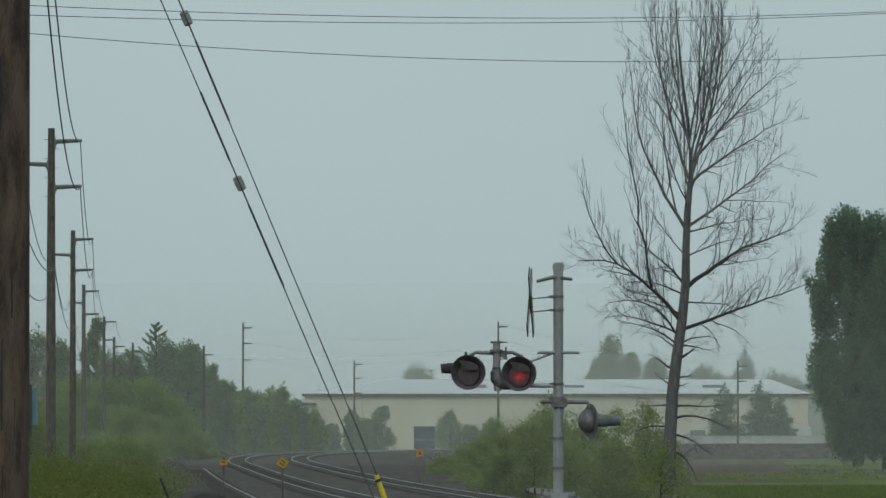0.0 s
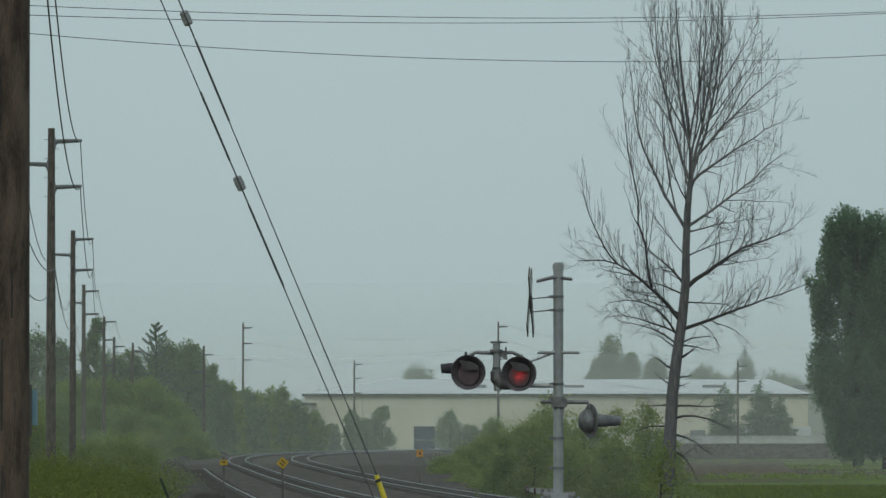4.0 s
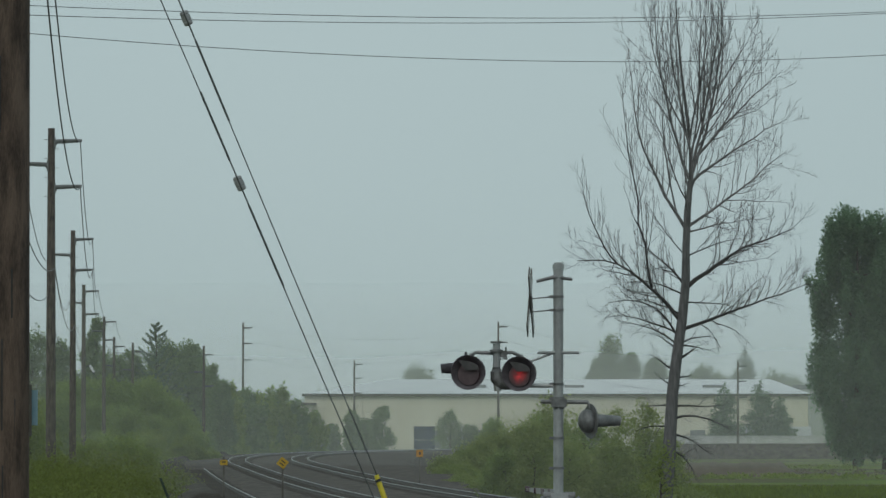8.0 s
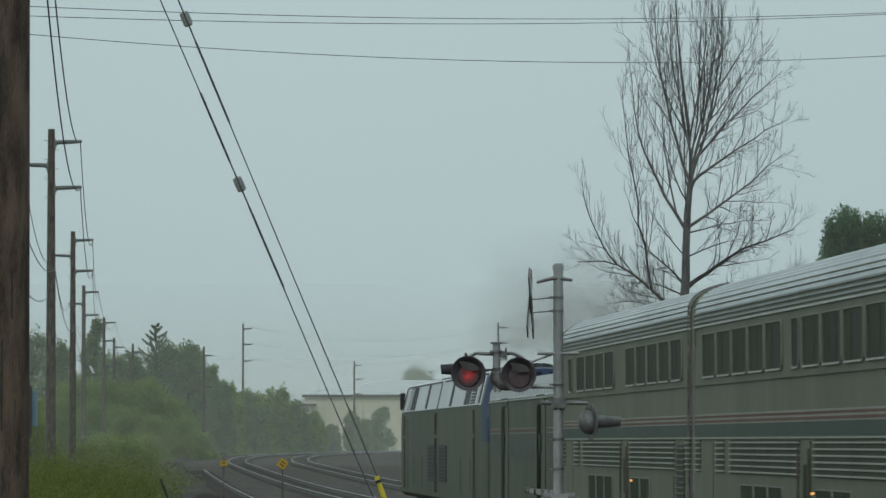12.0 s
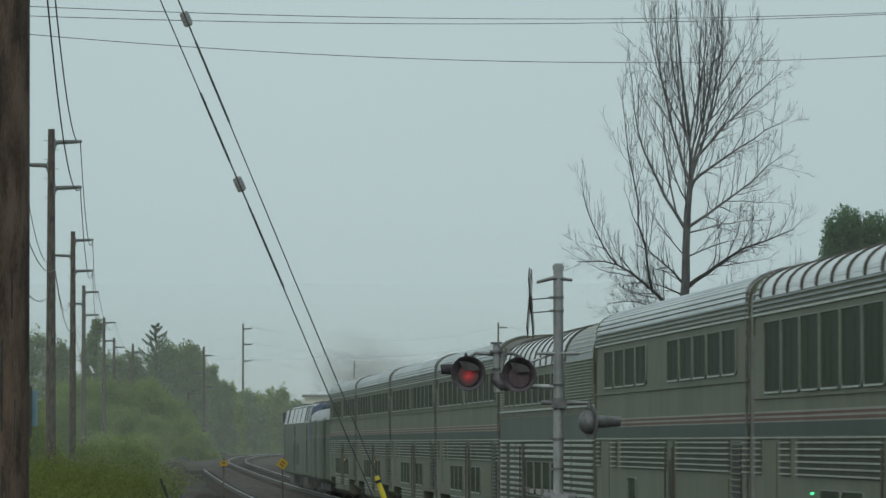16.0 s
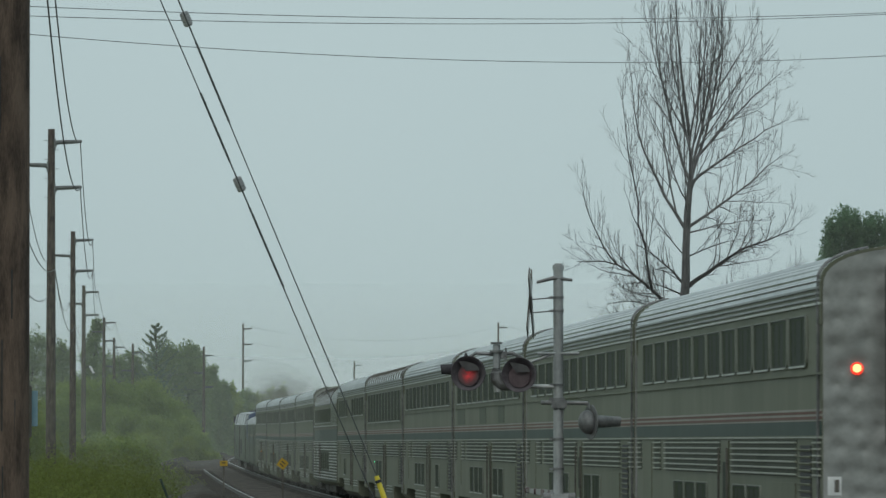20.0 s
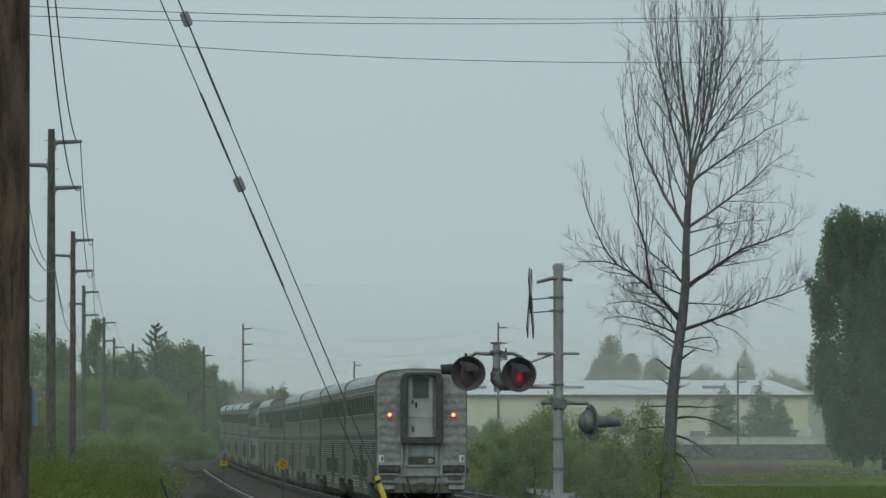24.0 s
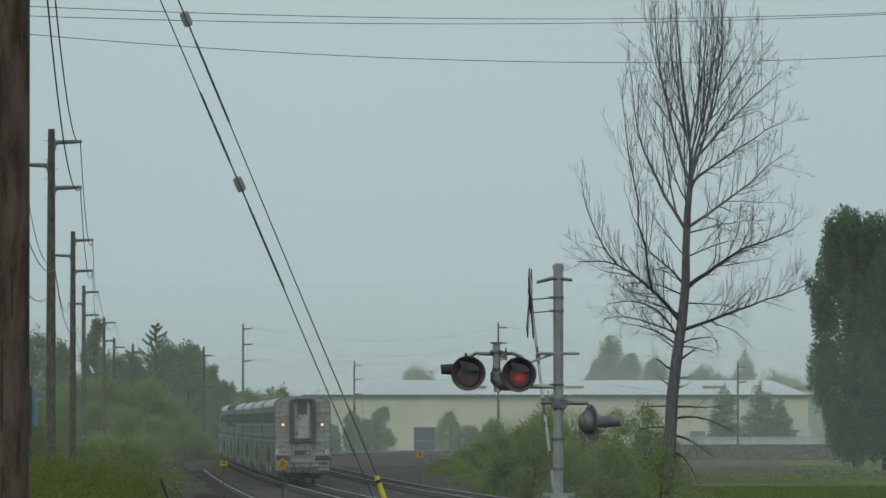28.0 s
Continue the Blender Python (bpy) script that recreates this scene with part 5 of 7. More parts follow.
# ---- warehouse and yard ----
def make_warehouse():
    x0, x1, y0, y1, eave, ridge = -36.6, 96.6, 1480.0, 1560.0, 15.0, 19.2
    e = thing("warehouse", ((x0 + x1) / 2, y0, -0.6), "long cream metal warehouse with a pale hipped roof", "warehouse")
    hx, h, d = (x1 - x0) / 2, eave + 0.6, y1 - y0
    part("wall", box(bmesh.new(), (-hx, 0, 0), (hx, d, h)), WALLCREAM, e)
    bm = bmesh.new()
    a = [(-hx - 0.6, -0.8, h + 0.02), (hx + 0.6, -0.8, h + 0.02), (hx + 0.6, d + 0.8, h + 0.02), (-hx - 0.6, d + 0.8, h + 0.02)]
    r = [(-hx + 22, d / 2 - 8, ridge + 0.6), (hx - 8, d / 2 - 8, ridge + 0.6), (hx - 8, d / 2 + 8, ridge + 0.6), (-hx + 22, d / 2 + 8, ridge + 0.6)]
    va, vr = [bm.verts.new(p) for p in a], [bm.verts.new(p) for p in r]
    for i in range(4):
        bm.faces.new((va[i], va[(i + 1) % 4], vr[(i + 1) % 4], vr[i]))
    bm.faces.new(vr)
    bm.faces.new(va[::-1])
    roof = part("roof", bm, ROOFGREY, e, "pale grey metal roof")
    part("eave_trim", box(bmesh.new(), (-hx - 0.7, -1.0, h - 0.62), (hx + 0.7, -0.05, h + 0.05)), TRIM, e, "dark brown gutter and fascia")
    n = 26
    seam = None
    for i in range(1, n):
        m = pose(-hx + 2 * hx * i / n, -0.03, 0)
        if seam is None:
            seam = part("wall_seam", box(bmesh.new(), (-0.08, -0.06, 0), (0.08, 0.02, h - 0.95)), SEAM, e, "vertical siding joint")
            seam.matrix_basis = m
        elif i % 3 == 0:
            again(seam, m, e)
    for x in (-21, 42, 66, 5):
        bm = bmesh.new()
        box(bm, (x - 2.6, d * 0.16, h + 1.3), (x + 2.6, d * 0.16 + 3, h + 2.5))
        part("roof_vent", bm, VENT, roof, "dark louvred roof vent")
    for i in range(7):
        x = -hx + 34 + i * 14
        part("dock_door", box(bmesh.new(), (x - 2, -0.15, 1.2), (x + 2, -0.02, 6.0)), VENT, e, "grey loading door")
    c = thing("shipping_container", (-4.6, 1380.0, -0.6), "dark navy shipping containers stacked before the wall", "container")
    bm = bmesh.new()
    for z in (0.0, 3.45):
        box(bm, (-2.6, 0, z), (2.6, 12, z + 3.3), 0.05)
    part("box", bm, NAVY, c)
    for i in range(9):
        part("corrugation", box(bmesh.new(), (-2.4 + i * 0.58, -0.06, 0.15), (-2.15 + i * 0.58, 0.0, 6.6)), NAVY, c)
    s = thing("annex_shed", (-38.5, 1475.0, -0.6), "small pale shed with a flat canopy beside the warehouse", "shed")
    part("wall", box(bmesh.new(), (-3, 0, 0), (4, 14, 12.6)), WALLCREAM, s)
    part("canopy", box(bmesh.new(), (-4.5, -2, 12.6), (5, 15, 13.2)), TRIM, s)
    # pale low wall and parked trailers in the yard to the east
    w = thing("yard_wall", (77.0, 1345.0, -0.6), "long low pale concrete yard wall", "wall")
    part("panel", box(bmesh.new(), (-23, 0, 0), (17, 0.4, 4.2), 0.03), CONCRETE, w)
    part("coping", box(bmesh.new(), (-23.1, -0.15, 4.2), (17.1, 0.55, 4.4), 0.02), CONCRETE, w)
    for i, (x, ln) in enumerate(((84.0, 11.0), (72.5, 9.0))):
        t = thing("parked_trailer", (x, 1360.0, -0.6), "dull grey parked road trailer in the yard", "trailer", "yard trailers")
        part("box", box(bmesh.new(), (-ln / 2, 0, 3.0), (ln / 2, 2.5, 6.6), 0.05), ROOFGREY, t)
        part("chassis", box(bmesh.new(), (-ln / 2, 0.2, 2.5), (ln / 2, 2.3, 2.95)), UNDER, t)
        for k in (-0.4, -0.3, 0.35):
            part("wheel", rod(bmesh.new(), (k * ln, 0.1, 2.0), (k * ln, 0.5, 2.0), 0.5, n=14), BLACK, t)
        part("landing_leg", box(bmesh.new(), (ln * 0.2, 0.3, 0), (ln * 0.2 + 0.2, 0.5, 2.5)), UNDER, t)


def make_mist():
    for i, (y, lo, hi) in enumerate(((246, -60, 60), (470, -80, 80), (760, -120, 120), (1150, -160, 190), (1620, -260, 300))):
        bm = bmesh.new()
        bmesh.ops.create_grid(bm, x_segments=6, y_segments=4, size=1, matrix=Matrix.LocRotScale((0, 0, 24), Euler((radians(90), 0, 0)), ((hi - lo) / 2, 25, 1)))
        for v in bm.verts:
            v.co.y += 4 * math.sin(v.co.x * 0.05 + i)
        ob = part("mist_bank", bm, MIST_NEAR if i < 2 else MIST if i < 4 else MIST_FAR)
        ob.matrix_basis = pose((lo + hi) / 2, y, -0.6)
        tagged(ob, "thin drifting veil of grey rain mist", "mist", "mist banks", "stuff")


make_warehouse()
make_mist()

# ---- the train ----
CAR, WIDE = 25.91, 1.55
SPEED = 30.36


def arc_profile(side_top, top, n=10):
    """The right half of a roof outline from the side up to the crown."""
    pts = []
    for i in range(n + 1):
        a = radians(90) * i / n
        pts.append((WIDE * math.cos(a) ** 0.72, side_top + (top - side_top) * math.sin(a) ** 0.80))
    return pts


def ribbed(pts, step, rise):
    """Small square ribs along an outline."""
    out, acc = [pts[0]], 0.0
    dense = []
    for (x0, z0), (x1, z1) in zip(pts, pts[1:]):
        k = max(1, int(math.hypot(x1 - x0, z1 - z0) / 0.018))
        dense += [(x0 + (x1 - x0) * i / k, z0 + (z1 - z0) * i / k) for i in range(k)]
    dense.append(pts[-1])
    for (x0, z0), (x1, z1) in zip(dense, dense[1:]):
        d = math.hypot(x1 - x0, z1 - z0)
        acc += d
        nx, nz = (z1 - z0) / max(d, 1e-6), -(x1 - x0) / max(d, 1e-6)
        up = rise if (acc % step) > step * 0.72 else 0.0
        out.append((x1 + nx * up, z1 + nz * up))
    return out


def mirror_outline(half):
    return half + [(-x, z) for x, z in half[::-1] if abs(x) > 1e-4]


class Kit:
    """Meshes that alike pieces share."""
    made = {}


def shared(key, builder, mat, parent, m, label=""):
    if key not in Kit.made:
        ob = part(key.split("|")[0], builder(), mat, parent, label)
        Kit.made[key] = ob
        ob.matrix_basis = m
        return ob
    ob = again(Kit.made[key], m, parent)
    if label:
        ob["label"] = label
    return ob


def rounded(w, h, r, n=3):
    """The outline of a rectangle with rounded corners, in x, z."""
    out = []
    for cx, cz, a0 in ((w / 2 - r, h / 2 - r, 0), (-w / 2 + r, h / 2 - r, 90), (-w / 2 + r, -h / 2 + r, 180), (w / 2 - r, -h / 2 + r, 270)):
        out += [(cx + r * math.cos(radians(a0 + 90 * k / n)), cz + r * math.sin(radians(a0 + 90 * k / n))) for k in range(n + 1)]
    return out


def frame_ring(w, h, t, d, low=None):
    """A window frame with rounded corners in the local x-z plane; low: its thickness below."""
    bm = bmesh.new()
    inner = rounded(w, h, 0.09)
    outer = [(x, z - (low or 0) * (z < 0)) for x, z in rounded(w + 2 * t, h + 2 * t * 0.3, 0.10)]
    rows = [[bm.verts.new((x, y, z)) for x, z in o] for o, y in ((outer, d), (outer, -d), (inner, -d), (inner, d))]
    n = len(inner)
    for a, b in zip(rows, rows[1:] + rows[:1]):
        for i in range(n):
            bm.faces.new((a[i], a[(i + 1) % n], b[(i + 1) % n], b[i]))
    bmesh.ops.recalc_face_normals(bm, faces=bm.faces[:])
    return bm


def window(car, side, y, z, w, h, x=WIDE, sill=True):
    """A framed pane on a car's side: side -1 or 1."""
    m = pose(side * (x + 0.004), y, z, 0, 0, 90 * side)
    f = shared("window|%.2f,%.2f" % (w, h), lambda: frame_ring(w, h, 0.06, 0.022), WINFRAME, car, m)
    shared("pane|%.2f,%.2f" % (w, h), lambda: extrude_profile(bmesh.new(), rounded(w, h, 0.09), -0.006, 0.006), GLASS, f, Matrix.Identity(4))
    if sill:
        shared("sill|%.2f,%.2f" % (w, h), lambda: box(bmesh.new(), (-w / 2 + 0.10, -0.034, -h / 2 - 0.032), (w / 2 - 0.10, 0.0, -h / 2 - 0.010), 0.004), SILL, f, Matrix.Identity(4), "bright lower edge")
    # curtains, drawn more or less far, lie on the outer face of the glass
    kind = int(abs(y) * 7 + 3 * z) % 4

    def folds():
        # one cloth: the folds hang from a narrow heading along the top
        edge = [(w * 0.47, h / 2 - 0.02), (-w * 0.47, h / 2 - 0.02)]
        for c, k in (((-0.40, 0.16), (-0.02, 0.07), (0.36, 0.20)), ((-0.44, 0.10), (0.12, 0.10), (0.42, 0.12)), ((-0.30, 0.34), (0.40, 0.14)), ((-0.43, 0.12), (-0.16, 0.05), (0.20, 0.05), (0.43, 0.12)))[kind]:
            a, b = w * (c - k / 2), w * (c + k / 2)
            edge += [(a, h / 2 - 0.045), (a, -h / 2 + 0.02), (b, -h / 2 + 0.02), (b, h / 2 - 0.045)]
        return extrude_profile(bmesh.new(), edge, -0.0105, -0.0075)
    shared("curtain|%d,%.2f,%.2f" % (kind, w, h), folds, CURTAIN, f, Matrix.Identity(4), "dull green curtain folds behind the glass")


def truck(car, y):
    """A four-wheeled truck."""
    t = new("truck")
    t.parent, t.matrix_basis = car, pose(0, y, 0)
    for sg in (-1, 1):
        def side_frame():
            bm = bmesh.new()
            box(bm, (-0.09, -1.75, 0.42), (0.09, 1.75, 0.66), 0.03)
            for k in (-1.28, 1.28):
                box(bm, (-0.13, k - 0.22, 0.28), (0.13, k + 0.22, 0.70), 0.03)
            for k in (-0.5, 0.5):
                rod(bm, (0, k, 0.55), (0, k, 0.95), 0.12, n=10)
            return bm
        shared("side_frame", side_frame, UNDER, t, pose(sg * 1.05, 0, 0))
        for k in (-1.28, 1.28):
            def wheel():
                bm = bmesh.new()
                rod(bm, (-0.065, 0, 0), (0.065, 0, 0), 0.457, n=24)
                rod(bm, (-0.085, 0, 0), (0.085, 0, 0), 0.16, n=12)
                return bm
            shared("wheel", wheel, UNDER, t, pose(sg * 0.75, k, 0.46))
    shared("axle_beam", lambda: box(bmesh.new(), (-1.0, -0.3, 0.45), (1.0, 0.3, 0.8), 0.04), UNDER, t, Matrix.Identity(4))


def end_wall(car, y, face, top, last=False):
    """The car's end: vestibule frame, door, grab rails, coupler; face -1 looks back."""
    def at(dy):
        return y + face * dy
    def zf(z):
        return z if z < 1.7 else 1.7 + (z - 1.7) * (top - 1.9) / (4.93 - 1.9)
    def bx(x0, x1, d0, d1, z0, z1, bev=0.0):
        z0, z1 = zf(z0), zf(z1)
        return box(bmesh.new(), (x0, min(at(d0), at(d1)), z0), (x1, max(at(d0), at(d1)), z1), bev)
    # diaphragm: a deep dark frame round the door
    k = 0.34 if last else 0.28
    bm = bmesh.new()
    outer = [(0.73, 2.37)] + [(0.73 - 0.2 + 0.2 * math.cos(radians(a)), 4.81 - 0.2 + 0.2 * math.sin(radians(a))) for a in range(0, 91, 15)]
    inner = [(0.50, 2.59)] + [(0.50 - 0.12 + 0.12 * math.cos(radians(a)), 4.72 - 0.12 + 0.12 * math.sin(radians(a))) for a in range(0, 91, 15)]
    outer, inner = mirror_outline(outer), mirror_outline(inner)
    rows = []
    for d, o in ((0, outer), (k, outer), (k, inner), (0, inner)):
        rows.append([bm.verts.new((x, at(d), zf(z))) for x, z in o])
    n = len(outer)
    for a, b in zip(rows, rows[1:]):
        for q in range(n):
            bm.faces.new((a[q], a[(q + 1) % n], b[(q + 1) % n], b[q]))
    bmesh.ops.recalc_face_normals(bm, faces=bm.faces[:])
    part("diaphragm", bm, RUBBER, car, "deep dark rubber gangway frame")
    if last:
        part("diaphragm_lip", sweep(bmesh.new(), [(-0.72, at(k), 4.58), (-0.70, at(k), 4.72), (-0.60, at(k), 4.80), (-0.4, at(k), 4.82), (0.4, at(k), 4.82), (0.60, at(k), 4.80), (0.70, at(k), 4.72), (0.72, at(k), 4.58)], 0.016, 6), GALV, car, "bright upper rim of the gangway frame")
    d = part("end_door", bx(-0.45, 0.38, 0.0, 0.05, 2.58, 4.70, 0.012), DOORWHITE, car, "off-white gangway door")

    def rim(x0, x1, z0, z1, r, d0, d1):
        o = [(x + (x0 + x1) / 2, zf(z + (z0 + z1) / 2)) for x, z in rounded(x1 - x0, z1 - z0, r, 4)]
        return extrude_profile(bmesh.new(), o, at(d0), at(d1))
    part("door_window_frame", rim(-0.34, 0.28, 3.88, 4.66, 0.09, 0.045, 0.058), DOORFRAME, d, "rounded grey window surround")
    part("door_window", rim(-0.30, 0.24, 3.93, 4.62, 0.07, 0.05, 0.064), DOORGLASS, d, "rounded door window")
    for x in (-0.455, 0.385):
        part("door_jamb", bx(x - 0.02, x + 0.02, 0.0, 0.075, 2.58, 4.72, 0.006), GALV, car, "pale upright door jamb")
    for z in (3.90, 3.26):
        part("safety_bar", rod(bmesh.new(), (-0.47, at(0.16), zf(z)), (0.49, at(0.16), zf(z)), 0.013, n=6), GALV, car, "thin safety bar across the door")
    part("latch", bx(-0.36, -0.26, 0.05, 0.08, 3.72, 3.85, 0.006), GALVDARK, d)
    part("latch", bx(-0.22, -0.15, 0.05, 0.08, 3.60, 3.78, 0.006), BLACK, d)
    part("latch_plate", bx(-0.35, -0.24, 0.05, 0.062, 2.74, 3.02, 0.006), GALV, d)
    part("latch", bx(-0.325, -0.27, 0.062, 0.085, 2.78, 2.95, 0.006), BLACK, d)
    part("lower_panel", bx(-0.62, 0.62, 0.0, 0.04, 1.30, 2.34, 0.01), ENDPAINT, car, "recessed grey panel under the door")
    part("apron", bx(-0.34, 0.42, 0.04, 0.07, 1.93, 2.30, 0.02), GALV, car, "pale folded apron plate")
    for x in (-0.68, -0.50, 0.50, 0.68):
        part("lower_frame", bx(x - 0.03, x + 0.03, 0.0, 0.12, 1.2, 2.36, 0.01), GALV, car)
    part("dark_plate", bx(-0.47, 0.50, 0.04, 0.055, 1.63, 1.90, 0.003), UNDER, car, "dark plate with a round badge")
    part("badge", rod(bmesh.new(), (0.31, at(0.05), zf(1.765)), (0.31, at(0.068), zf(1.765)), 0.085, n=18), GALV, car, "pale round badge")
    part("step_bar", bx(-0.60, 0.60, 0.06, 0.11, 1.57, 1.62, 0.004), GALV, car)
    part("step_bar", bx(-0.60, 0.60, 0.06, 0.14, 1.24, 1.32, 0.004), GALV, car)
    for sg in (-1, 1):
        part("cable_box", bx(sg * 1.11 - 0.38, sg * 1.11 + 0.38, 0.0, 0.06, 1.34, 1.62, 0.02), RUBBER, car, "black jumper cable recess")
        for i in range(3):
            part("cable_socket", bx(sg * (0.86 + 0.25 * i) - 0.08, sg * (0.86 + 0.25 * i) + 0.08, 0.04, 0.14, 1.38, 1.54, 0.02), UNDER, car)
        for z in (1.02, 1.27):
            part("box_rail", bx(sg * 1.15 - 0.32, sg * 1.15 + 0.32, 0.0, 0.13, z, z + 0.06, 0.006), GALV, car, "pale rail at the cable boxes")
        part("cable_box", bx(sg * 1.15 - 0.22, sg * 1.15 + 0.22, 0.0, 0.09, 1.08, 1.26, 0.015), UNDER, car)
        part("buffer_step", bx(sg * 1.2 - 0.26, sg * 1.2 + 0.26, 0.0, 0.14, 0.78, 0.92, 0.01), GALV, car)
        part("corner_post", bx(sg * 1.47 - 0.03, sg * 1.47 + 0.03, 0.0, 0.03, 0.80, 1.36, 0.006), GALV, car)
        part("grab_iron", rod(bmesh.new(), (sg * 0.86, at(0.06), 0.95), (sg * 0.86, at(0.06), 1.22), 0.015, n=6), GALV, car)
        pl = part("white_plate", bx(sg * 1.39 - 0.09, sg * 1.39 + 0.09, 0.0, 0.016, 1.72, 1.96), WHITEP, car, "small white plate with a dark mark")
        part("plate_mark", bx(sg * 1.39 + 0.0, sg * 1.39 + 0.06, 0.016, 0.020, 1.76, 1.92), UNDER, pl)
        part("jumper_hose", sweep(bmesh.new(), [(sg * 0.5, at(0.1), 1.2), (sg * 0.42, at(0.3), 0.75), (sg * 0.25, at(0.3), 0.6)], 0.03, 6), BLACK, car)
        part("air_hose", sweep(bmesh.new(), [(sg * 0.62, at(0.08), 1.0), (sg * 0.60, at(0.25), 0.62), (sg * 0.5, at(0.28), 0.45)], 0.025, 6), BLACK, car)
        if last:
            lamp = part("marker_lamp", rod(bmesh.new(), (sg * 1.10, at(0.0), 3.347), (sg * 1.10, at(0.05), 3.347), 0.082, n=18), MARKER, car, "lit red tail lamp")
            part("lamp_core", rod(bmesh.new(), (sg * 1.10, at(0.05), 3.352), (sg * 1.10, at(0.056), 3.352), 0.055, n=16), MARKER_CORE, lamp, "yellow-hot lamp centre")
    part("coupler", bx(-0.16, 0.16, 0.0, 0.42, 0.72, 1.02, 0.04), UNDER, car, "dark knuckle coupler")


def stripe_band(car, length, z0, z1, mat, name, proud=0.004):
    for sg in (-1, 1):
        x = sg * (WIDE + proud / 2)
        part(name, box(bmesh.new(), (x - proud, -length / 2, z0), (x + proud, length / 2, z1)), mat, car)


def flutes(car, y0, y1, z0, z1, n, mat=FLUTE, name="flute", rise=0.036):
    """Long rounded corrugations on both sides."""
    step = (z1 - z0) / n
    for sg in (-1, 1):
        for i in range(n):
            def flute():
                k = 0.26 if rise > 0.037 else 0.17
                prof = [(-sg * 0.01, -step * k), (sg * rise, -step * k * 0.6), (sg * rise, step * k * 0.6), (-sg * 0.01, step * k)]
                return extrude_profile(bmesh.new(), prof, y0, y1)
            shared("%s|%d,%.2f,%.2f,%.3f,%.3f" % (name, sg, y0, y1, step, rise), flute, mat, car, pose(sg * WIDE, 0, z0 + step * (i + 0.5)))


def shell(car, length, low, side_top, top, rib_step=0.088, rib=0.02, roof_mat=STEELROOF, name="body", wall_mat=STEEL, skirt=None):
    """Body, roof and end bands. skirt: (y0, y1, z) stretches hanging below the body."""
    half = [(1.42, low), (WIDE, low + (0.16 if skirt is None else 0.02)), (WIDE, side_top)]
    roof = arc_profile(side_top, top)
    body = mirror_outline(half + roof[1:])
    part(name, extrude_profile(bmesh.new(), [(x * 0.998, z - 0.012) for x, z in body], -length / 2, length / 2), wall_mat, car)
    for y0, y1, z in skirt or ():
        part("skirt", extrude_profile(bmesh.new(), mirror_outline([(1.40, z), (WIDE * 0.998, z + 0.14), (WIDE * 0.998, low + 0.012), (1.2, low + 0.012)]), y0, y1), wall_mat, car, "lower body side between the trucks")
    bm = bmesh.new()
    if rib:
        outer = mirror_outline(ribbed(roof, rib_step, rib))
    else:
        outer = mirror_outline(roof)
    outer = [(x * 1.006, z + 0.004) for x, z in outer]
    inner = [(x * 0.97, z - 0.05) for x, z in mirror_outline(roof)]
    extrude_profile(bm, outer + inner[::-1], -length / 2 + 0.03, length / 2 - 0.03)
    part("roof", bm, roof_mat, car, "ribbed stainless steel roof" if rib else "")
    # end caps: a smooth narrow band at each end of the roof
    for sg in (-1, 1):
        bm = bmesh.new()
        o2 = [(x * 1.012, z + 0.02) for x, z in mirror_outline([(WIDE, side_top - 0.5)] + roof)]
        i2 = [(x * 0.97, z - 0.05) for x, z in mirror_outline([(WIDE, side_top - 0.5)] + roof)]
        y = sg * (length / 2 - 0.06)
        extrude_profile(bm, o2 + i2[::-1], y - 0.06, y + 0.06)
        part("end_band", bm, STEEL, car, "smooth steel band at the car's end")


def common(car, length, low=0.62, top=4.93, last=False, face_front=True):
    truck(car, length / 2 - 3.9)
    truck(car, -length / 2 + 3.9)
    end_wall(car, -length / 2, -1, top, last)
    if face_front:
        end_wall(car, length / 2, 1, top)
    bm = bmesh.new()
    for y0, y1 in ((-5.5, -2.2), (-1.5, 1.8), (2.6, 6.0)):
        box(bm, (-1.3, y0, 0.30), (1.3, y1, low + 0.05), 0.05)
    part("underfloor_equipment", bm, UNDER, car, "grimy equipment boxes under the floor")


def louvre(car, y, z0, z1, w):
    for sg in (-1, 1):
        back = part("louvre", box(bmesh.new(), (sg * WIDE - 0.012, y - w / 2, z0), (sg * WIDE + 0.012, y + w / 2, z1)), BLACK, car, "dark louvred vent")
        n = int((z1 - z0) / 0.09)
        for i in range(n):
            z = z0 + 0.05 + i * 0.09
            m = pose(sg * (WIDE + 0.016), y, z, 0, 25 * sg, 0)
            shared("slat|%.2f" % w, lambda: box(bmesh.new(), (-0.02, -w / 2, -0.012), (0.02, w / 2, 0.012)), STEEL, back, m)


def side_door(car, y, w, z0, z1, mat=STEEL):
    for sg in (-1, 1):
        d = part("side_door", box(bmesh.new(), (sg * WIDE - 0.02, y - w / 2, z0), (sg * WIDE + 0.02, y + w / 2, z1), 0.008), mat, car, "plain steel side door")
        part("door_window", box(bmesh.new(), (sg * (WIDE + 0.021) - 0.004, y - 0.2, z0 + 0.95), (sg * (WIDE + 0.021) + 0.004, y + 0.2, min(z1 - 0.15, z0 + 1.55))), GLASS, d)
        for k in (-1, 1):
            part("hand_rail", rod(bmesh.new(), (sg * (WIDE + 0.05), y + k * (w / 2 + 0.09), z0 + 0.2), (sg * (WIDE + 0.05), y + k * (w / 2 + 0.09), z1 - 0.1), 0.018, n=6), UNDER, car, "dark upright hand rail")


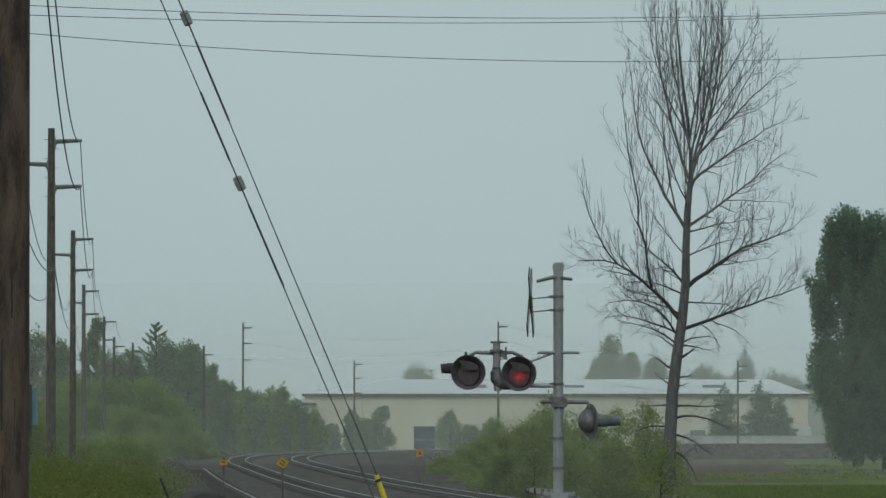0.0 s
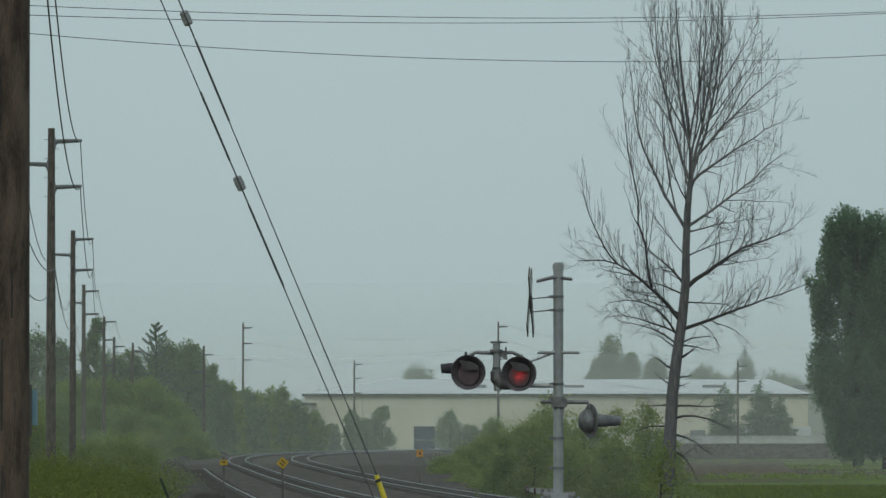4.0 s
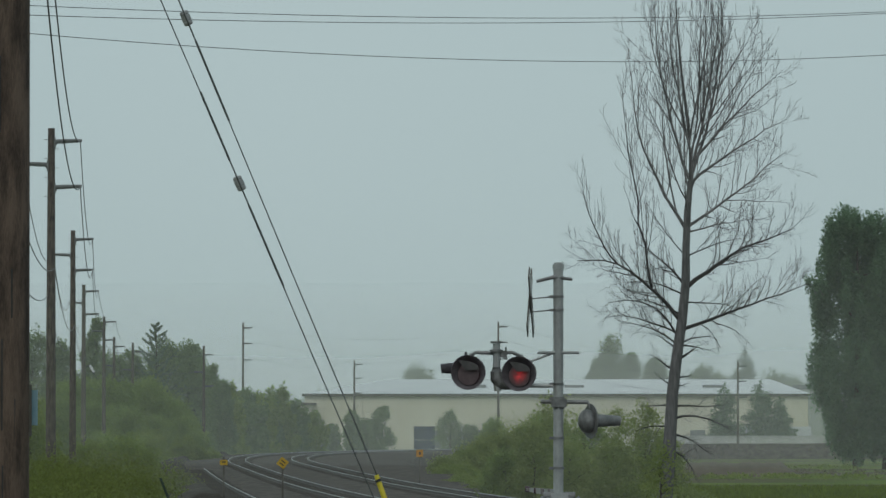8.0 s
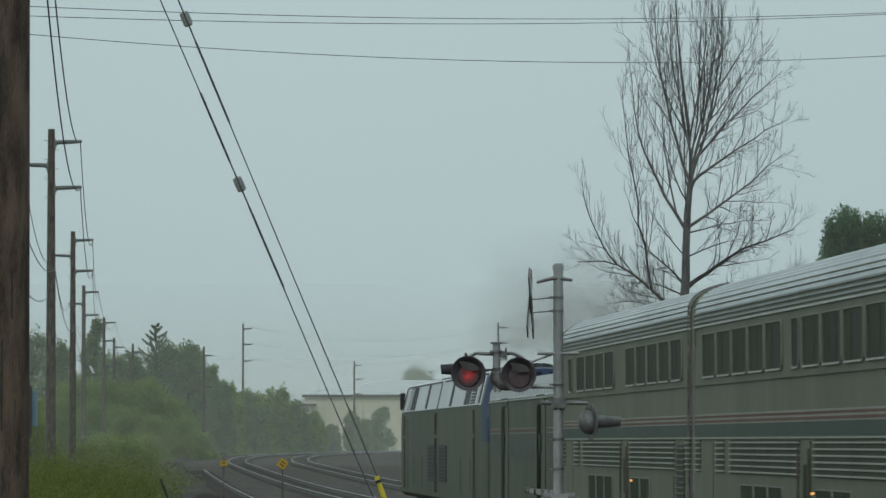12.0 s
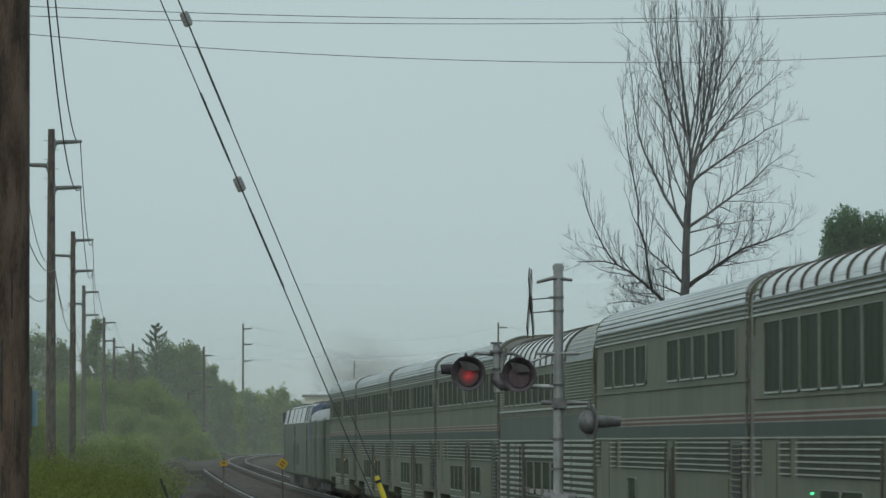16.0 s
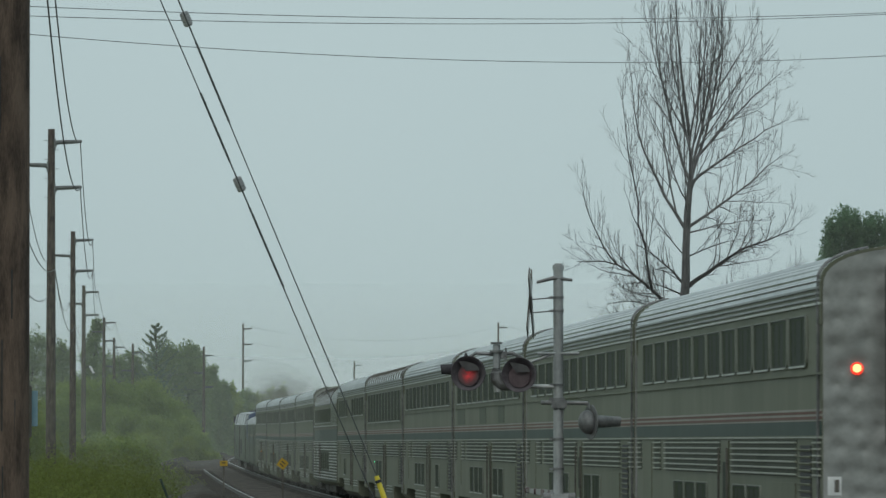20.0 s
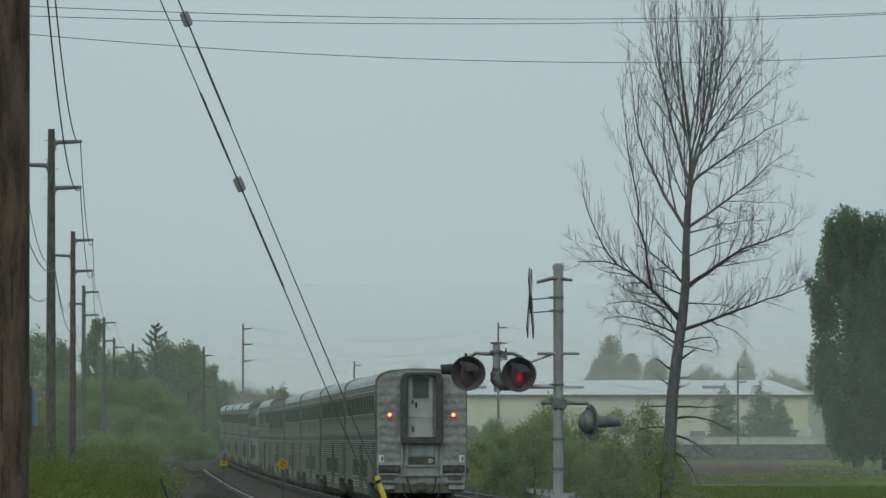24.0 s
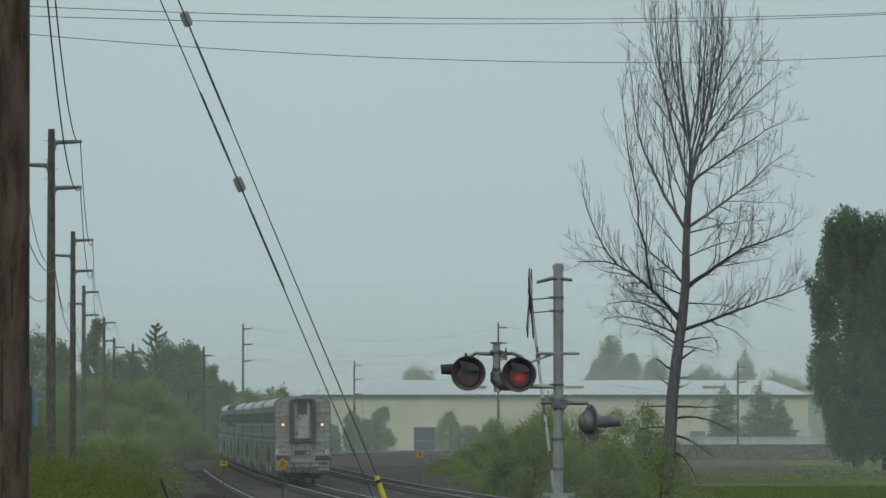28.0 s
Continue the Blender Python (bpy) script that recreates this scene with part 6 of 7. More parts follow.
def superliner(label, upper, lower, lounge=False, last=False, lamp=None, patches=()):
    """A two-level car. upper, lower: (first, last, count) runs of windows, in metres back from its front; y runs forward."""
    L = CAR - 0.55
    car = thing("passenger_car", (0, 0, 0), label, "train car", "passenger cars")
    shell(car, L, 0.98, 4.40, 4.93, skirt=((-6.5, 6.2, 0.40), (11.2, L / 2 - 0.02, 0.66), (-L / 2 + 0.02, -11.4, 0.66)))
    common(car, L, last=last)
    part("end_sheet", extrude_profile(bmesh.new(), [(x, z) for x, z in mirror_outline([(1.40, 0.95), (WIDE * 0.99, 1.1)] + [(a * 0.99, b - 0.02) for a, b in arc_profile(4.40, 4.93)])], -L / 2 - 0.012, -L / 2 + 0.01),
         ENDQUILT, car, "dented silver end sheet")
    for z0, z1, mt, nm in ((2.805, 2.832, STRIPE_WHITE, "white_stripe"), (2.77, 2.80, STRIPE_RED, "red_stripe"), (2.738, 2.765, STRIPE_WHITE, "white_stripe"), (2.70, 2.735, STRIPE_RED, "red_stripe"),
                           (2.676, 2.694, STRIPE_WHITE, "white_stripe"), (2.49, 2.672, STRIPE_BLUE, "blue_stripe")):
        stripe_band(car, L, z0, z1, mt, nm)
    far_end = CAR / 2
    for sg in (-1, 1):
        x0, x1 = sorted((sg * (WIDE - 0.01), sg * (WIDE + 0.028)))
        part("drip_rail", box(bmesh.new(), (x0, -L / 2, 4.175), (x1, L / 2, 4.205)), SILL, car, "bright drip rail under the roof")
        part("belt_rail", box(bmesh.new(), (x0, -L / 2, 3.275 - 0.27 * lounge), (x1, L / 2, 3.30 - 0.27 * lounge)), STEEL, car)
        for z in (4.255, 4.325, 4.395):
            part("eave_rib", box(bmesh.new(), (x0, -L / 2 + 0.1, z - 0.014), (x1, L / 2 - 0.1, z + 0.014)), EAVE, car)
        part("eave_strip", box(bmesh.new(), (sg * WIDE - 0.006, -L / 2 + 0.1, 4.21), (sg * WIDE + 0.006, L / 2 - 0.1, 4.43)), STEEL, car, "ribbed strip under the roof")
        part("belt_rail", box(bmesh.new(), (x0, -L / 2, 2.455), (x1, L / 2, 2.475)), FLUTE, car)
    for a, b, n in upper:
        w = abs(b - a) / n
        for i in range(n):
            for sg in (-1, 1):
                y = far_end - (a + (b - a) * (i + 0.5) / n)
                if lounge:
                    window(car, sg, y, 3.585, round(w - 0.20, 2), 0.96)
                else:
                    window(car, sg, y, 3.735, round(w - 0.26, 2), 0.64)
    for a, b, n in lower:
        w = abs(b - a) / n
        for i in range(n):
            for sg in (-1, 1):
                window(car, sg, far_end - (a + (b - a) * (i + 0.5) / n), 1.47, round(w - 0.2, 2), 0.62)
    for a, b in ((0.45, 1.15), (3.4, 4.5), (5.3, 13.6), (15.2, 23.0), (24.8, 25.55)):
        flutes(car, far_end - b, far_end - a, 1.93, 2.44, 6)
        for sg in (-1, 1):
            part("flute_backing", box(bmesh.new(), (sg * WIDE - 0.004, far_end - b, 1.94), (sg * WIDE + 0.004, far_end - a, 2.44)), BACKING, car, "sheet toned dark for the shade between the flutes")
    for a, b in ((6.9, 13.2), (15.4, 19.2)):
        flutes(car, far_end - b, far_end - a, 0.74, 1.02, 3)
    louvre(car, far_end - 24.0, 1.08, 2.36, 1.15)
    side_door(car, far_end - 14.35, 0.95, 0.56, 2.42)
    for sg in (-1, 1):
        part("hatch", box(bmesh.new(), (sg * WIDE - 0.014, L / 2 - 2.7, 1.3), (sg * WIDE + 0.014, L / 2 - 1.2, 2.40), 0.006), STEEL, car, "flush equipment hatch")
        part("battery_cover", box(bmesh.new(), (sg * WIDE - 0.014, far_end - 22.9, 1.06), (sg * WIDE + 0.012, far_end - 20.2, 1.86), 0.006), STEEL, car, "flush equipment cover")
        part("downpipe", sweep(bmesh.new(), [(sg * (WIDE + 0.02), -L / 2 + 0.24, 0.9), (sg * (WIDE + 0.02), -L / 2 + 0.24, 4.36)] + [(sg * (x + 0.025), -L / 2 + 0.24 + 0.02 * i, z + 0.035) for i, (x, z) in enumerate(arc_profile(4.40, 4.93)[1:8])], 0.022, 6), GALVDARK, car, "grey pipe bent over the roof's end")
        part("jumper_socket", box(bmesh.new(), (sg * WIDE - 0.01, -L / 2 + 0.05, 1.30), (sg * WIDE + 0.09, -L / 2 + 0.35, 1.52), 0.02), UNDER, car)
        for a, b in patches:
            part("dark_side_patch", box(bmesh.new(), (sg * WIDE - 0.004, far_end - b, 2.86), (sg * WIDE + 0.003, far_end - a, 3.26)), BAGGAGE, car, "darker patch on the car's side")
        if lamp:
            part("door_lamp", rod(bmesh.new(), (sg * (WIDE + 0.01), far_end - lamp[0], 1.735), (sg * (WIDE + 0.05), far_end - lamp[0], 1.735), 0.017, n=10), lamp[1], car, "small lit door lamp")
    if lounge:
        sky_windows(car, far_end - 1.3, far_end - 24.6, 15, 4.40, 4.93)
    for k in (-6.0, 1.5, 7.0):
        part("roof_vent", box(bmesh.new(), (-0.22, k, 4.90), (0.22, k + 0.5, 5.0), 0.03), STEEL, car)
    return car


def sky_windows(car, y1, y0, n, z0, z1):
    """Curved panes let into the roof's shoulder, with bright ribs between them."""
    roof = [(x, z) for x, z in arc_profile(z0, z1) if x > 0.75]
    w = (y1 - y0) / n
    for sg in (-1, 1):
        for i in range(n + 1):
            def rib():
                bm = bmesh.new()
                o = [(sg * x * 1.03, z + 0.035) for x, z in roof]
                q = [(sg * x * 0.98, z - 0.02) for x, z in roof]
                return extrude_profile(bm, o + q[::-1], -0.07, 0.07)
            shared("roof_rib|%d%d" % (sg, z1 * 100), rib, UNDER, car, pose(0, y0 + w * i, 0), "dark rib between roof windows")
            if i < n:
                def pane():
                    bm = bmesh.new()
                    o = [(sg * x * 1.016, z + 0.018) for x, z in roof]
                    q = [(sg * x * 0.98, z - 0.02) for x, z in roof]
                    return extrude_profile(bm, o + q[::-1], -w / 2 + 0.09, w / 2 - 0.09)
                shared("sky_window|%d%d%.2f" % (sg, z1 * 100, w), pane, ROOFGLASS, car, pose(0, y0 + w * (i + 0.5), 0), "curved roof window")


def parlour_car():
    L = CAR - 0.55
    far_end = CAR / 2
    car = thing("passenger_car", (0, 0, 0), "older dark blue parlour car with bright fluted lower sides", "train car", "passenger cars")
    shell(car, L, 0.62, 4.00, 4.84, roof_mat=DULLROOF, rib=0)
    common(car, L, top=4.8)
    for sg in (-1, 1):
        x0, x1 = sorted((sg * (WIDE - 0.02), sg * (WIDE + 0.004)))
        part("flute_backing", box(bmesh.new(), (x0, -L / 2 + 0.1, 0.8), (x1, L / 2 - 0.1, 2.40)), BACKING, car, "sheet toned dark for the shade between the flutes")
    for a, b in ((0.5, 1.3), (1.7, 2.3), (3.6, 4.9), (5.4, 7.0), (17.9, 20.6), (21.0, 25.5)):
        flutes(car, far_end - b, far_end - a, 0.82, 2.40, 13, STEELBRIGHT, "bright_flute", 0.04)
    flutes(car, far_end - 17.6, far_end - 8.2, 2.035, 2.40, 3, STEELBRIGHT, "bright_flute", 0.04)
    flutes(car, far_end - 17.6, far_end - 8.2, 0.82, 1.185, 3, STEELBRIGHT, "bright_flute", 0.04)
    stripe_band(car, L, 2.47, 2.94, PARLOUR_BLUE, "blue_side")
    stripe_band(car, L, 2.97, 3.065, BROWNBAND, "brown_stripe")
    stripe_band(car, L, 3.08, 3.115, SILL, "bright_moulding", 0.03)
    stripe_band(car, L, 2.42, 2.45, SILL, "bright_moulding", 0.03)
    for i in range(10):
        for sg in (-1, 1):
            window(car, sg, far_end - 1.5 - (i + 0.5) * 1.74, 3.54, 1.48, 0.58)
    sky_windows(car, far_end - 1.3, far_end - 19.0, 11, 4.00, 4.84)
    flutes(car, -L / 2 + 0.3, far_end - 19.2, 3.14, 4.02, 15)
    flutes(car, far_end - 1.3, L / 2 - 0.15, 3.14, 4.02, 15)
    # shoulder ribs behind the roof windows
    for i in range(9):
        a = radians(6 + 6.4 * i)
        x, z = WIDE * math.cos(a) ** 0.72, 4.00 + 0.84 * math.sin(a) ** 0.80
        for sg in (-1, 1):
            part("shoulder_rib", rod(bmesh.new(), (sg * x, -L / 2 + 0.3, z), (sg * x, far_end - 19.3, z), 0.022, n=6), FLUTE, car)
    for i in range(4):
        for sg in (-1, 1):
            window(car, sg, far_end - 8.4 - (i + 0.5) * 2.28, 1.62, 1.9, 0.72, sill=False)
    side_door(car, far_end - 7.55, 0.95, 0.8, 2.4, UNDER)
    return car


def baggage_car():
    L = 21.7
    car = thing("baggage_car", (0, 0, 0), "low grey baggage car with a wet ribbed round roof", "train car")
    shell(car, L, 0.70, 3.40, 3.92, rib=0, roof_mat=STEELROOF, wall_mat=BAGGAGE)
    common(car, L, top=3.88)
    roof = arc_profile(3.43, 3.94)
    for i in range(27):
        def rib():
            bm = bmesh.new()
            o = [(x * 1.02, z + 0.03) for x, z in mirror_outline(roof)]
            q = [(x * 0.97, z - 0.04) for x, z in mirror_outline(roof)]
            return extrude_profile(bm, o + q[::-1], -0.05, 0.05)
        shared("roof_rib|baggage", rib, STEELROOF, car, pose(0, -L / 2 + 0.5 + i * 0.8, 0))
    for z0, z1, mt, nm in ((2.70, 2.722, BAGLINE, "pale_stripe"), (2.65, 2.69, STRIPE_RED, "red_stripe"), (2.60, 2.622, BAGLINE, "pale_stripe"), (2.08, 2.58, BAGBLUE, "blue_stripe"), (2.02, 2.05, BAGGAGE, "rub_rail")):
        stripe_band(car, L, z0, z1, mt, nm)
    for y in (5.6, -5.4):
        for sg in (-1, 1):
            d = part("loading_door", box(bmesh.new(), (sg * WIDE - 0.02, y - 1.2, 0.85), (sg * WIDE + 0.035, y + 1.2, 3.2), 0.01), BAGGAGE, car, "wide sliding loading door")
            # proud black strip paints the shade of the recess beside the door
            part("door_recess_shade", box(bmesh.new(), (sg * WIDE - 0.02, y - 0.15, 0.8), (sg * WIDE + 0.045, y + 0.55, 3.22), 0.01), BLACK, car, "black strip painted for the shade of the door recess")
            part("door_guide", box(bmesh.new(), (sg * WIDE - 0.02, y + 0.62, 0.8), (sg * WIDE + 0.06, y + 1.05, 3.22), 0.01), BAGGAGE, car, "upright door guide")
            part("door_window", box(bmesh.new(), (sg * (WIDE + 0.035) - 0.004, y - 0.3, 2.2), (sg * (WIDE + 0.035) + 0.004, y + 0.3, 2.58)), GLASS, d)
            part("lintel", box(bmesh.new(), (sg * WIDE - 0.02, y - 1.0, 3.22), (sg * WIDE + 0.08, y + 1.3, 3.44), 0.02), BAGGAGE, car, "boxed door lintel")
    part("drip_rail", box(bmesh.new(), (-WIDE - 0.03, -L / 2, 3.345), (-WIDE + 0.01, L / 2, 3.375)), SILL, car)
    part("drip_rail", box(bmesh.new(), (WIDE - 0.01, -L / 2, 3.345), (WIDE + 0.03, L / 2, 3.375)), SILL, car)
    return car


def locomotive(second):
    L = 20.6
    car = thing("locomotive", (0, 0, 0), "silver-grey diesel locomotive, sloping upper sides" + (", blue nose to the train" if second else ""), "locomotive", "locomotives")
    low, belt, shoulder, top = 0.75, 3.33, 4.06, 4.27
    prof = mirror_outline([(1.45, low), (WIDE, low + 0.12), (WIDE, 2.42), (WIDE, belt), (1.385, shoulder), (1.02, top - 0.05), (0.0, top)])
    bm = bmesh.new()
    rings = []
    # from the tail to the nose: the windscreen slopes back from a blunt upright front
    for y, kx, cut in ((-L / 2, 1, 9), (L / 2 - 1.7, 1, 9), (L / 2 - 1.1, 1, 4.22), (L / 2 - 0.4, 0.985, 3.35), (L / 2 - 0.1, 0.96, 2.9), (L / 2, 0.93, 2.7)):
        rings.append([bm.verts.new((x * kx, y, z if z < 2.5 else 2.42 + (z - 2.42) * min(1.0, (cut - 2.42) / (top - 2.42)))) for x, z in prof])
    n = len(prof)
    for a, b in zip(rings, rings[1:]):
        for i in range(n):
            bm.faces.new((a[i], a[(i + 1) % n], b[(i + 1) % n], b[i]))
    bm.faces.new(rings[0][::-1])
    bm.faces.new(rings[-1])
    bmesh.ops.recalc_face_normals(bm, faces=bm.faces[:])
    body = part("body", bm, LOCOSHADE, car)
    body.data.materials.append(LOCOLIT)
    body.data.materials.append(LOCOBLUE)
    # faces turned upward take the sky-lit tone, the sides the shaded one
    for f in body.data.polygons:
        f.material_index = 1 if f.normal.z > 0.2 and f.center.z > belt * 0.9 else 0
        if f.center.y > L / 2 - 2.4 and f.center.z > 2.45 and (second or abs(f.normal.x) < 0.8):
            f.material_index = 2
    for sg in (-1, 1):
        bm = bmesh.new()
        a = [bm.verts.new(p) for p in ((sg * 0.10, L / 2 - 0.47, 3.50), (sg * 1.10, L / 2 - 0.49, 3.48), (sg * 0.95, L / 2 - 1.00, 4.02), (sg * 0.10, L / 2 - 1.00, 4.09))]
        b = [bm.verts.new(v.co + Vector((0, 0.03, 0.05))) for v in a]
        bm.faces.new(a[::-1])
        bm.faces.new(b)
        for i in range(4):
            bm.faces.new((a[i], a[(i + 1) % 4], b[(i + 1) % 4], b[i]))
        bmesh.ops.recalc_face_normals(bm, faces=bm.faces[:])
        part("windscreen", bm, SCREEN, car, "dark sloping windscreen pane")
    truck(car, L / 2 - 4.2)
    truck(car, -L / 2 + 4.0)
    part("fuel_tank", box(bmesh.new(), (-1.4, -3.4, 0.25), (1.4, 3.2, 0.8), 0.08), UNDER, car)
    hyp = math.hypot(WIDE - 1.385, shoulder - belt)

    def on_slope(y0, y1, u0, u1, mat, name, label, sg, proud=0.012):
        b = bmesh.new()
        c = [(u0, y0), (u0, y1), (u1, y1), (u1, y0)]
        lo = [b.verts.new((sg * (WIDE - (WIDE - 1.385) * u / hyp - 0.02), y, belt + (shoulder - belt) * u / hyp)) for u, y in c]
        hi = [b.verts.new((sg * (WIDE - (WIDE - 1.385) * u / hyp + proud), y, belt + (shoulder - belt) * u / hyp + proud * 0.5)) for u, y in c]
        b.faces.new(lo[::-1])
        b.faces.new(hi)
        for i in range(4):
            b.faces.new((lo[i], lo[(i + 1) % 4], hi[(i + 1) % 4], hi[i]))
        bmesh.ops.recalc_face_normals(b, faces=b.faces[:])
        return part(name, b, mat, car, label)

    for sg in (-1, 1):
        # cab window, louvres and slanted intakes, counted back from the nose
        for f0, f1, mat, nm, lab in ((1.75 if not second else 2.3, 2.75, GLASS, "cab_window", "black slanted cab window"), (6.25, 7.45, BLACK, "air_intake", "dark slanted air intake"),
                                     (7.75, 8.6, BLACK, "air_intake", "dark slanted air intake"), (14.1, 14.95, BLACK, "air_intake", "dark slanted air intake")):
            on_slope(L / 2 - f1, L / 2 - f0, 0.04, 0.74, mat, nm, lab, sg)
        on_slope(L / 2 - 5.9, L / 2 - 4.3, 0.05, 0.74, BLACK, "louvre_panel", "slatted roof louvre", sg)
        for k in range(8):
            on_slope(L / 2 - 5.85, L / 2 - 4.35, 0.075 + 0.083 * k, 0.094 + 0.083 * k, LOCOLIT, "louvre_slat", "", sg, 0.03)
        for f in (5.95, 3.1, 2.9):
            on_slope(L / 2 - f, L / 2 - f + 0.05, 0.03, 0.71, LOCOLIT, "slope_rib", "", sg, 0.03)
        if not second:
            on_slope(L / 2 - 5.25, L / 2 - 4.97, 0.05, 0.70, LOCOLIT, "louvre_mullion", "pale post between two louvre panels", sg, 0.035)
        on_slope(-L / 2, -L / 2 + 0.40, 0.0, hyp, ENDCOLLAR, "end_collar", "grey-green band at the body's end", sg, 0.014)
        part("roof_gutter", rod(bmesh.new(), (sg * 1.345, -L / 2 + 0.9, shoulder + 0.035), (sg * 1.345, L / 2 - 1.9, shoulder + 0.035), 0.028, n=6), UNDER, car, "dark gutter along the roof's edge")
        part("belt_moulding", box(bmesh.new(), (sg * WIDE - 0.01, -L / 2, belt - 0.02), (sg * WIDE + 0.012, L / 2 - 2.4, belt + 0.01)), LOCOSHADE, car)
        g = part("side_grille", box(bmesh.new(), (sg * WIDE - 0.012, -L / 2 + 1.3, 1.30), (sg * WIDE + 0.012, -L / 2 + 4.7, 2.32), 0.004), BLACK, car, "dark louvred side grille")
        for k in range(10):
            shared("slat|loco", lambda: box(bmesh.new(), (-0.018, -1.66, -0.012), (0.018, 1.66, 0.012)), UNDER, g, pose(sg * (WIDE + 0.014), -L / 2 + 3.0, 1.36 + k * 0.1, 0, 25 * sg, 0))
        for y in (-L / 2 + 0.25, -L / 2 + 0.65, L / 2 - 3.5, L / 2 - 3.9):
            for z0, z1 in ((1.0, 2.52), (2.62, 3.22)):
                part("grab_rail", rod(bmesh.new(), (sg * (WIDE + 0.05), y, z0), (sg * (WIDE + 0.05), y, z1), 0.014, n=6), UNDER, car, "dark upright grab rail")
        part("cab_door", box(bmesh.new(), (sg * WIDE - 0.015, L / 2 - 4.9, 1.0), (sg * WIDE + 0.015, L / 2 - 4.1, 3.1), 0.006), LOCOSHADE, car)
        for y, ln, z in ((-2.5, 3.0, 1.1), (2.0, 2.6, 1.1)):
            part("access_panel", box(bmesh.new(), (sg * WIDE - 0.012, y, z), (sg * WIDE + 0.010, y + ln, z + 0.9), 0.004), LOCOSHADE, car)
        if not second:
            part("mirror", box(bmesh.new(), (sg * 1.56 - 0.05, L / 2 - 1.35, 3.42), (sg * 1.56 + 0.10, L / 2 - 1.22, 3.95), 0.01), BLACK, car, "black cab mirror")
    bm = bmesh.new()
    box(bm, (-0.62, -L / 2 + 1.0, top - 0.06), (0.62, -L / 2 + 4.6, top + 0.07), 0.03)
    part("radiator_hatch", bm, SOOT, car, "dark roof radiator hatch")
    for k in range(3):
        part("cooling_fan", rod(bmesh.new(), (0, -L / 2 + 1.6 + k * 1.15, top + 0.05), (0, -L / 2 + 1.6 + k * 1.15, top + 0.14), 0.48, n=20), SOOT, car, "round roof fan")
    part("exhaust_stack", box(bmesh.new(), (-0.4, -1.2, top - 0.04), (0.4, 0.6, top + 0.10), 0.04), SOOT, car, "sooty exhaust stack")
    part("brake_grid_hatch", box(bmesh.new(), (-0.6, 1.6, top - 0.05), (0.6, 4.2, top + 0.08), 0.03), SOOT, car)
    for f, w in ((3.9, 0.5), (6.4, 0.9), (8.8, 0.7)):
        part("roof_box", box(bmesh.new(), (-0.45, L / 2 - f - w, top - 0.03), (0.45, L / 2 - f, top + 0.09), 0.04), SOOT, car, "dark box on the roof")
    for k in range(4):
        part("antenna", rod(bmesh.new(), (0.2 - 0.13 * k, L / 2 - 2.3 - 0.3 * k, top - 0.02), (0.2 - 0.13 * k, L / 2 - 2.3 - 0.3 * k, top + 0.10), 0.10, n=10), SOOT, car, "short black roof antenna")
    part("horn", rod(bmesh.new(), (-0.25, L / 2 - 4.3, top + 0.08), (0.25, L / 2 - 4.3, top + 0.08), 0.05, n=8), UNDER, car)
    part("tail_door", box(bmesh.new(), (-0.4, -L / 2 - 0.03, 1.5), (0.4, -L / 2 + 0.02, 3.5), 0.01), UNDER, car)
    part("tail_coupler", box(bmesh.new(), (-0.16, -L / 2 - 0.3, 0.72), (0.16, -L / 2 + 0.1, 1.0), 0.03), UNDER, car)
    part("nose_coupler", box(bmesh.new(), (-0.16, L / 2 - 0.1, 0.72), (0.16, L / 2 + 0.3, 1.0), 0.03), UNDER, car)
    return car


def make_smoke():
    """Exhaust that trails over the locomotives, in soft pieces."""
    e = thing("exhaust_smoke", (0, 0, 0), "thin grey-brown diesel exhaust drifting beside the locomotives", "smoke")
    for i, (back_by, r, x, z) in enumerate(((14.0, 1.35, 0.5, 5.2), (20.0, 2.2, 1.2, 5.6), (29.0, 2.8, 1.6, 5.7))):
        bm = bmesh.new()
        bmesh.ops.create_circle(bm, cap_ends=True, segments=28, radius=1, matrix=Matrix.Rotation(radians(90), 4, "X"))
        ob = part("smoke_puff", bm, SMOKE, e)
        ob.matrix_basis = pose(x, -10 - back_by, z, 4 - 3 * i, 10 * i, 3 * i) @ Matrix.Diagonal((r * 1.3, 1, r * 0.62, 1))
    return e


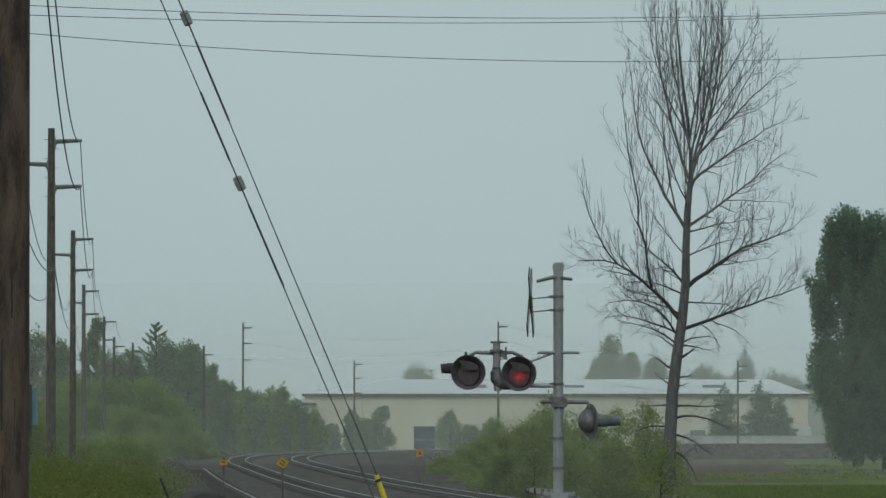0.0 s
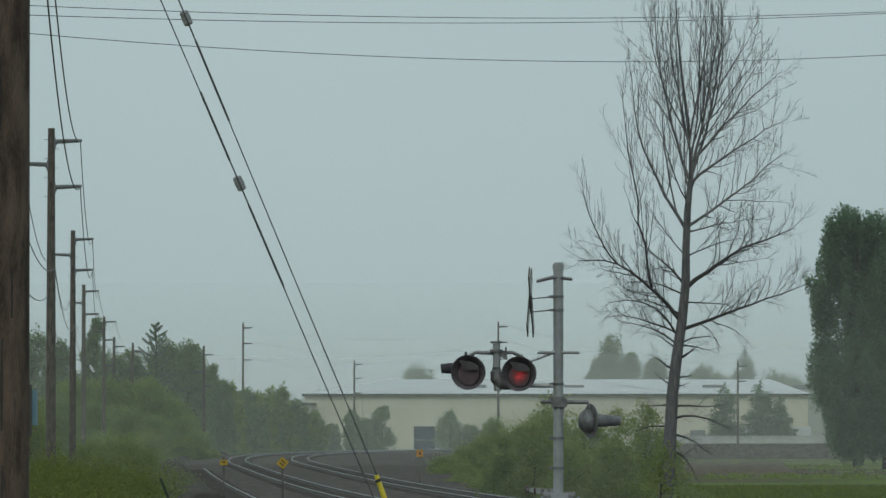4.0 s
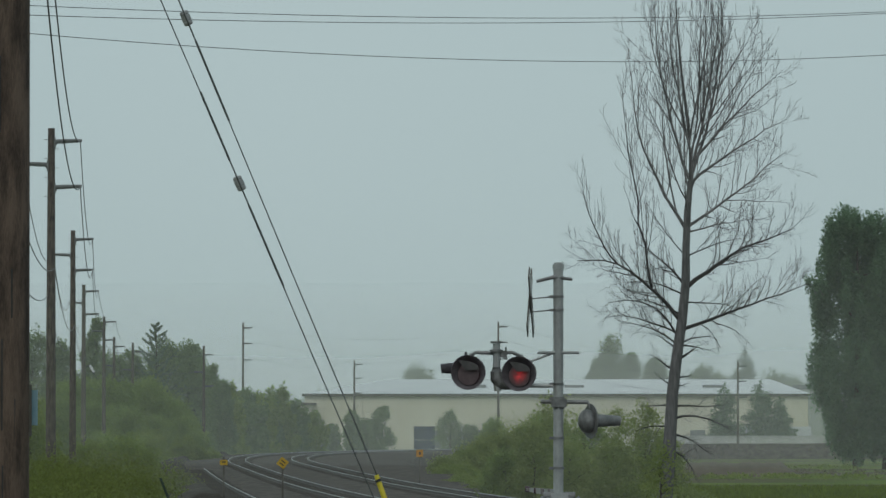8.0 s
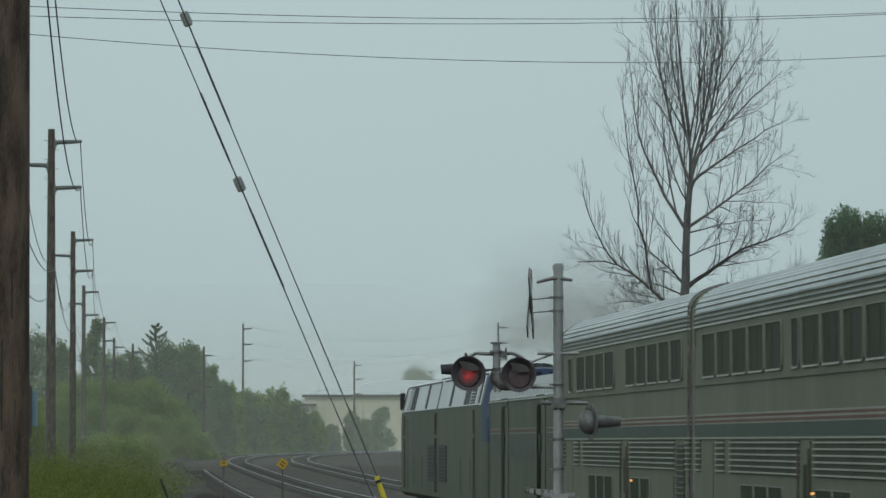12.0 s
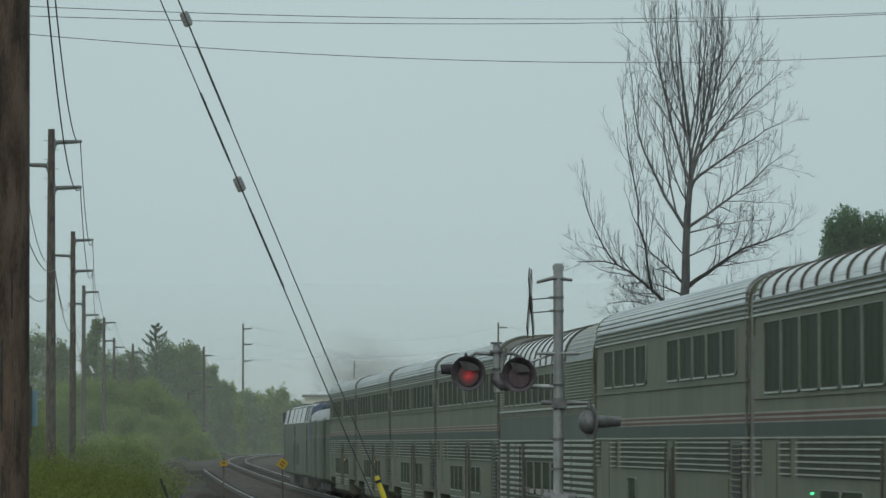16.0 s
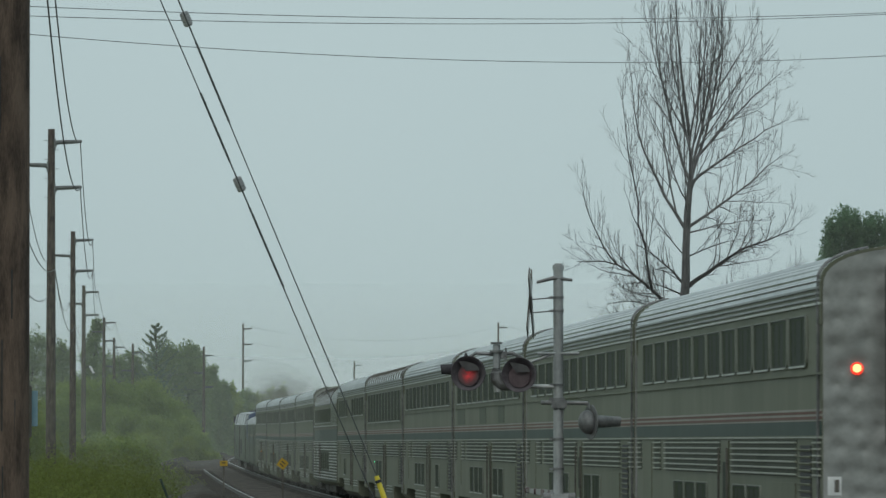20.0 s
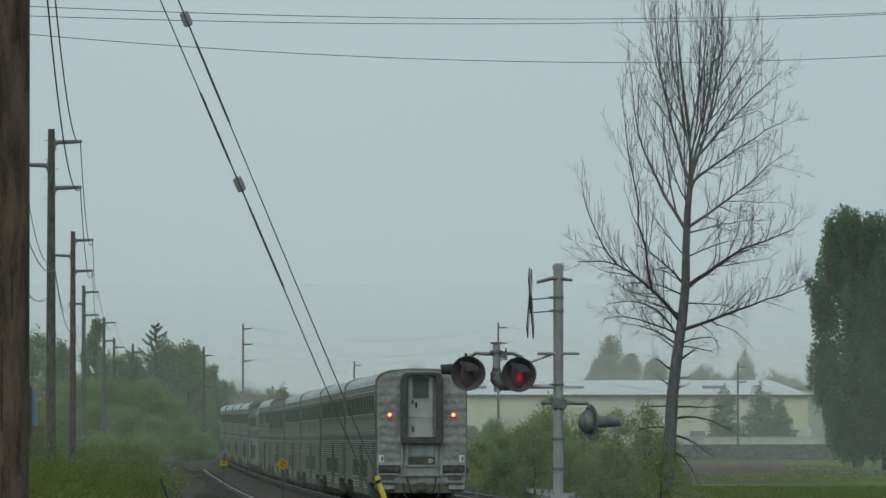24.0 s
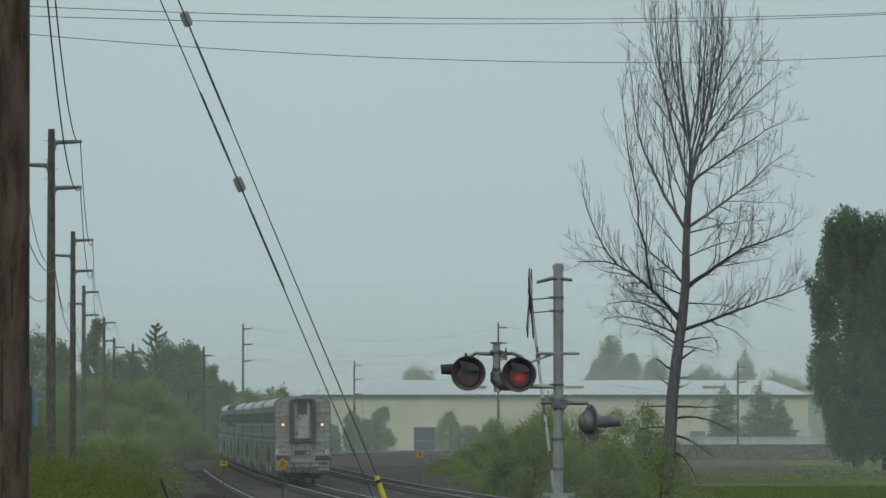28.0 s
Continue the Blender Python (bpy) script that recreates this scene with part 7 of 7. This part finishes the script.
def make_train():
    """Every vehicle with the moment at which its front passes abreast of the camera."""
    coach = ((1.45, 24.25, 11),)
    bedroom = ((1.4, 11.85, 5), (12.75, 13.75, 1), (13.9, 24.35, 5))
    amber, green = (15.2, AMBER), (7.05, GREEN_LAMP)
    low = ((6.7, 11.9, 3), (15.3, 19.0, 2))
    plan = [(locomotive(False), 6.14, 21.0), (locomotive(True), 6.803, 21.0), (baggage_car(), 7.535, 22.2)]
    two = [
        superliner("stainless steel two-level dormitory car with red and blue stripes", ((1.95, 2.95, 1), (3.9, 12.25, 4), (14.4, 24.4, 5)), low, lamp=(15.7, AMBER)),
        superliner("stainless steel two-level sleeping car with red and blue stripes", bedroom, low, lamp=amber),
        superliner("stainless steel two-level sleeping car with red and blue stripes", bedroom, low),
        superliner("stainless steel two-level sleeping car with red and blue stripes", bedroom, low),
        parlour_car(),
        superliner("stainless steel two-level dining car with few windows", ((2.0, 10.3, 4), (13.7, 24.1, 5)), ((6.7, 8.4, 1),)),
        superliner("stainless steel lounge car with tall windows and glazed roof", ((1.55, 24.25, 11),), ((7.7, 12.0, 2),), lounge=True, lamp=green),
        superliner("stainless steel two-level coach with red and blue stripes", coach, ((6.7, 11.9, 3), (17.4, 19.2, 1))),
        superliner("stainless steel two-level coach with red and blue stripes", coach, low, patches=((1.5, 4.5), (10.3, 12.7), (17.0, 19.0))),
        superliner("stainless steel two-level coach with red and blue stripes", ((1.75, 24.4, 11),), low),
        superliner("stainless steel two-level rear coach with lit red tail lamps", coach, low, last=True)]
    for i, c in enumerate(two):
        plan.append((c, 8.25 + 0.8534 * i, CAR))
    return plan, make_smoke()


train, smoke = make_train()


# ---- what moves ----
def along(s):
    x, y, h = line(s)
    rise = (grade(s + 10) - grade(s - 10)) / 20
    return pose(x, y, grade(s), math.degrees(rise), 0, -math.degrees(h))


def motions():
    for car, abreast, length in train:
        turned = pose(0, 0, 0, 0, 0, 180) if car is train[1][0] else pose(0, 0, 0)
        walk(car, [(t, along(SPEED * (t - abreast) - length / 2) @ turned) for t in (0, 7, 12, 14, 16, 18, 19, 20, 21, 22, 23, 24, 25, 26, 27, 28)])
    walk(smoke, [(t, along(SPEED * (t - 6.19))) for t in (0, 7, 12, 14, 16, 18, 19, 20, 21, 22, 23, 24, 25, 26, 27, 28)])
    # the two lamps flash in turn: each turns its bright face forward for about half a second
    half_period = 0.5206
    for k, rot in enumerate(rotors):
        angle, t = (180 if k == 0 else 0), 0.04
        rows = [(0.0, pose(0, -0.115, 0, 0, 0, angle))]
        while t < 27.8:
            rows.append((t, pose(0, -0.115, 0, 0, 0, angle)))
            for j in (1, 2, 3):
                rows.append((t + 0.02 * j, pose(0, -0.115, 0, 0, 0, angle + 60 * j)))
            angle += 180
            t += half_period
        rows.append((28.0, pose(0, -0.115, 0, 0, 0, angle)))
        walk(rot, rows)
    rest = lambda a: pose(-0.06, 0.05, 2.26, a, 0, 2.4)
    walk(gate_arm, [(0, rest(0)), (26.0, rest(0)), (26.2, rest(2)), (26.5, rest(5.3)), (26.8, rest(9.6)), (27.1, rest(13.0)), (27.4, rest(16.2)), (27.6, rest(18.7)), (27.8, rest(23.1)), (28.0, rest(27.2))])


motions()
